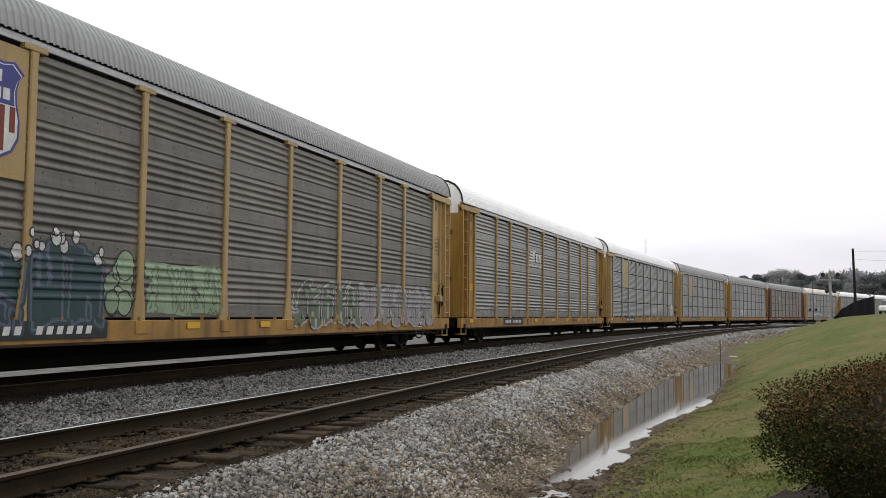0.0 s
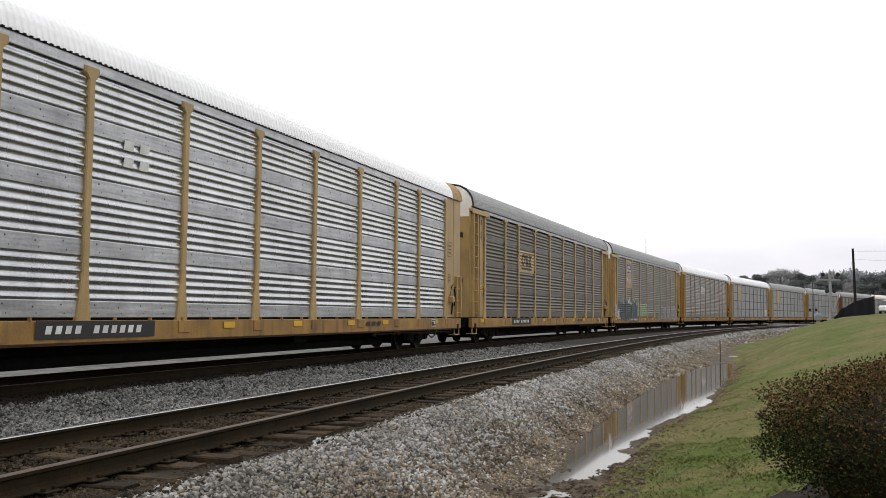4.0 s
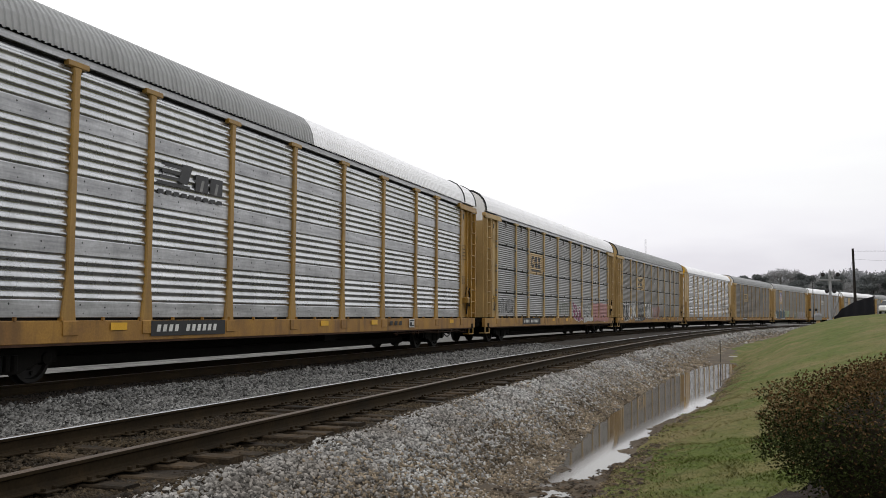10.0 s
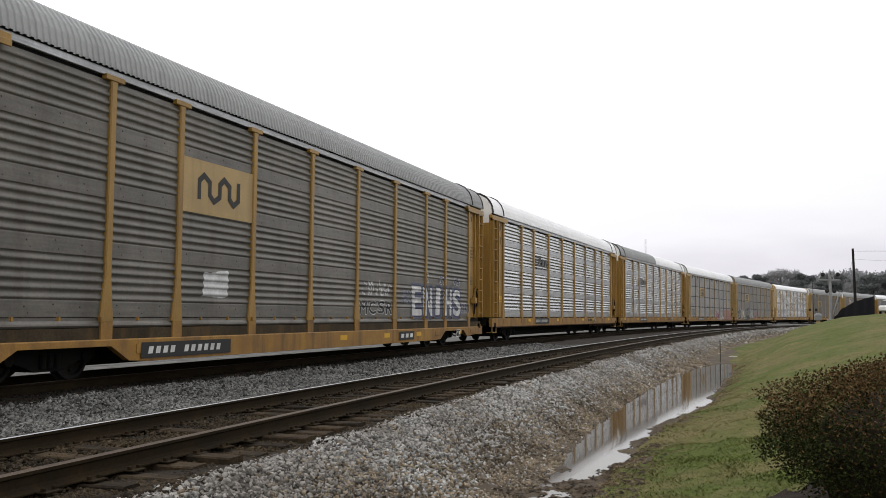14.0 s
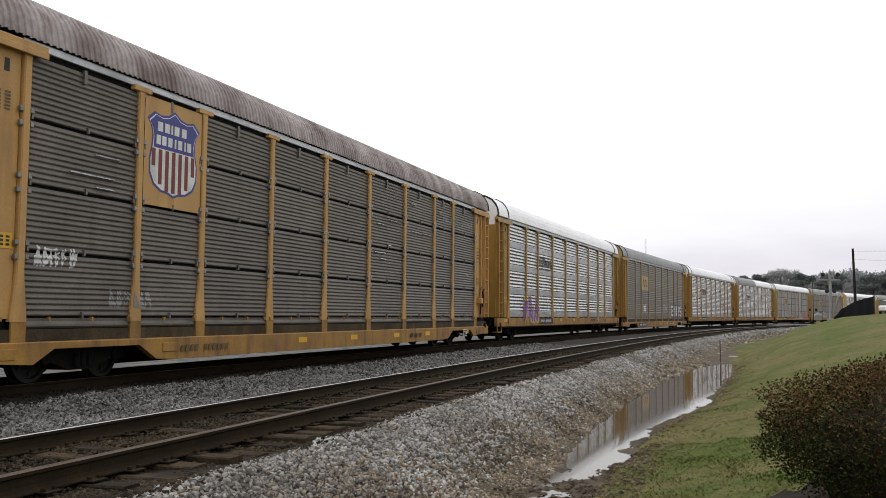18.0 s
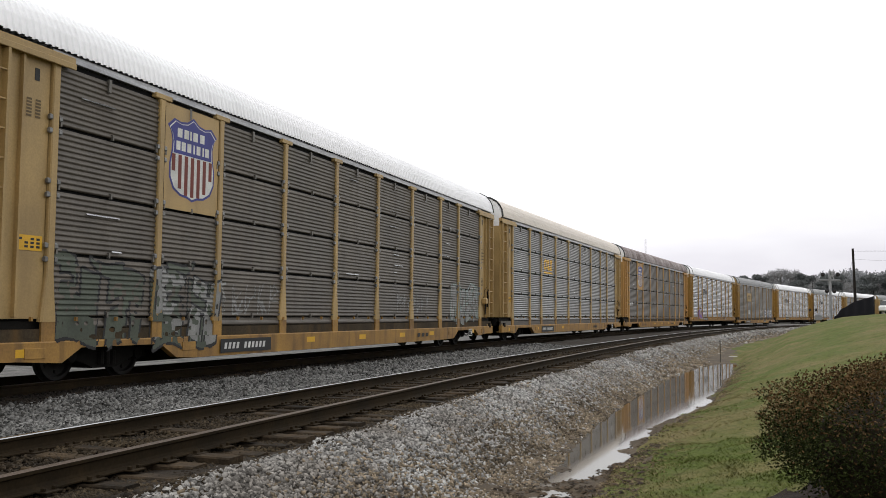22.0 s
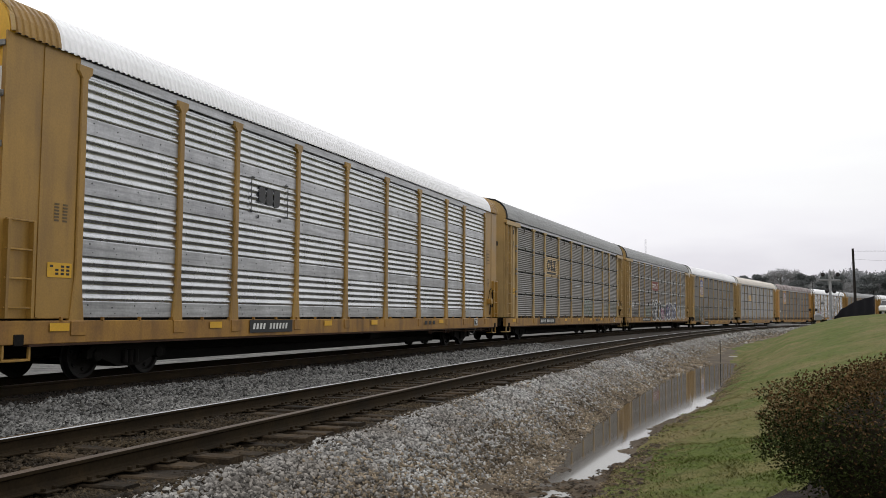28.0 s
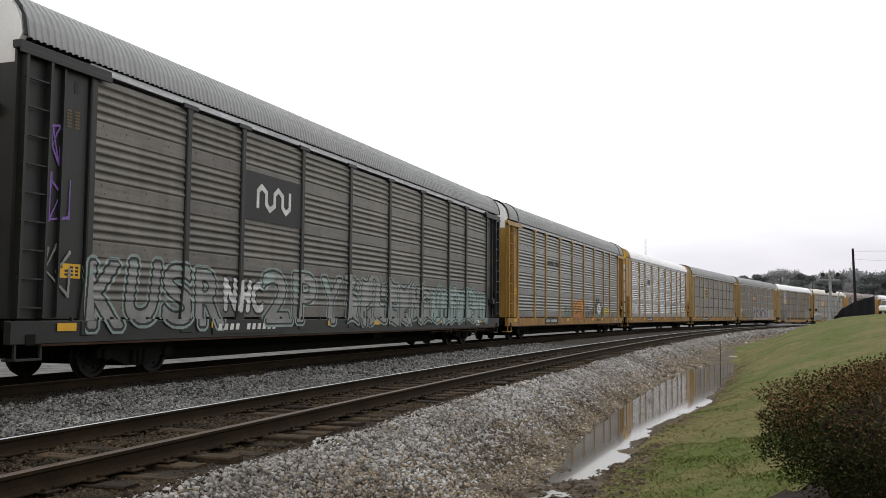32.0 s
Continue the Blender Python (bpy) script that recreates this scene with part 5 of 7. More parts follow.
def painted_blocks(banded, x0, x1, z0, z1, board, ink):
    """Three rounded blocks over a bar, painted straight on the ribs."""
    xs = np.arange(x0, x1 + 0.001, 0.014)
    zz = [q for q in ((TIER_Z, BAND_Z, SEAM_Z)[int(banded)]) if z0 < q < z1]
    zz = np.unique(np.round(np.concatenate([np.arange(z0, z1 + 0.001, 0.02), zz]), 3))
    u, v = np.meshgrid(((xs[:-1] + xs[1:]) / 2 - x0) / (x1 - x0), ((zz[:-1] + zz[1:]) / 2 - z0) / (z1 - z0))
    cell = np.where((u > 0.17) & (u < 0.83) & (v > 0.14) & (v < 0.235), 1, 0 if board else -1)
    uu, vv = u - 0.05 * (v - 0.58), (v - 0.58) / 0.27
    ring = (np.abs(uu - 0.28) / 0.108) ** 2.6 + np.abs(vv) ** 2.6
    hole = (np.abs(uu - 0.292) / 0.052) ** 2 + (np.abs(vv) / 0.52) ** 2
    cell = np.where((ring < 1) & (hole > 1), 1, cell)
    for o, c in ((-0.02, 0.52), (0.02, -0.52)):
        cell = np.where((np.abs(uu - 0.5 - o) / 0.085) ** 3 + (np.abs(vv - c) / 0.5) ** 3 < 1, 1, cell)
    cell = np.where((np.abs(uu - 0.71) < 0.035 + 0.075 * np.abs(vv)) & (np.abs(vv) < 1), 1, cell)
    return laid(banded, xs, zz, cell, [board or ink, ink], "emblem")


WORDS = text_mesh("EXCESS HEIGHT CAR", 0.145)
TURN = Matrix.Rotation(math.pi, 4, "Z")
WHEELS = []     # (wheelset, car number)
CARS = []


def add_emblem(car, kind, banded, board):
    off = -FACE - (0.036 if banded == 1 else 0.042)
    z2 = ZB + 2 * TIER
    if kind == "shield":
        me = cached(("shield", board.name), lambda: shield_emblem(2.05 - 0.16, 2.05, board))
        child("emblem_board", me, car, pose(-9.02, off, 3.2), "yellow board with a striped shield")
    elif kind == "faded_shield":
        me = cached("fshield", lambda: flat_shape([([(0.03, 0), (1.86, 0), (1.86, 2.0), (0.03, 2.0)], 0, 0.0)], [CREAM]))
        child("emblem_board", me, car, pose(-9.02, off, 3.2), "blank cream board")
    elif kind == "blocks":
        me = cached(("blocks", banded), lambda: painted_blocks(banded, -6.96, -4.34, z2 - 0.02, z2 + TIER - 0.03, CREAM, MARKBLACK))
        tagged(child("emblem_board", me, car), "faded yellow board with black blocks and a bar", kind="stuff")
    elif kind == "blocks_yellow":
        me = cached(("blocksy", banded), lambda: painted_blocks(banded, -6.9, -4.4, z2 - 0.02, z2 + TIER - 0.03, None, BRIGHTYEL))
        tagged(child("emblem", me, car), "yellow painted blocks and a bar", kind="stuff")
    elif kind == "brackets":
        me = cached("brk", lambda: block_emblem(1.62, 0.74, None, FADEDINK, False))
        child("emblem", me, car, pose(-6.42, off, z2 + 0.3), "black blocks between brackets")
        me = cached("brk2", lambda: flat_shape([([(x, z) for x, z in q], 0, 0.002) for q in ([(0, 0), (0.05, 0), (0.05, 1.1), (0, 1.1)], [(0, 0), (0.22, 0), (0.22, 0.05), (0, 0.05)], [(0, 1.05), (0.22, 1.05), (0.22, 1.1), (0, 1.1)],
                         [(2.25, 0), (2.3, 0), (2.3, 1.1), (2.25, 1.1)], [(2.08, 0), (2.3, 0), (2.3, 0.05), (2.08, 0.05)], [(2.08, 1.05), (2.3, 1.05), (2.3, 1.1), (2.08, 1.1)], [(0.4, -0.15), (0.5, -0.15), (0.5, -0.05), (0.4, -0.05)], [(1.75, -0.15), (1.85, -0.15), (1.85, -0.05), (1.75, -0.05)])], [MARKBLACK]))
        child("emblem_frame", me, car, pose(-6.46, off - 0.002, z2 + 0.27) @ Matrix.Diagonal((0.74, 1, 0.74, 1)), "thin black bracket lines")
    elif kind == "horse":
        me = cached("horse", lambda: horse_emblem(2.4, 0.85, FADEDINK, GALV_GREY))
        child("emblem", me, car, pose(-6.9, off, z2 + 0.1), "black slanting bars and blocks")
    elif kind == "horse_white":
        me = cached("horsew", lambda: horse_emblem(2.4, 1.0, MARKWHITE, MARKRED))
        child("emblem", me, car, pose(-4.1, off, z2 + 0.15), "white slanting bars and blocks")
    elif kind == "worm":
        me = cached("worm", lambda: worm_emblem(2.68, 1.1, CREAM, MARKBLACK))
        child("emblem_board", me, car, pose(-6.99, off, z2 + 0.02), "yellow board with a black ribbon sign")
    elif kind == "worm_white":
        me = cached("wormw", lambda: worm_emblem(2.68, 1.1, MARKBLACK, MARKWHITE))
        child("emblem_board", me, car, pose(-6.99, off, z2 + 0.1), "dark board with a white ribbon sign")
    elif kind == "ring":
        me = cached("ring", wheel_emblem_std)
        child("emblem_board", me, car, pose(-4.14, off, z2 + 0.1), "red board with pale bars and a ring")
    elif kind == "bars":
        me = cached("fbars", lambda: bars_mesh(2.5, 0.5, 1, 8, MARKBLACK, None, 3, 0.2))
        child("emblem", me, car, pose(-6.9, off, z2 + 0.45), "black row of bars")
    elif kind == "small_white":
        me = cached("swhite", lambda: bars_mesh(1.0, 0.8, 2, 2, MARKWHITE, None, 3, 0.2))
        child("emblem", me, car, pose(-6.3, off, z2 + 0.45), "small white marking")


def wheel_emblem_std():
    return wheel_emblem(2.66, 0.72)


def build_car(number, label, banded, sheets, frame_mat, roof, cap, emblem, graffiti=(), plain=False, fish=False, clips=False, switch=None, white_door=False, mark=True, hoops=False, plate=(-8.2, 3.0), post_mat=None):
    car = tagged(empty("autorack_car"), label, "railway car", group="cars of the freight train")
    widths = [(POSTS[k] + POSTS[k + 1]) / 2 for k in range(9)], [POSTS[k + 1] - POSTS[k] for k in range(9)]
    for side in (Matrix.Identity(4), TURN):
        near = side is not TURN
        for cx, w in zip(*widths):
            w = round(w, 2)
            if banded:
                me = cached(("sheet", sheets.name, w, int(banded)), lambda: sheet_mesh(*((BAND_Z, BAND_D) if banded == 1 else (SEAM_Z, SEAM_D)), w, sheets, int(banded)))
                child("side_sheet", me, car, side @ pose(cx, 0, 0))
            elif near:
                for k in range(4):
                    z, d = tier_profile(k)
                    me = cached(("tier", sheets.name, w, k), lambda: sheet_mesh(z, d, w, sheets))
                    child("side_sheet", me, car, side @ pose(cx, 0, 0))
            else:
                me = cached(("tierall", sheets.name, w), lambda: sheet_mesh(TIER_Z, TIER_D, w, sheets))
                child("side_sheet", me, car, side @ pose(cx, 0, 0))
        me = cached(("post", (post_mat or frame_mat).name, clips or not banded, plain), lambda: post_mesh(post_mat or frame_mat, clips or not banded, plain))
        for p in POSTS:
            child("post", me, car, side @ pose(p, 0, 0))
        child("side_sill", cached(("sill", frame_mat.name, fish, number == 10, sheets.name), lambda: sill_mesh(GRIMY.get(frame_mat, GRIMY[YELLOW] if fish else frame_mat), fish, GALV_BROWN if number == 10 else UNDERSTRIP, sheets)), car, side)
        child("top_rail", cached(("toprail", plain), lambda: rail_strip_mesh(5.276 if plain else 5.335)), car, side)
        for s in (-1, 1):
            child("corner_sheet", cached(("bay", frame_mat.name, s, plain), lambda: bay_mesh(frame_mat, s, plain)), car, side)
            if not plain:
                child("header", cached(("header", frame_mat.name, s), lambda: header_mesh(frame_mat, s)), car, side)
            lad = child("ladder", cached(("ladder", frame_mat.name, s, plain), lambda: ladder_mesh(frame_mat, s, plain)), car, side)
            for k in range(4 if plain else 9):
                child("rung", cached(("rung", frame_mat.name, s), lambda: rung_mesh(frame_mat, s)), lad, pose(0, 0, 1.25 + k * 0.45))
            child("corner_step", cached(("step", frame_mat.name), lambda: corner_step_mesh(frame_mat)), car, side @ pose(s * 13.2, 0, 0))
    roofs = roof if isinstance(roof, (list, tuple)) else [roof]
    if plain:
        roofs = [roof, frame_mat]
    low = 0.86 if plain else 1.0
    child("roof", cached(("roof", tuple(m.name for m in roofs), switch, low), lambda: roof_mesh(roofs, switch, low)), car)
    for s in (-1, 1):
        child("roof_hoop", cached(("hoop", plain), lambda: hoop_mesh(frame_mat if plain else BLACK, low)), car, pose(s * (HALF - 0.05), 0, 0))
        if hoops:
            child("roof_hoop", cached(("hoop", plain), lambda: hoop_mesh(BLACK, low)), car, pose(s * 12.1, 0, 0.012))
        door = child("end_door", cached(("end", frame_mat.name, cap.name, plain, white_door), lambda: end_mesh(WHITE if white_door == 1 else frame_mat, cap, 5.08 if cap is not BRIGHTYEL else 4.95, white_door == 2, low)), car, (TURN if s > 0 else Matrix.Identity(4)) @ pose(-HALF + 0.03, 0, 0))
        if plain:
            for y in (-0.72, 0.72):
                child("lock_rod", cached("lockrod", rod_mesh), door, pose(-0.05, y, 0), "grey steel locking rod")
            for k in range(6):
                for y in (-1.32, 1.32):
                    child("hinge", cached("hinge", hinge_mesh), door, pose(-0.02, y, 1.35 + k * 0.78), "grey steel hinge")
        else:
            for y, z in ((0.65, 2.45), (0.65, 4.25), (-0.75, 2.45), (-0.75, 4.25)):
                child("vent", cached("vent", vent_mesh), door, pose(0, y, z), "black slotted vent")
        if cap is WHITE and not plain:
            child("words", WORDS, door, Matrix.Translation((-0.04, -0.35, 5.42)) @ Matrix.Rotation(-math.pi / 2, 4, "Z") @ Matrix.Rotation(math.pi / 2, 4, "X"), "black stencilled words")
        child("coupler", cached("coupler", coupler_mesh), car, (Matrix.Identity(4) if s > 0 else TURN) @ pose(13.4, 0, 0))
        child("uncoupling_lever", cached("lever", lever_mesh), car, (Matrix.Identity(4) if s > 0 else TURN) @ pose(13.4, 0, 0))
        child("end_platform", cached("crossover", crossover_mesh), car, (Matrix.Identity(4) if s > 0 else TURN) @ pose(13.4, 0, 0))
        child("air_hose", cached("hose", hose_mesh), car, (Matrix.Identity(4) if s > 0 else TURN) @ pose(13.3, 0, 0))
    child("underframe", cached("deck", deck_mesh), car)
    if not fish:
        child("brake_pipe", cached("pipe", sill_pipe_mesh), car)
    child("inner_rack", cached("shade_box", shade_box_mesh), car)
    child("brake_box", cached(("brake", frame_mat.name), lambda: brake_box_mesh(frame_mat)), car)
    for s in (-1, 1):
        truck = child("truck", cached("bolster", bolster_mesh), car, pose(s * 10.0, 0, 0))
        fr = cached("tframe", truckframe_mesh)
        child("side_frame", fr, truck)
        child("side_frame", fr, truck, TURN)
        for x in (-0.88, 0.88):
            WHEELS.append((child("wheelset", cached("wheelset", wheelset_mesh), truck, pose(x, 0, 0.42)), number, x))
    add_emblem(car, emblem, banded, frame_mat)
    if not banded and mark and -3 < number:
        # bright lips added in place of open slits that show the sky
        br = random.Random(number * 7 + 3)
        for k in range(16):
            cx, w = br.choice([q for q in zip(*widths) if not -9.5 < q[0] < -1])
            me = cached(("slat", k % 4), lambda: bent_slat(0.25 + 0.2 * (k % 4)))
            child("bent_slat", me, car, pose(cx + br.uniform(-0.25, 0.25) * w, -FACE, ZB + br.choice((1, 2, 2, 3)) * TIER + br.choice((-0.16, 0.1, 0.14, 0.33, 0.56, 0.7))), "bright steel lip imitating a slit of sky")
    # reflective squares and lettering on the sill
    drop = 0.40 if fish else 0.0
    refl = cached("reflector", lambda: flat_shape([([(-0.22, 0), (0.22, 0), (0.22, 0.13), (-0.22, 0.13)], 0, 0)], [BRIGHTYEL]))
    rr = random.Random(number + 50)
    for x in (-12.4, -8.0, -2.8, 0.3, 3.4, 6.2, 10.6):
        if rr.random() < 0.75:
            child("reflector", refl, car, pose(x + rr.uniform(-0.2, 0.2), -FACE - (0.088 if fish else 0.108), 0.88 - drop), "yellow reflective strip")
    if mark:
        bare = number == 9
        me = cached(("mark", plate[1], bare), lambda: bars_mesh(plate[1], 0.29, 1, 12, GREYINK if bare else MARKWHITE, None if bare else MARKBLACK, 6, 0.25, (4, 11)))
        child("number_plate", me, car, pose(plate[0], -FACE - 0.11, 0.755 - drop), "row of dark lettering bars" if bare else "black strip with white lettering bars")
    me = cached(("ttx", number == 7), lambda: bars_mesh(1.3, 0.27, 1, 3, MARKWHITE if number == 7 else MARKBLACK, MARKBLACK if number == 7 else None, 4, 0.2))
    tagged(child("lettering", me, car, pose(4.5, -FACE - 0.11, 0.775 - drop)), "worn dark painted lettering", kind="stuff")
    me = cached("stencil", lambda: flat_shape([([(0, 0), (0.46, 0), (0.46, 0.27), (0, 0.27)], 1, 0.0), ([(0.03, 0.03), (0.43, 0.03), (0.43, 0.24), (0.03, 0.24)], 0, 0.003), ([(0.08, 0.16), (0.2, 0.16), (0.2, 0.2), (0.08, 0.2)], 1, 0.006), ([(0.25, 0.08), (0.38, 0.08), (0.38, 0.2), (0.25, 0.2)], 1, 0.006)], [MARKBLACK, MARKWHITE]))
    child("stencil_plate", me, car, pose(6.3 if number in (5, 6, 8) else 10.2, -FACE - 0.112, 0.768 - drop), "small black plate with a white frame")
    me = cached("smallbars", lambda: bars_mesh(0.42, 0.42, 6, 2, GREYINK, None, 9))
    tagged(child("lettering", me, car, pose(-12.55, -FACE - (0.035 if plain else 0.006), 2.6 if plain else 4.2)), "worn dark painted lettering", kind="stuff")
    tagged(child("lettering", me, car, pose(12.1, -FACE - (0.035 if plain else 0.006), 2.3)), "worn dark painted lettering", kind="stuff")
    me = cached("board", lambda: outline_board(0.5, 0.55))
    child("data_board", me, car, pose(12.08, -FACE - (0.04 if plain else 0.01), 3.3), "small outlined data panel")
    me = cached("yelboard", lambda: bars_mesh(0.55, 0.24, 3, 4, MARKBLACK, BRIGHTYEL, 15))
    child("warning_plate", me, car, pose(-12.6, -FACE - (0.04 if plain else 0.01), 2.15 if number % 2 else 1.75), "small yellow warning plate")
    me = cached("endbars", lambda: bars_mesh(0.75, 0.42, 2, 7, MARKBLACK, None, 17))
    tagged(child("lettering", me, car, Matrix.Translation((-HALF + 0.026, -0.15, 4.6)) @ Matrix.Rotation(-math.pi / 2, 4, "Z")), "worn dark painted lettering", kind="stuff")
    LOWSILL["now"] = fish
    for k, g in enumerate(graffiti):
        tagged(child("graffiti", graffiti_mesh(banded, *g, lift=0.004 + 0.0016 * k), car), f"{g[4].replace('_', ' ')} sprayed graffiti with {g[5].replace('_', ' ')} outline", kind="stuff")
    CARS.append((car, number))
    return car

# ---- surroundings ----
def gz(x, y):
    return float(ground_z([x], [y])[0])


def ray_place(deg_right, dist):
    """World x, y at a bearing (degrees right of the line's start heading) and distance from the eye."""
    return dist * math.sin(radians(deg_right)), dist * math.cos(radians(deg_right))


LEAF = mat("hedge_leaves", (0.03, 0.037, 0.011), 0.85, 0, 0.3, 3, 40, 0.0, island=0.7, spec=0.2)
LEAFRED = mat("reddish_hedge_leaves", (0.122, 0.074, 0.033), 0.85, 0, 0.3, 3, 40, 0.0, island=0.6, spec=0.2)
TWIG_AND_CORE = mat("brown_twigs_and_core_shade", (0.03, 0.022, 0.014), 0.85, 0, 0.3, 4, 40, 0.3)
BARK = mat("grey_bark", (0.16, 0.15, 0.14), 0.9, 0, 0.3, 4, 30, 0.4)
# far tree colours are paled to stand in for distance haze
PINE = mat("haze_pale_pine_needles", (0.15, 0.16, 0.158), 0.8, 0, 0.2, 0.4, 8, 0.0, island=0.15)
BRUSH = mat("haze_pale_winter_branches", (0.29, 0.287, 0.285), 0.85, 0, 0.2, 0.4, 8, 0.0, island=0.15)
MULCH = mat("dark_bark_mulch", (0.022, 0.014, 0.010), 0.95, 0, 0.4, 6, 50, 0.8)


def leaf_cloud(pos, size, rng, up=0.3):
    """Small folded leaves at the given places, as arrays of vertices and triangles."""
    n = len(pos)
    d = rng.normal(0, 1, (n, 3))
    d[:, 2] = d[:, 2] * 0.6 + up
    d /= np.linalg.norm(d, axis=1)[:, None]
    a = np.cross(d, rng.normal(0, 1, (n, 3)))
    a /= np.linalg.norm(a, axis=1)[:, None] + 1e-9
    s = (size * rng.uniform(0.7, 1.3, n))[:, None]
    tip, mid1, mid2 = pos + d * s, pos + d * s * 0.45 + a * s * 0.28, pos + d * s * 0.45 - a * s * 0.28
    c = np.cross(d, a) * s * 0.12
    vs = np.stack([pos, mid1 + c, tip, mid2 + c], 1).reshape(-1, 3)
    b = np.arange(n)[:, None] * 4
    fs = np.concatenate([b + np.array([[0, 1, 2]]), b + np.array([[0, 2, 3]])], 1).reshape(-1, 3)
    return vs, fs


def hedge():
    rng = np.random.RandomState(31)
    cx, cy = 1.62, 7.75
    g = gz(cx, cy)
    bush = tagged(empty("hedge_bush", pose(cx, cy, g)), "dense rounded hedge bush, dark green leaves with reddish brown tips", "bush")
    th = rng.uniform(0, 2 * math.pi, 60000)
    ph = np.arccos(rng.uniform(-0.72, 1, 60000))
    r = rng.uniform(0.6, 1.06, 60000) ** 0.6
    lump = 1 + 0.16 * vnoise(th * 1.6 + 9, ph * 1.6 + 9, 1.3, 71) + 0.14 * vnoise(th * 3 + 9, ph * 4 + 9, 1.7, 72)
    r = r * lump
    x, y = 1.40 * r * np.sin(ph) * np.cos(th), 1.2 * r * np.sin(ph) * np.sin(th)
    z = 0.46 + 0.60 * r * np.cos(ph)
    p = np.stack([x, y, z], -1)
    p = p[p[:, 2] > -0.02]
    red = rng.rand(len(p)) < np.clip((p[:, 2] - 0.36) * 1.5 + 0.5 * vnoise(p[:, 0], p[:, 1] + p[:, 2], 2.5, 73), 0.05, 0.85)
    for name, sel, m in (("green_leaves", ~red, LEAF), ("reddish_leaves", red, LEAFRED)):
        vs, fs = leaf_cloud(p[sel], 0.026, rng)
        child(name, mesh_of(name, vs, fs.tolist(), m), bush)
    b = Bm()
    for k in range(60):
        a, e = rng.uniform(0, 6.28), rng.uniform(0.15, 1.35)
        L = rng.uniform(0.85, 1.0)
        q = (1.32 * L * math.sin(e) * math.cos(a), 1.15 * L * math.sin(e) * math.sin(a), 0.4 + 0.62 * L * math.cos(e))
        b.tube([(0.12 * math.cos(a), 0.12 * math.sin(a), -0.05), (q[0] * 0.5, q[1] * 0.5, q[2] * 0.55), q], [0.018, 0.011, 0.004], 4)
    child("branches", b.mesh("branches", TWIG_AND_CORE), bush)
    # solid dark core: paints the shade inside the bush and stops the view through
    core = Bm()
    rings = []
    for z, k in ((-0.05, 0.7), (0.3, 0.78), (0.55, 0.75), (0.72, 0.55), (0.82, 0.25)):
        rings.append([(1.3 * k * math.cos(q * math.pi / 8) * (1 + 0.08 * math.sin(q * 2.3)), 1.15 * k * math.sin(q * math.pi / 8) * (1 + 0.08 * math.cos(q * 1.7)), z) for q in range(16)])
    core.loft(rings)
    child("inner_foliage", core.mesh("inner_foliage", TWIG_AND_CORE), bush)
    # mulch bed under the bush
    vs, fs = [], []
    n = 26
    for ring, rad in ((0, 0.0), (1, 0.8), (2, 1.62)):
        for k in range(n):
            a = 2 * math.pi * k / n
            rr = rad * (1 + 0.1 * math.sin(3 * a + 1) + 0.06 * math.sin(7 * a))
            px, py = cx + rr * math.cos(a), cy + rr * math.sin(a)
            vs.append((px, py, gz(px, py) + (0.05 if ring < 2 else 0.005) + 0.02 * rng.rand()))
    for ring in (0, 1):
        for k in range(n):
            fs.append((ring * n + k, ring * n + (k + 1) % n, (ring + 1) * n + (k + 1) % n, (ring + 1) * n + k))
    tagged(new("mulch_bed", mesh_of("mulch", vs, fs, MULCH)), "dark bark mulch under the hedge bush", "mulch", kind="structure")


hedge()


def grass_blades():
    """Short uneven turf on the bank."""
    rng = np.random.RandomState(41)
    s = np.concatenate([rng.uniform(6.5, 14, 70000), rng.uniform(14, 22, 30000)])
    v = 4.5 + rng.rand(len(s)) ** 0.8 * np.interp(s, [6, 20, 60], [3.6, 5.4, 9.0])
    x, y = rail_xy(s, v)
    z = ground_z(x, y)
    keep = (z > -0.74) & (vnoise(x, y, 0.9, 43) + 0.6 * vnoise(x, y, 3.1, 44) > -0.75 + 0.9 * rng.rand(len(x)))
    x, y, z, s = x[keep], y[keep], z[keep], s[keep]
    n = len(x)
    h = np.interp(s, [6, 20, 60], [0.026, 0.022, 0.02]) * rng.uniform(0.5, 1.4, n) * (1 + 0.9 * np.clip(vnoise(x, y, 2.3, 48) + 0.6 * vnoise(x, y, 6.0, 49), -0.4, 0.6))
    w = h * 0.3
    a = rng.uniform(0, 6.28, n)
    lx, ly = rng.normal(0, 1.0, n) * h, rng.normal(0, 1.0, n) * h
    p = np.stack([x, y, z - 0.005], -1)
    o = np.stack([np.cos(a) * w, np.sin(a) * w, np.zeros(n)], -1)
    tip = p + np.stack([lx, ly, h], -1)
    vs = np.stack([p - o, p + o, tip], 1).reshape(-1, 3)
    me = mesh_of("turf", vs, (np.arange(n)[:, None] * 3 + np.arange(3)[None]).tolist(), BLADE)
    tagged(new("grass", me), "short mown grass, green and straw coloured", "grass", kind="stuff")


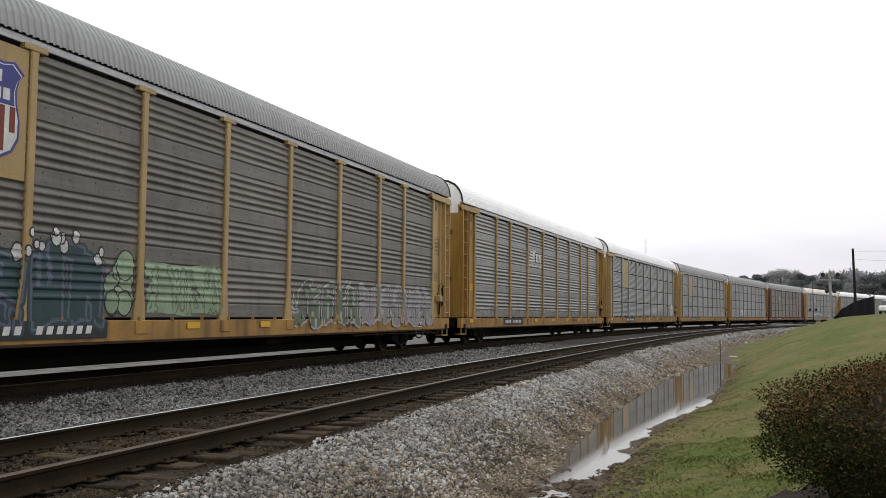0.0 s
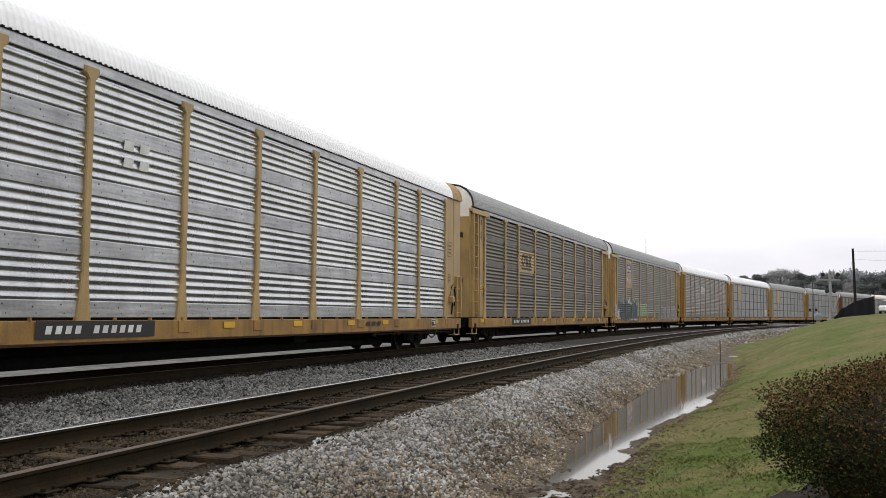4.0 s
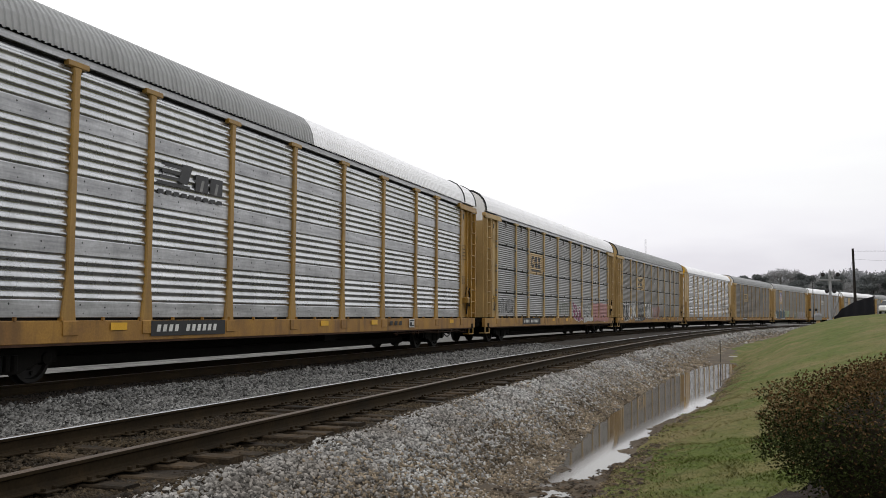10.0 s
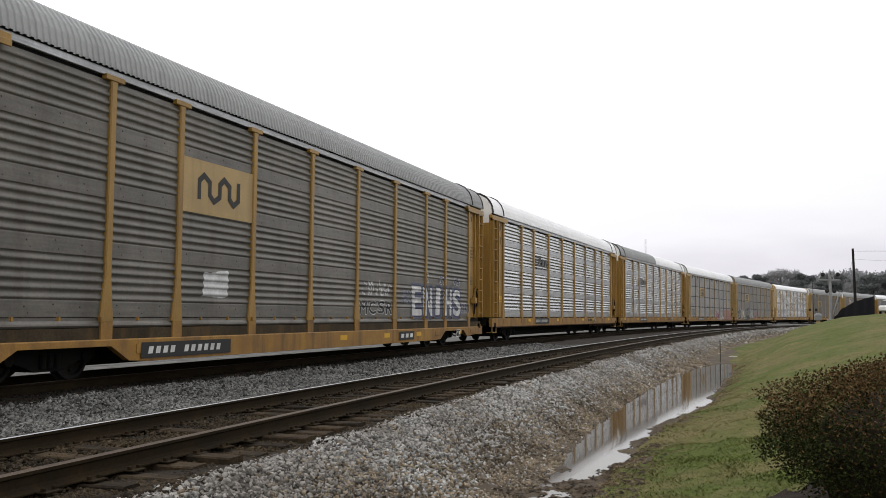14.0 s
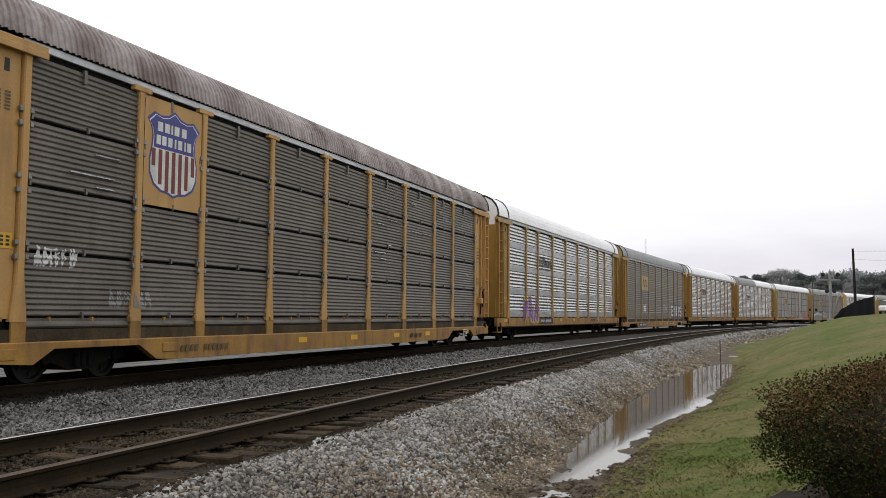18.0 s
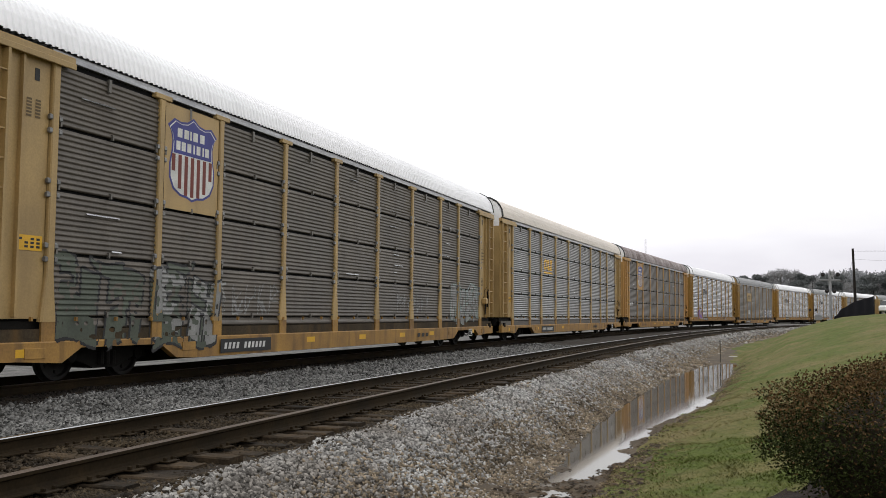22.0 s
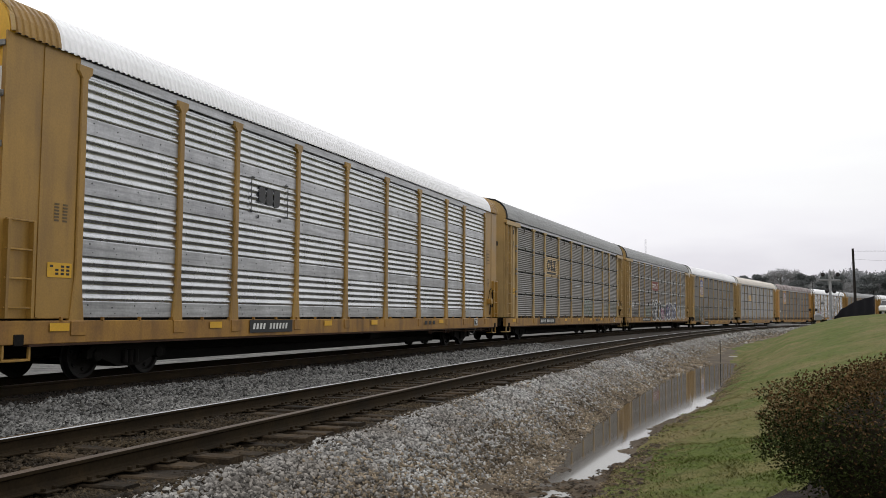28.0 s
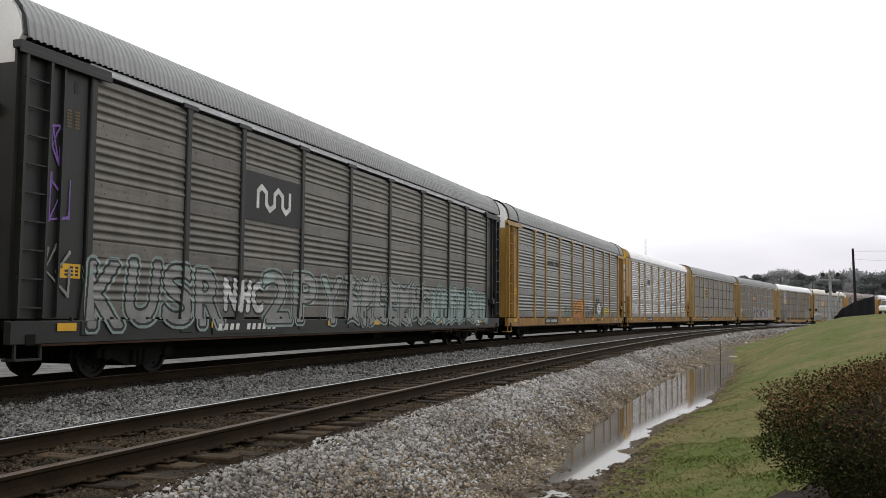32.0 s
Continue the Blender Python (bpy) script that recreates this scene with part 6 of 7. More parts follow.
def dead_grass():
    """Flattened straw-coloured grass along the wet foot of the bank."""
    rng = np.random.RandomState(45)
    s = 8.5 + 30 * rng.rand(42000) ** 1.5
    edge = np.interp(s, [0, 11, 14.5, 20, 25, 40, 47], [4.35, 4.4, 4.55, 4.85, 5.15, 5.1, 4.6])
    v = edge + np.abs(rng.normal(0, 0.38, len(s)))
    x, y = rail_xy(s, v)
    z = ground_z(x, y)
    keep = (z > WATER + 0.02) & (vnoise(x, y, 1.4, 46) + 0.5 * vnoise(x, y, 4.0, 47) > -0.35 + 0.5 * rng.rand(len(x)))
    x, y, z, s = x[keep], y[keep], z[keep], s[keep]
    n = len(x)
    h = rng.uniform(0.015, 0.05, n)
    a = rng.uniform(0, 6.28, n)
    p = np.stack([x, y, z - 0.003], -1)
    o = np.stack([np.cos(a), np.sin(a), np.zeros(n)], -1) * (0.004 + 0.0002 * s)[:, None]
    tip = p + np.stack([rng.normal(0, 1.0, n) * h, rng.normal(0, 1.0, n) * h, h * 0.45], -1)
    vs = np.stack([p - o, p + o, tip], 1).reshape(-1, 3)
    me = mesh_of("dead_grass", vs, (np.arange(n)[:, None] * 3 + np.arange(3)[None]).tolist(), mat("dead_straw_grass", (0.25, 0.19, 0.105), 0.9, 0, 0.3, 2, 40, 0.0, island=0.5))
    tagged(new("dead_grass", me), "flattened straw-coloured grass along the ditch edge", "grass", kind="stuff")


dead_grass()
BLADE = turf("grass_blades", (0.125, 0.16, 0.042), (0.25, 0.2, 0.098), (0.085, 0.1, 0.032), 0.0)
grass_blades()


def tree_template(kind, seed):
    """A tree of unit height: pines carry rounded clumps high up, the others a broad bare crown."""
    rng = np.random.RandomState(seed)
    t = empty("tree")
    pine = kind == "pine"
    b = Bm()
    b.tube([(0, 0, -0.03), (0.01, 0.005, 0.35), (-0.008, 0.01, 0.7), (0.0, 0.0, 0.95)], [0.02, 0.016, 0.010, 0.003], 7)
    pos = []
    for k in range(15 if pine else 26):
        a, f = rng.uniform(0, 6.28), rng.uniform(0.5 if pine else 0.3, 0.9)
        L = 0.24 * math.sin(math.pi * np.clip((f - 0.32) / 0.75, 0.1, 0.95)) * rng.uniform(0.4, 1.0) if pine else 0.30 * (1.08 - f) + 0.08
        e = rng.uniform(0.1, 0.5) if pine else rng.uniform(0.4, 1.0)
        q = Vector((L * math.cos(a) * math.cos(e), L * math.sin(a) * math.cos(e), min(0.95, f + L * math.sin(e))))
        b.tube([(0, 0, f), tuple(q * 0.5 + Vector((0, 0, f * 0.5))), tuple(q)], [0.007, 0.005, 0.002], 4)
        m = 420 if pine else 200
        g = rng.normal(0, 1, (m, 3))
        g *= (rng.rand(m, 1) ** 0.4) / np.linalg.norm(g, axis=1)[:, None]
        pos.append(np.array(q)[None] + g * ((0.095, 0.095, 0.06) if pine else (0.1, 0.1, 0.085)))
    child("trunk", b.mesh("trunk", BARK), t)
    vs, fs = leaf_cloud(np.concatenate(pos), 0.03 if pine else 0.018, rng, 0.6)
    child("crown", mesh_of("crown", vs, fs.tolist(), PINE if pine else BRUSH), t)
    return t


def far_wood():
    """The wood behind the single trees, as one mass of clumps with an uneven top; its haze is put into the pale colour.
    """
    rng = np.random.RandomState(88)
    n = 60000
    bear = rng.uniform(-2.5, 14, n)
    dist = rng.uniform(455, 560, n)
    top = np.interp(bear, [-2.5, 0, 2.5, 6, 9, 14], [9, 12, 18, 21.5, 22.5, 22]) + 5 * vnoise(bear, dist * 0.004, 1.7, 89) + 4 * vnoise(bear, dist * 0.01, 5.0, 90)
    z = top * rng.rand(n) ** 0.45
    x, y = dist * np.sin(np.radians(bear)), dist * np.cos(np.radians(bear))
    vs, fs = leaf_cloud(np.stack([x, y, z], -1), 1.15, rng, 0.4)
    tagged(new("far_wood", mesh_of("far_wood", vs, fs.tolist(), mat("haze_pale_far_foliage", (0.28, 0.285, 0.295), 0.9, 0, 0.15, 0.05, 1, 0.0, island=0.12))), "grey-green wood along the horizon, haze put into its pale colour", "wood", kind="stuff")


far_wood()


def far_trees():
    temps = [("pine", tree_template("pine", 1)), ("pine", tree_template("pine", 2)), ("pine", tree_template("pine", 3)), ("bare", tree_template("bare", 4)), ("bare", tree_template("bare", 5))]
    r = random.Random(77)
    first = {}
    plan = []
    # bearing range, distance, height range: a near-solid wood behind, single crowns over it
    b = 0.4
    while b < 12.5:
        d = r.uniform(330, 420)
        plan.append((b, d, r.uniform(13, 18) + max(0, (b - 3) * 0.2)))
        b += r.uniform(0.28, 0.5)
    b = 1.5
    while b < 13:
        plan.append((b, r.uniform(290, 330), r.uniform(10, 14.5)))
        b += r.uniform(0.3, 0.5)
    for bb, d, h in ((-1.3, 380, 19), (-0.35, 380, 18.5), (1.0, 360, 18.5), (2.0, 350, 18.0), (3.0, 330, 19), (3.5, 330, 18.5), (4.1, 330, 18), (5.7, 330, 17.5), (7.9, 300, 16), (8.6, 300, 16.5), (9.3, 300, 16)):
        plan.append((bb, d, h))
    for bb in range(-40, -2, 3):
        plan.append((bb + r.uniform(-1, 1), r.uniform(330, 420), r.uniform(10, 14)))
    for bb, d, h in plan:
        h *= 0.95
        kind, t = r.choice(temps[:3] if r.random() < 0.45 else temps[3:])
        x, y = ray_place(bb, d)
        m = Matrix.Translation((x, y, gz(x, y) - 0.3)) @ Matrix.Rotation(r.uniform(0, 6.28), 4, "Z")
        lab = "distant pine tree with a dark uneven crown" if kind == "pine" else "distant leafless winter tree with grey twigs"
        w = h * r.uniform(0.95, 1.25)
        if t not in first:
            t.matrix_basis = m
            t.scale = (w, w, h)
            ob = t
            first[t] = 1
        else:
            ob = copy_thing(t, m)
            ob.scale = (w, w, h)
        tagged(ob, lab, "tree", "far wood")


far_trees()

POLE = mat("dark_creosoted_pole", (0.022, 0.018, 0.016), 0.85, 0, 0.3, 2, 30, 0.2)
ALU = mat("silver_signal_paint", (0.30, 0.30, 0.31), 0.5, 0.2, 0.15, 2, 30, 0.03)
BLACKMESH = mat("black_fence_fabric", (0.006, 0.006, 0.009), 0.95, 0, 0.25, 1.5, 30, 0.0, spec=0.1)
LENS = mat("dark_red_lens", (0.012, 0.006, 0.006), 0.3, 0, 0.1, 3, 30, 0.0)


def crossing_signal():
    x, y = ray_place(5.62, 105)
    g = gz(x, y)
    s = tagged(empty("crossing_signal", pose(x, y, g, 0, 0, 8)), "silver railway crossing signal mast with crossed boards and dark lamps", "crossing signal")
    b = Bm()
    b.tube([(0, 0, -0.3), (0, 0, 5.35)], 0.14, 10)
    b.lathe_y([(-0.01, 0.01), (0.01, 0.01)], 0, 5.3, 6)
    child("mast", b.mesh("mast", ALU), s)
    b = Bm()
    b.box(-0.3, 0.3, -0.3, 0.3, -0.2, 0.35, 0, 0.04)
    child("base", b.mesh("base", ALU), s)
    for a in (40, -40):
        b = Bm()
        b.box(-0.75, 0.75, -0.2, -0.17, -0.11, 0.11, 0, 0.01)
        child("crossed_board", b.mesh("crossed_board", ALU), s, pose(0, 0, 5.0, 0, 0, 55) @ pose(0, 0, 0, 0, a, 0), "pale crossed board")
    b = Bm()
    b.box(-1.0, 1.0, -0.1, 0.1, 4.35, 4.5, 0, 0.02)
    child("cross_arm", b.mesh("cross_arm", ALU), s)
    for xx, z in ((-0.36, 3.25), (0.36, 3.25), (-0.75, 5.0), (0.75, 5.0)):
        b = Bm()
        b.lathe_y([(-0.2, 0.05), (-0.19, 0.21), (-0.16, 0.22), (-0.15, 0.17), (0.08, 0.13)], xx, z, 16)
        lamp = child("signal_lamp", b.mesh("signal_lamp", BLACK), s)
        b = Bm()
        b.lathe_y([(-0.23, 0.02), (-0.205, 0.14)], xx, z, 12)
        child("lens", b.mesh("lens", LENS), lamp)
    b = Bm()
    b.tube([(0.25, 0, 0.9), (1.0, 0.3, 3.2)], 0.05, 6)
    child("gate_arm", b.mesh("gate_arm", ALU), s)
    # relay case beside the mast
    x, y = ray_place(4.95, 108)
    g = gz(x, y)
    c = tagged(empty("relay_case", pose(x, y, g, 0, 0, 5)), "small pale grey equipment case on a leg", "cabinet")
    b = Bm()
    b.box(-0.35, 0.35, -0.25, 0.25, 0.75, 1.3, 0, 0.05)
    b.loft([[(-0.4, -0.28, 1.3), (0.4, -0.28, 1.3), (0.4, 0.28, 1.3), (-0.4, 0.28, 1.3)], [(-0.15, -0.12, 1.55), (0.15, -0.12, 1.55), (0.15, 0.12, 1.55), (-0.15, 0.12, 1.55)]])
    child("case", b.mesh("case", ALU), c)
    b = Bm()
    b.loft([[(-0.4, -0.25, -0.3), (0.4, -0.25, -0.3), (0.4, 0.25, -0.3), (-0.4, 0.25, -0.3)], [(-0.15, -0.12, 0.76), (0.15, -0.12, 0.76), (0.15, 0.12, 0.76), (-0.15, 0.12, 0.76)]])
    child("leg", b.mesh("leg", CREAM), c)
    # second mast across the road
    x, y = ray_place(4.7, 170)
    g = gz(x, y)
    c = tagged(empty("crossing_signal", pose(x, y, g, 0, 0, 190)), "dark slender signal mast across the road", "crossing signal")
    b = Bm()
    b.tube([(0, 0, -0.3), (0, 0, 7.6)], 0.055, 8)
    child("mast", b.mesh("mast", POLE), c)
    for xx in (-0.5, 0.5):
        b = Bm()
        b.lathe_y([(-0.2, 0.05), (-0.19, 0.22), (-0.16, 0.23), (-0.15, 0.17), (0.08, 0.13)], xx, 3.0, 16)
        child("signal_lamp", b.mesh("signal_lamp", BLACK), c)


crossing_signal()


def fence():
    f = tagged(empty("fabric_fence"), "black fabric screen fence along the top of the bank", "fence")
    ends = [(7.85, 97.0), (7.35, 106), (6.8, 117), (6.25, 129), (5.8, 141)]
    pts = [ray_place(*e) for e in ends]
    # cloth panels hung between posts, one panel each
    for k in range(4):
        (xa, ya), (xb, yb) = pts[k], pts[k + 1]
        vs, fs = [], []
        n = 12
        for q in range(n + 1):
            t = q / n
            x, y = xa + (xb - xa) * t, ya + (yb - ya) * t
            g = gz(x, y)
            sag = 0.06 * math.sin(math.pi * t)
            bow = 0.05 * math.sin(7 * t + k)
            for z in (-0.2, 0.6, 1.2, 1.85 - sag):
                vs.append((x + bow * (z > 0), y, g + z))
                vs.append((x + bow * (z > 0) + 0.03, y, g + z))
        m = 8
        for q in range(n):
            for c in range(3):
                a = q * m + 2 * c
                fs.append((a, a + 2, a + m + 2, a + m))
                fs.append((a + 1, a + m + 1, a + m + 3, a + 3))
            fs.append((q * m + 6, q * m + 7, q * m + m + 7, q * m + m + 6))
        child("fence_panel", mesh_of("fence_panel", vs, fs, BLACKMESH), f)
    for k in range(5):
        x, y = pts[k]
        b = Bm()
        b.tube([(x + 0.07, y, gz(x, y) - 0.4), (x + 0.07, y, gz(x, y) + 1.9)], 0.035, 6)
        child("fence_post", b.mesh("fence_post", POLE), f)


fence()


def utility_pole():
    x, y = ray_place(6.95, 150)
    g = gz(x, y)
    p = tagged(empty("utility_pole", pose(x, y, g, 0, -1.4, 0)), "tall dark wooden utility pole", "utility pole")
    top = 11.4 - g
    b = Bm()
    b.tube([(0, 0, -0.5), (0, 0, top)], [0.24, 0.16], 10)
    child("pole", b.mesh("pole", POLE), p)
    for k, (dx, dz, ex, ey, ez) in enumerate(((0.4, -0.4, 70, -20, 2.0), (-0.4, -0.4, 70, -25, 0.8), (0, -1.6, 60, -10, -1.5))):
        b = Bm()
        pts = []
        for q in range(13):
            t = q / 12
            pts.append((x + dx + ex * t, y + ey * t, g + top + dz + ez * t - 6 * t * (1 - t) * 0.6))
        b.tube(pts, 0.009, 4)
        tagged(new("overhead_wire", b.mesh("overhead_wire", POLE)), "thin dark overhead wire hung from the utility pole", "wire")
    b = Bm()
    b.tube([(x, y, g + top - 0.8), (x - 3.2, y + 2, g + 0.2)], 0.011, 4)
    tagged(new("guy_wire", b.mesh("guy_wire", POLE)), "thin guy wire from pole top to ground", "wire")


utility_pole()


def stake_and_culvert():
    x, y = ray_place(-0.47, 43.0)
    g = gz(x, y)
    s = tagged(empty("marker_stake", pose(x, y, g - 0.2)), "thin dark metal marker stake beside the puddle", "stake")
    b = Bm()
    b.box(-0.016, 0.016, -0.012, 0.012, 0.0, 1.15, 0, 0.003)
    b.box(-0.022, 0.022, -0.016, 0.016, 1.05, 1.17, 0, 0.004)
    child("shaft", b.mesh("shaft", POLE), s)
    x, y = ray_place(0.75, 47.3)
    c = tagged(empty("culvert_edge", pose(x, y, -0.80, 0, 0, -8)), "low pale concrete edge across the ditch", "kerb")
    b = Bm()
    b.box(-0.75, 0.75, -0.15, 0.15, -0.3, 0.06, 0, 0.02)
    child("kerb", b.mesh("kerb", mat("pale_concrete", (0.5, 0.49, 0.47), 0.85, 0, 0.15, 2, 30, 0.2)), c)


stake_and_culvert()


def crossing_road():
    """Road over both tracks, as one slab with its approaches."""
    vs, fs = [], []
    vv = list(np.linspace(-60, 2.3, 40)) + [3.5, 6, 9, 13, 20, 40]
    for a, v in enumerate(vv):
        for s in (150.0, 159.0):
            x, y = rail_xy(s, v)
            z = float(np.interp(v, [-20, -9, -8, 2.3, 4, 6, 9, 13, 20, 40], [-0.45, -0.2, -0.02, -0.02, -0.05, 0.1, 0.45, 1.45, 2.0, 2.3]))
            vs += [(float(x), float(y), z), (float(x), float(y), z - 0.5)]
        if a:
            o = 4 * (a - 1)
            fs += [(o, o + 2, o + 6, o + 4), (o, o + 4, o + 5, o + 1), (o + 2, o + 3, o + 7, o + 6)]
    tagged(new("road", mesh_of("road", vs, fs, ASPHALT)), "pale grey road crossing both tracks at grade", "road", kind="structure")


crossing_road()


def ditch_litter():
    """Dead leaves, clods and small stones along the wet edge."""
    rng = np.random.RandomState(91)
    n = 5200
    s = np.concatenate([rng.uniform(8.8, 14.5, 3200), rng.uniform(14.5, 40, 2000)])
    v = np.interp(s, [0, 11, 14.5, 20, 25, 48], [4.05, 4.08, 4.24, 4.56, 4.95, 5.2]) + rng.normal(0.12, 0.26, n)
    first = s < 12.5
    v[first] = rng.uniform(3.2, 4.9, first.sum())
    x, y = rail_xy(s, v)
    z = ground_z(x, y)
    keep = z > WATER - 0.005
    x, y, z = x[keep], y[keep], z[keep]
    n = len(x)
    r = rng.uniform(0.012, 0.04, n)
    base = np.array([(1, 0, 0), (0.2, 0.9, 0.1), (-0.9, 0.2, 0), (-0.1, -1, 0.1), (0, 0, 0.45)])
    a = rng.uniform(0, 6.28, n)
    p = base[None] * (0.6 + 0.7 * rng.rand(n, 5, 1)) * r[:, None, None]
    X = p[..., 0] * np.cos(a)[:, None] - p[..., 1] * np.sin(a)[:, None]
    Y = p[..., 0] * np.sin(a)[:, None] + p[..., 1] * np.cos(a)[:, None]
    vs = np.stack([X + x[:, None], Y + y[:, None], p[..., 2] + z[:, None] + 0.002], -1).reshape(-1, 3)
    fs = (np.arange(n)[:, None, None] * 5 + np.array([(0, 1, 4), (1, 2, 4), (2, 3, 4), (3, 0, 4)])[None]).reshape(-1, 3)
    tagged(new("ditch_litter", mesh_of("litter", vs, fs.tolist(), mat("wet_leaf_litter", (0.07, 0.05, 0.033), 0.8, 0, 0.3, 2, 40, 0.2, island=0.7))), "wet dead leaves and clods along the puddle edge", "leaf litter", kind="stuff")


ditch_litter()


def radio_mast():
    x, y = ray_place(-4.75, 700)
    m = tagged(empty("radio_mast", pose(x, y, -2)), "slender lattice radio mast far beyond the train", "mast")
    b = Bm()
    H = 60.0
    for k in range(3):
        a = k * 2.094
        b.tube([(0.5 * math.cos(a), 0.5 * math.sin(a), 0), (0.5 * math.cos(a), 0.5 * math.sin(a), H)], 0.07, 4)
    child("legs", b.mesh("legs", POLE), m)
    b = Bm()
    for q in range(40):
        a0, a1 = (q % 3) * 2.094, ((q + 1) % 3) * 2.094
        b.tube([(0.5 * math.cos(a0), 0.5 * math.sin(a0), q * 1.5), (0.5 * math.cos(a1), 0.5 * math.sin(a1), q * 1.5 + 1.5)], 0.04, 3)
    child("lattice", b.mesh("lattice", POLE), m)


radio_mast()


def parked_car():
    """White car standing past the end of the fence, mostly out of view."""
    x, y = ray_place(8.75, 112)
    g = gz(x, y)
    c = tagged(empty("parked_car", pose(x, y, g, 0, 0, 70)), "white parked car beyond the end of the black fence", "car")
    b = Bm()
    rings = []
    for xx, w, z0, z1 in ((-2.2, 0.75, 0.45, 0.8), (-2.1, 0.85, 0.35, 0.95), (-1.0, 0.9, 0.3, 1.0), (1.0, 0.9, 0.3, 1.0), (2.1, 0.85, 0.35, 0.98), (2.2, 0.78, 0.45, 0.9)):
        rings.append([(xx, -w, z0), (xx, w, z0), (xx, w, z1 - 0.1), (xx, w - 0.08, z1), (xx, -w + 0.08, z1), (xx, -w, z1 - 0.1)])
    b.loft(rings)
    child("body", b.mesh("body", WHITE), c)
    b = Bm()
    b.loft([[(-1.6, -0.82, 0.97), (1.7, -0.82, 0.97), (1.7, 0.82, 0.97), (-1.6, 0.82, 0.97)], [(-0.9, -0.66, 1.5), (1.1, -0.66, 1.5), (1.1, 0.66, 1.5), (-0.9, 0.66, 1.5)]])
    child("cabin", b.mesh("cabin", mat("dark_car_glass", (0.02, 0.022, 0.025), 0.1, 0, 0.1, 2, 20, 0)), c)
    b = Bm()
    b.box(-0.92, 1.12, -0.68, 0.68, 1.48, 1.54, 0, 0.02)
    child("car_roof", b.mesh("car_roof", WHITE), c)
    b = Bm()
    b.lathe_y([(-0.1, 0.2), (-0.09, 0.31), (0.09, 0.31), (0.1, 0.2)], 0, 0, 16)
    wh = b.mesh("wheel", BLACK)
    for xx in (-1.35, 1.35):
        for yy in (-0.82, 0.82):
            child("wheel", wh, c, pose(xx, yy, 0.31))


parked_car()


# ---- the train, front to back ----
build_car(-9, "grey autorack car with pale roof, far up the line", False, GALV_GREY, CREAM, ROOF_WHITE, WHITE, "")
build_car(-8, "silver autorack car with pale roof, far up the line", True, GALV_GREY, CREAM, ROOF_WHITE, WHITE, "")
build_car(-7, "grey autorack car with white roof", False, GALV_GREY, YELLOW, ROOF_WHITE, WHITE, "small_white", post_mat=GALV_GREY)
build_car(-6, "pale grey autorack car with cream roof", False, GALV_GREY, CREAM, ROOF_CREAM, WHITE, "small_white", post_mat=GALV_GREY)
build_car(-5, "soiled brown-grey autorack car with rusty ends", False, GALV_DULL, mat("brown_rusty_paint", (0.16, 0.075, 0.05), 0.7, 0, 0.3, 1, 30, 0.1, streak=0.3), ROOF_GREY, WHITE, "small_white")
build_car(-4, "grey autorack car with yellow frame and grey roof", False, GALV_GREY, YELLOW, ROOF_GREY, WHITE, "", [(-6, -3, 1.2, 2.2, "white", "silver", 301, "piece", 0.5)], post_mat=GALV_GREY)
build_car(-3, "grey autorack car with a blank cream board", False, GALV_GREY, CREAM, ROOF_GREY, WHITE, "faded_shield", [(2, 7, 1.2, 2.0, "silver", "white", 302, "piece", 0.4)], post_mat=GALV_GREY)
build_car(-2, "grey autorack car with white roof and blank cream board", False, GALV_GREY, CREAM, ROOF_WHITE, WHITE, "faded_shield", [(10.2, 11.8, 1.2, 2.3, "white", "silver", 303, "block", 0.2)], post_mat=GALV_GREY)
build_car(-1, "grey banded autorack car with white roof", True, GALV_GREY, YELLOW, ROOF_WHITE, WHITE, "horse_white", [(-11, 9, 1.12, 1.5, "silver", "sage", 304, "piece", 0.6)])
build_car(0, "soiled grey autorack car with striped shield board and graffiti", True, GALV_DULL, CREAM, ROOF_GREY, WHITE, "shield",
          [(-11.7, -5.2, 0.76, 2.35, "teal", "slate", 11, "slab", 0.0, "teal"), (-13.2, -11.0, 0.95, 2.2, "white", "black", 12, "bubbles"), (-10.6, -5.2, 1.95, 2.6, "white", "black", 18, "bubbles", 0.1), (-5.3, -4.3, 1.1, 2.3, "pale_green", "black", 13, "bubbles"),
           (-4.1, -1.5, 1.12, 2.15, "pale_green", "sage", 14, "block", 0.15), (1.6, 5.6, 0.78, 2.1, "sage", "ash", 15, "slab", 0.3), (5.6, 11.8, 0.78, 2.1, "silver", "lilac", 16, "slab", 0.15)])
build_car(1, "dark soiled autorack car with faded yellow board", True, GALV_BROWN, CREAM, ROOF_GREY, WHITE, "blocks", [(-12.9, -12.3, 2.3, 2.7, "white", "white", 17, "tag")], clips=True)
build_car(2, "bright silver autorack car with rounded yellow ends", True, GALV_BRIGHT, CREAM, ROOF_WHITE, BRIGHTYEL, "small_white", plain=True, white_door=1)
build_car(3, "grey slotted autorack car with black blocks board and graffiti", False, GALV_DULL, CREAM, ROOF_GREY, CREAM, "blocks",
          [(-11.8, -9.9, 0.78, 2.2, "black", "white", 21), (-9.8, -7.15, 0.85, 2.3, "white", "black", 22, "word:OK", 0.0, "ash"), (-6.95, -4.4, 0.8, 2.3, "black", "ash", 23, "block", 0.08), (-6.9, -4.5, 1.2, 2.2, "ash", "black", 27, "tag"), (-4.2, -1.3, 0.82, 2.25, "white", "black", 24, "word:GIRO", 0.0, "silver"),
           (-1.2, 2.4, 0.95, 2.0, "pink", "silver", 25, "piece", 0.35), (-13.0, -12.5, 1.4, 2.0, "white", "white", 26, "tag")])
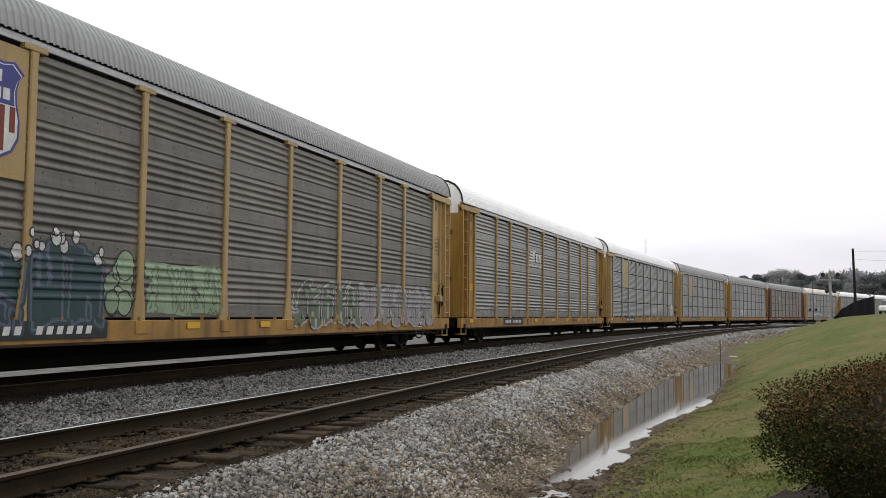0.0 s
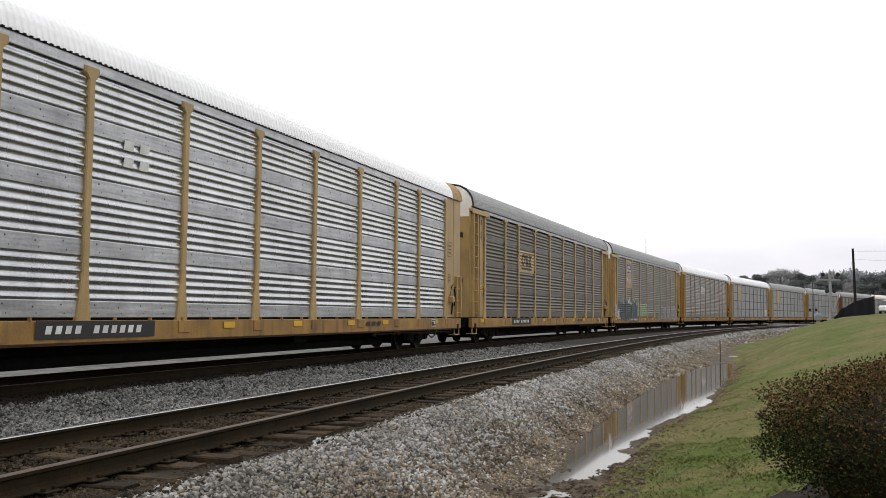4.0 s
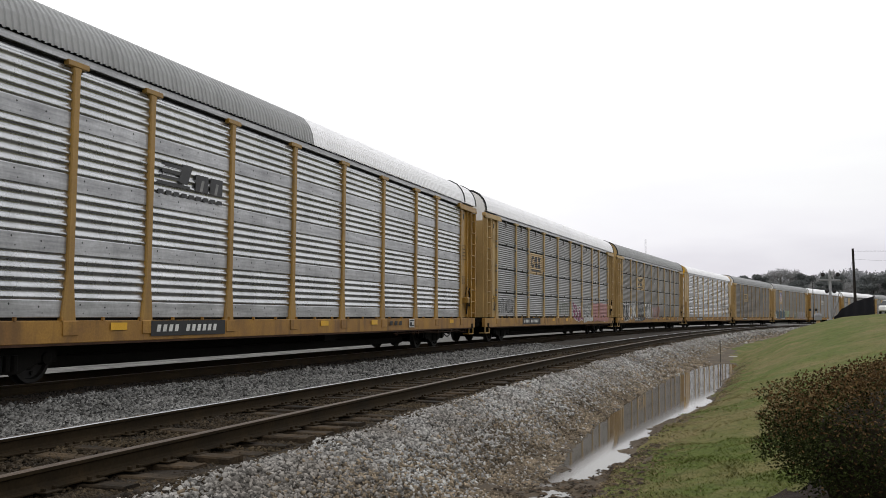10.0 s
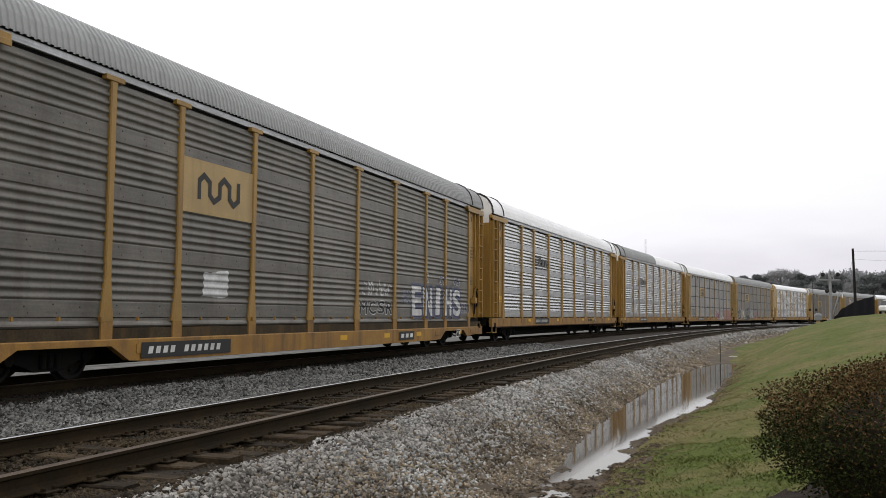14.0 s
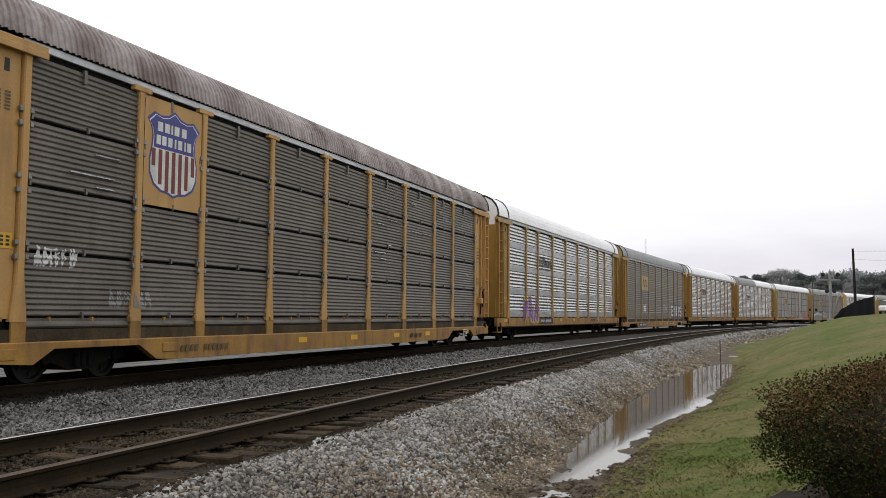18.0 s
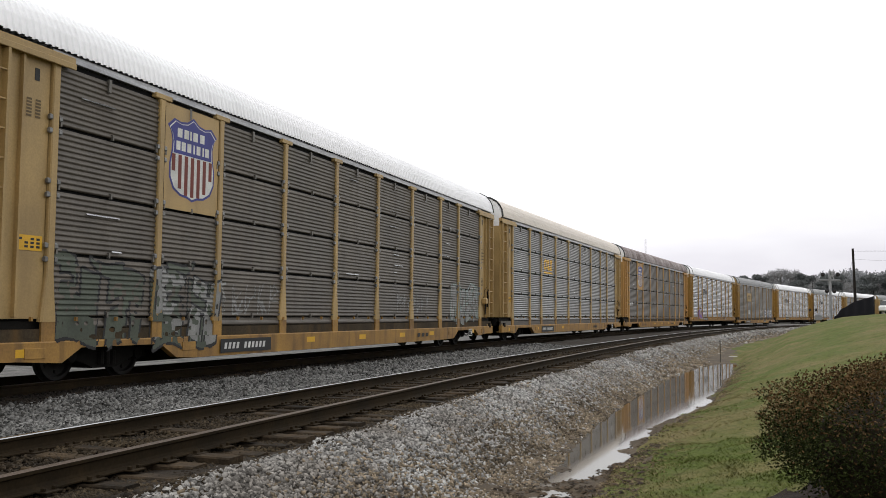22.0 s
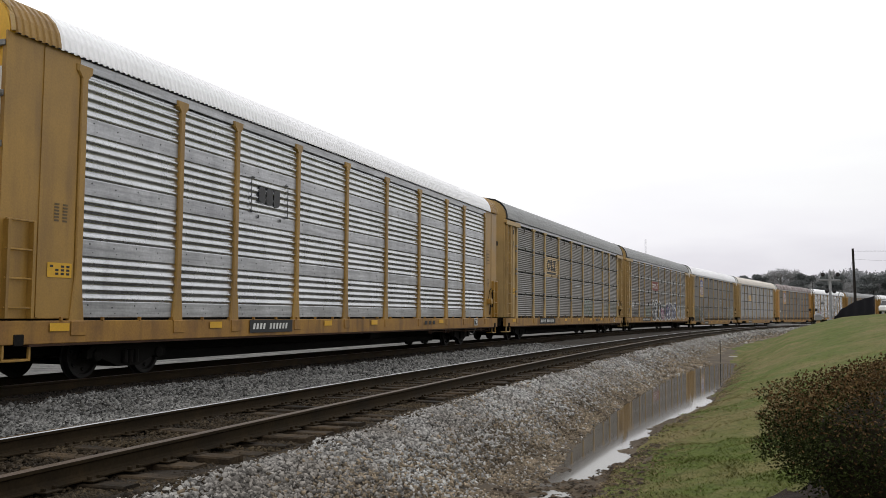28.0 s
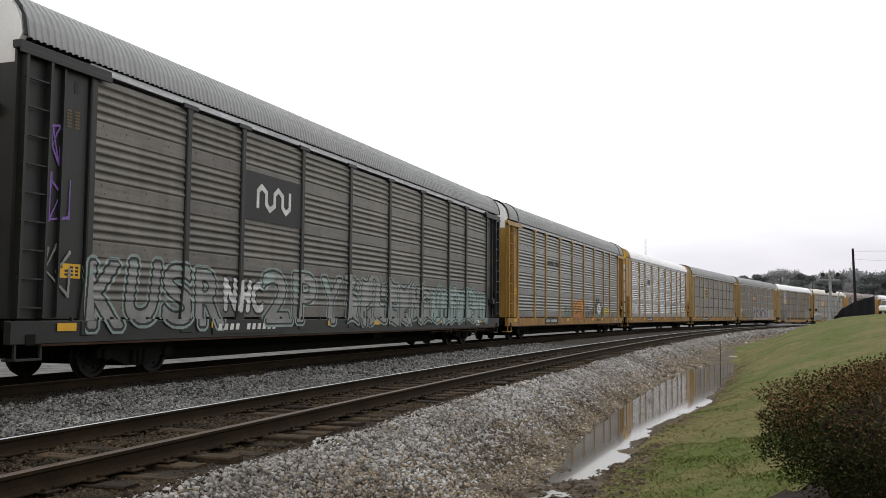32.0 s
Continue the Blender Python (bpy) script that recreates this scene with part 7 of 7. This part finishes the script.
build_car(4, "grey slotted autorack car with white roof and tagged ends", False, GALV_GREY, CREAM, ROOF_WHITE, WHITE, "blocks",
          [(-12.9, -11.9, 1.3, 2.1, "black", "black", 31, "tag"), (-11.7, -9.4, 1.2, 2.0, "black", "black", 32, "tag"), (-1.0, 1.0, 1.2, 1.9, "sage", "black", 33, "tag"),
           (2.0, 4.2, 0.8, 1.9, "magenta", "white", 34, "slab"), (4.35, 7.0, 0.76, 1.2, "ash", "white", 35, "block", 0.1), (4.4, 7.0, 1.1, 1.95, "ash", "black", 37, "bubbles"), (7.1, 11.85, 0.78, 2.0, "pink", "pink", 36, "block", 0.12)])
build_car(5, "bright silver banded autorack car with half-weathered roof", True, GALV_BRIGHT, YELLOW, [ROOF_GREY, ROOF_WHITE], WHITE, "horse", switch=-0.5, hoops=True, plate=(-7.0, 2.5))
build_car(6, "bright silver banded autorack car with pale roof", True, GALV_BRIGHT, YELLOW, ROOF_WHITE, WHITE, "horse", hoops=True, plate=(-7.0, 2.5))
build_car(7, "dull grey banded autorack car with ribbon sign board", True, GALV_DULL, YELLOW, ROOF_GREY, CREAM, "worm",
          [(-6.2, -5.2, 1.5, 2.1, "white", "white", 41, "block"), (1.6, 4.2, 1.15, 1.62, "black", "white", 42, "word:MCSR"), (1.8, 4.0, 1.7, 2.2, "white", "white", 50, "tag", 0.3), (5.7, 11.0, 1.02, 2.22, "white", "navy", 43, "shade:ENIHS", 0.0, "slate"), (4.9, 5.6, 1.5, 2.0, "navy", "ash", 47, "word:URD"), (11.0, 11.85, 1.22, 1.66, "navy", "white", 48, "word:CYRO"), (7.0, 7.4, 2.26, 2.6, "navy", "white", 44, "word:Z"), (8.4, 9.1, 2.22, 2.58, "navy", "white", 49, "word:GY"), (10.0, 10.8, 2.22, 2.58, "navy", "white", 46, "word:AB"), (-12.9, -12.2, 2.0, 2.6, "white", "white", 45, "tag")], hoops=True, fish=True)
build_car(8, "bright silver banded autorack car with purple graffiti", True, GALV_BRIGHT, YELLOW, ROOF_WHITE, WHITE, "horse",
          [(-9.6, -6.9, 0.8, 2.15, "purple", "yellow", 51)], hoops=True, plate=(-7.0, 2.5))
build_car(9, "brown slotted autorack car with rust-stained roof and shield board", False, GALV_BROWN, mat("orange_ochre_paint", (0.52, 0.30, 0.10), 0.6, 0, 0.15, 1, 30, 0.04, dirt=(0.15, 0.07, 0.03), dirt_amt=0.4), ROOF_RUST, WHITE, "shield",
          [(-11.6, -10.6, 1.9, 2.25, "white", "white", 52, "tag"), (-9.8, -8.6, 1.25, 1.6, "silver", "silver", 53, "tag"), (8.0, 11.5, 4.5, 4.75, "silver", "silver", 54, "tag")], fish=True, plate=(-7.9, 2.1))
build_car(10, "pale grey slotted autorack car with cream roof", False, GALV_GREY, CREAM, ROOF_CREAM, WHITE, "blocks_yellow", [(10.2, 11.4, 4.4, 5.1, "white", "white", 55, "tag")], fish=True, plate=(-7.2, 2.3))
build_car(11, "dark grey slotted autorack car with shield board and graffiti", False, GALV_BROWN, CREAM, ROOF_WHITE, WHITE, "shield",
          [(-11.8, -7.0, 0.42, 2.3, "moss", "black", 61, "slab", 0.3), (-9.3, -6.9, 0.5, 2.2, "silver", "black", 65, "slab", 0.45), (-7.0, -4.4, 1.1, 1.9, "silver", "sage", 62, "tag"), (3.0, 6.0, 1.2, 1.9, "silver", "silver", 63, "tag"), (8.2, 11.8, 0.8, 2.4, "silver", "mint", 64, "slab", 0.3)], fish=True, white_door=2, plate=(-7.0, 2.1))
build_car(12, "dark soiled autorack car with red board and large graffiti", 2, GALV_BROWN, CREAM, ROOF_GREY, CREAM, "ring",
          [(-4.4, -0.2, 0.76, 2.6, "black", "white", 71, "slab", 0.0, "white"), (-0.35, 0.9, 0.78, 1.9, "magenta", "white", 75, "slab"), (0.8, 6.8, 0.76, 2.4, "navy", "white", 76, "slab", 0.0, "white"), (2.2, 3.0, 1.7, 2.3, "magenta", "magenta", 85, "tag"), (7.1, 11.6, 0.8, 2.2, "silver", "white", 72, "slab", 0.2), (-7.0, -4.4, 1.1, 2.0, "sage", "silver", 73, "piece", 0.3), (-12.95, -12.1, 1.9, 2.5, "silver", "silver", 74, "tag"), (-13.0, -12.1, 1.25, 1.9, "black", "black", 77, "tag"), (-11.7, -11.0, 1.72, 2.3, "white", "white", 78, "word:14"), (-10.8, -9.4, 1.2, 1.6, "black", "black", 79, "tag")], clips=True)
build_car(13, "weathered grey slotted autorack car with black blocks board", False, GALV_DULL, CREAM, ROOF_GREY, CREAM, "blocks",
          [(1.6, 4.1, 1.2, 2.15, "sage", "mint", 81, "piece", 0.4), (8.0, 11.6, 1.3, 2.2, "sage", "black", 82, "tag"), (12.1, 12.6, 1.6, 2.2, "white", "white", 83, "tag"), (6.0, 8.0, 4.4, 4.9, "silver", "silver", 84, "tag")])
build_car(14, "bright silver banded autorack car with rounded yellow ends", True, GALV_BRIGHT, YELLOW, ROOF_WHITE, BRIGHTYEL, "brackets", plain=True, white_door=1, plate=(-6.5, 1.95))
build_car(15, "silver-grey banded autorack car with orange and black graffiti", True, GALV_GREY, YELLOW, ROOF_GREY, WHITE, "bars",
          [(-1.4, 1.35, 0.85, 2.1, "orange", "black", 91, "slab", 0.1, "orange"), (-3.2, -1.5, 1.1, 1.8, "sage", "silver", 92, "piece", 0.2), (1.5, 4.1, 1.15, 1.8, "black", "black", 93, "tag"), (4.35, 6.9, 1.05, 2.3, "black", "slate", 94, "bubbles"), (4.6, 6.4, 1.08, 1.3, "pale_green", "sage", 97, "block"), (5.1, 6.15, 1.25, 1.95, "white", "navy", 98, "disc"), (7.2, 8.8, 1.2, 1.7, "yellow", "sage", 95, "block", 0.2), (12.1, 12.7, 3.6, 4.4, "black", "black", 96, "tag")], hoops=True, plate=(-7.4, 2.55))
build_car(16, "soiled autorack car with dark frame and graffiti along its base", True, GALV_DULL, DARKFRAME, ROOF_GREY, WHITE, "worm_white",
          [(-12.0, -7.7, 0.8, 2.25, "silver", "black", 101, "word:KUSR", 0.0, "mint"), (-7.7, -6.0, 1.15, 2.0, "white", "black", 108, "word:NHC"), (-6.2, -1.8, 0.8, 2.3, "silver", "black", 102, "word:2PY", 0.0, "mint"), (-1.7, 5.2, 0.8, 2.3, "silver", "black", 103, "slab", 0.0, "mint"), (5.2, 11.8, 0.8, 2.3, "mint", "teal", 104, "slab", 0.0, "mint"),
           (-12.95, -12.3, 2.6, 3.5, "purple", "silver", 105, "tag"), (-12.95, -12.3, 3.5, 4.4, "purple", "silver", 107, "tag"), (-13.0, -12.2, 1.3, 2.4, "silver", "white", 106, "tag")])
build_car(17, "grey autorack car with yellow frame and pale roof", True, GALV_GREY, YELLOW, ROOF_WHITE, WHITE, "horse")


def motions():
    """The train runs away along the curve; wheels turn while a car passes the near stretch."""
    for car, n in CARS:
        rows = []
        for k in range(65):
            t = k * 0.5
            c = train_u(t) - PITCHLEN * (n + 0.5)
            a, b = rail_xy(c + 10.0, -TRACKS), rail_xy(c - 10.0, -TRACKS)
            p, q = Vector((float(a[0]), float(a[1]), 0)), Vector((float(b[0]), float(b[1]), 0))
            d = p - q
            rows.append((t, Matrix.Translation((p + q) / 2) @ Matrix.Rotation(math.atan2(d.y, d.x), 4, "Z")))
        walk(car, rows)
    for w, n, x in WHEELS:
        steps = [f for f in range(0, 960) if 0.0 < train_u(f / FPS) - PITCHLEN * (n + 0.5) < 42.0]
        if len(steps) < 3:
            continue
        u0 = train_u(steps[0] / FPS)

        def spin(f):
            return Matrix.Translation((x, 0, 0.42)) @ Matrix.Rotation((train_u(f / FPS) - u0) / 0.415, 4, "Y")
        rows = [(f / FPS, spin(f)) for f in steps]
        if steps[0] > 0:
            rows.insert(0, (0.0, spin(steps[0])))
        if steps[-1] < 959:
            rows.append((32.0, spin(steps[-1])))
        walk(w, rows)


motions()
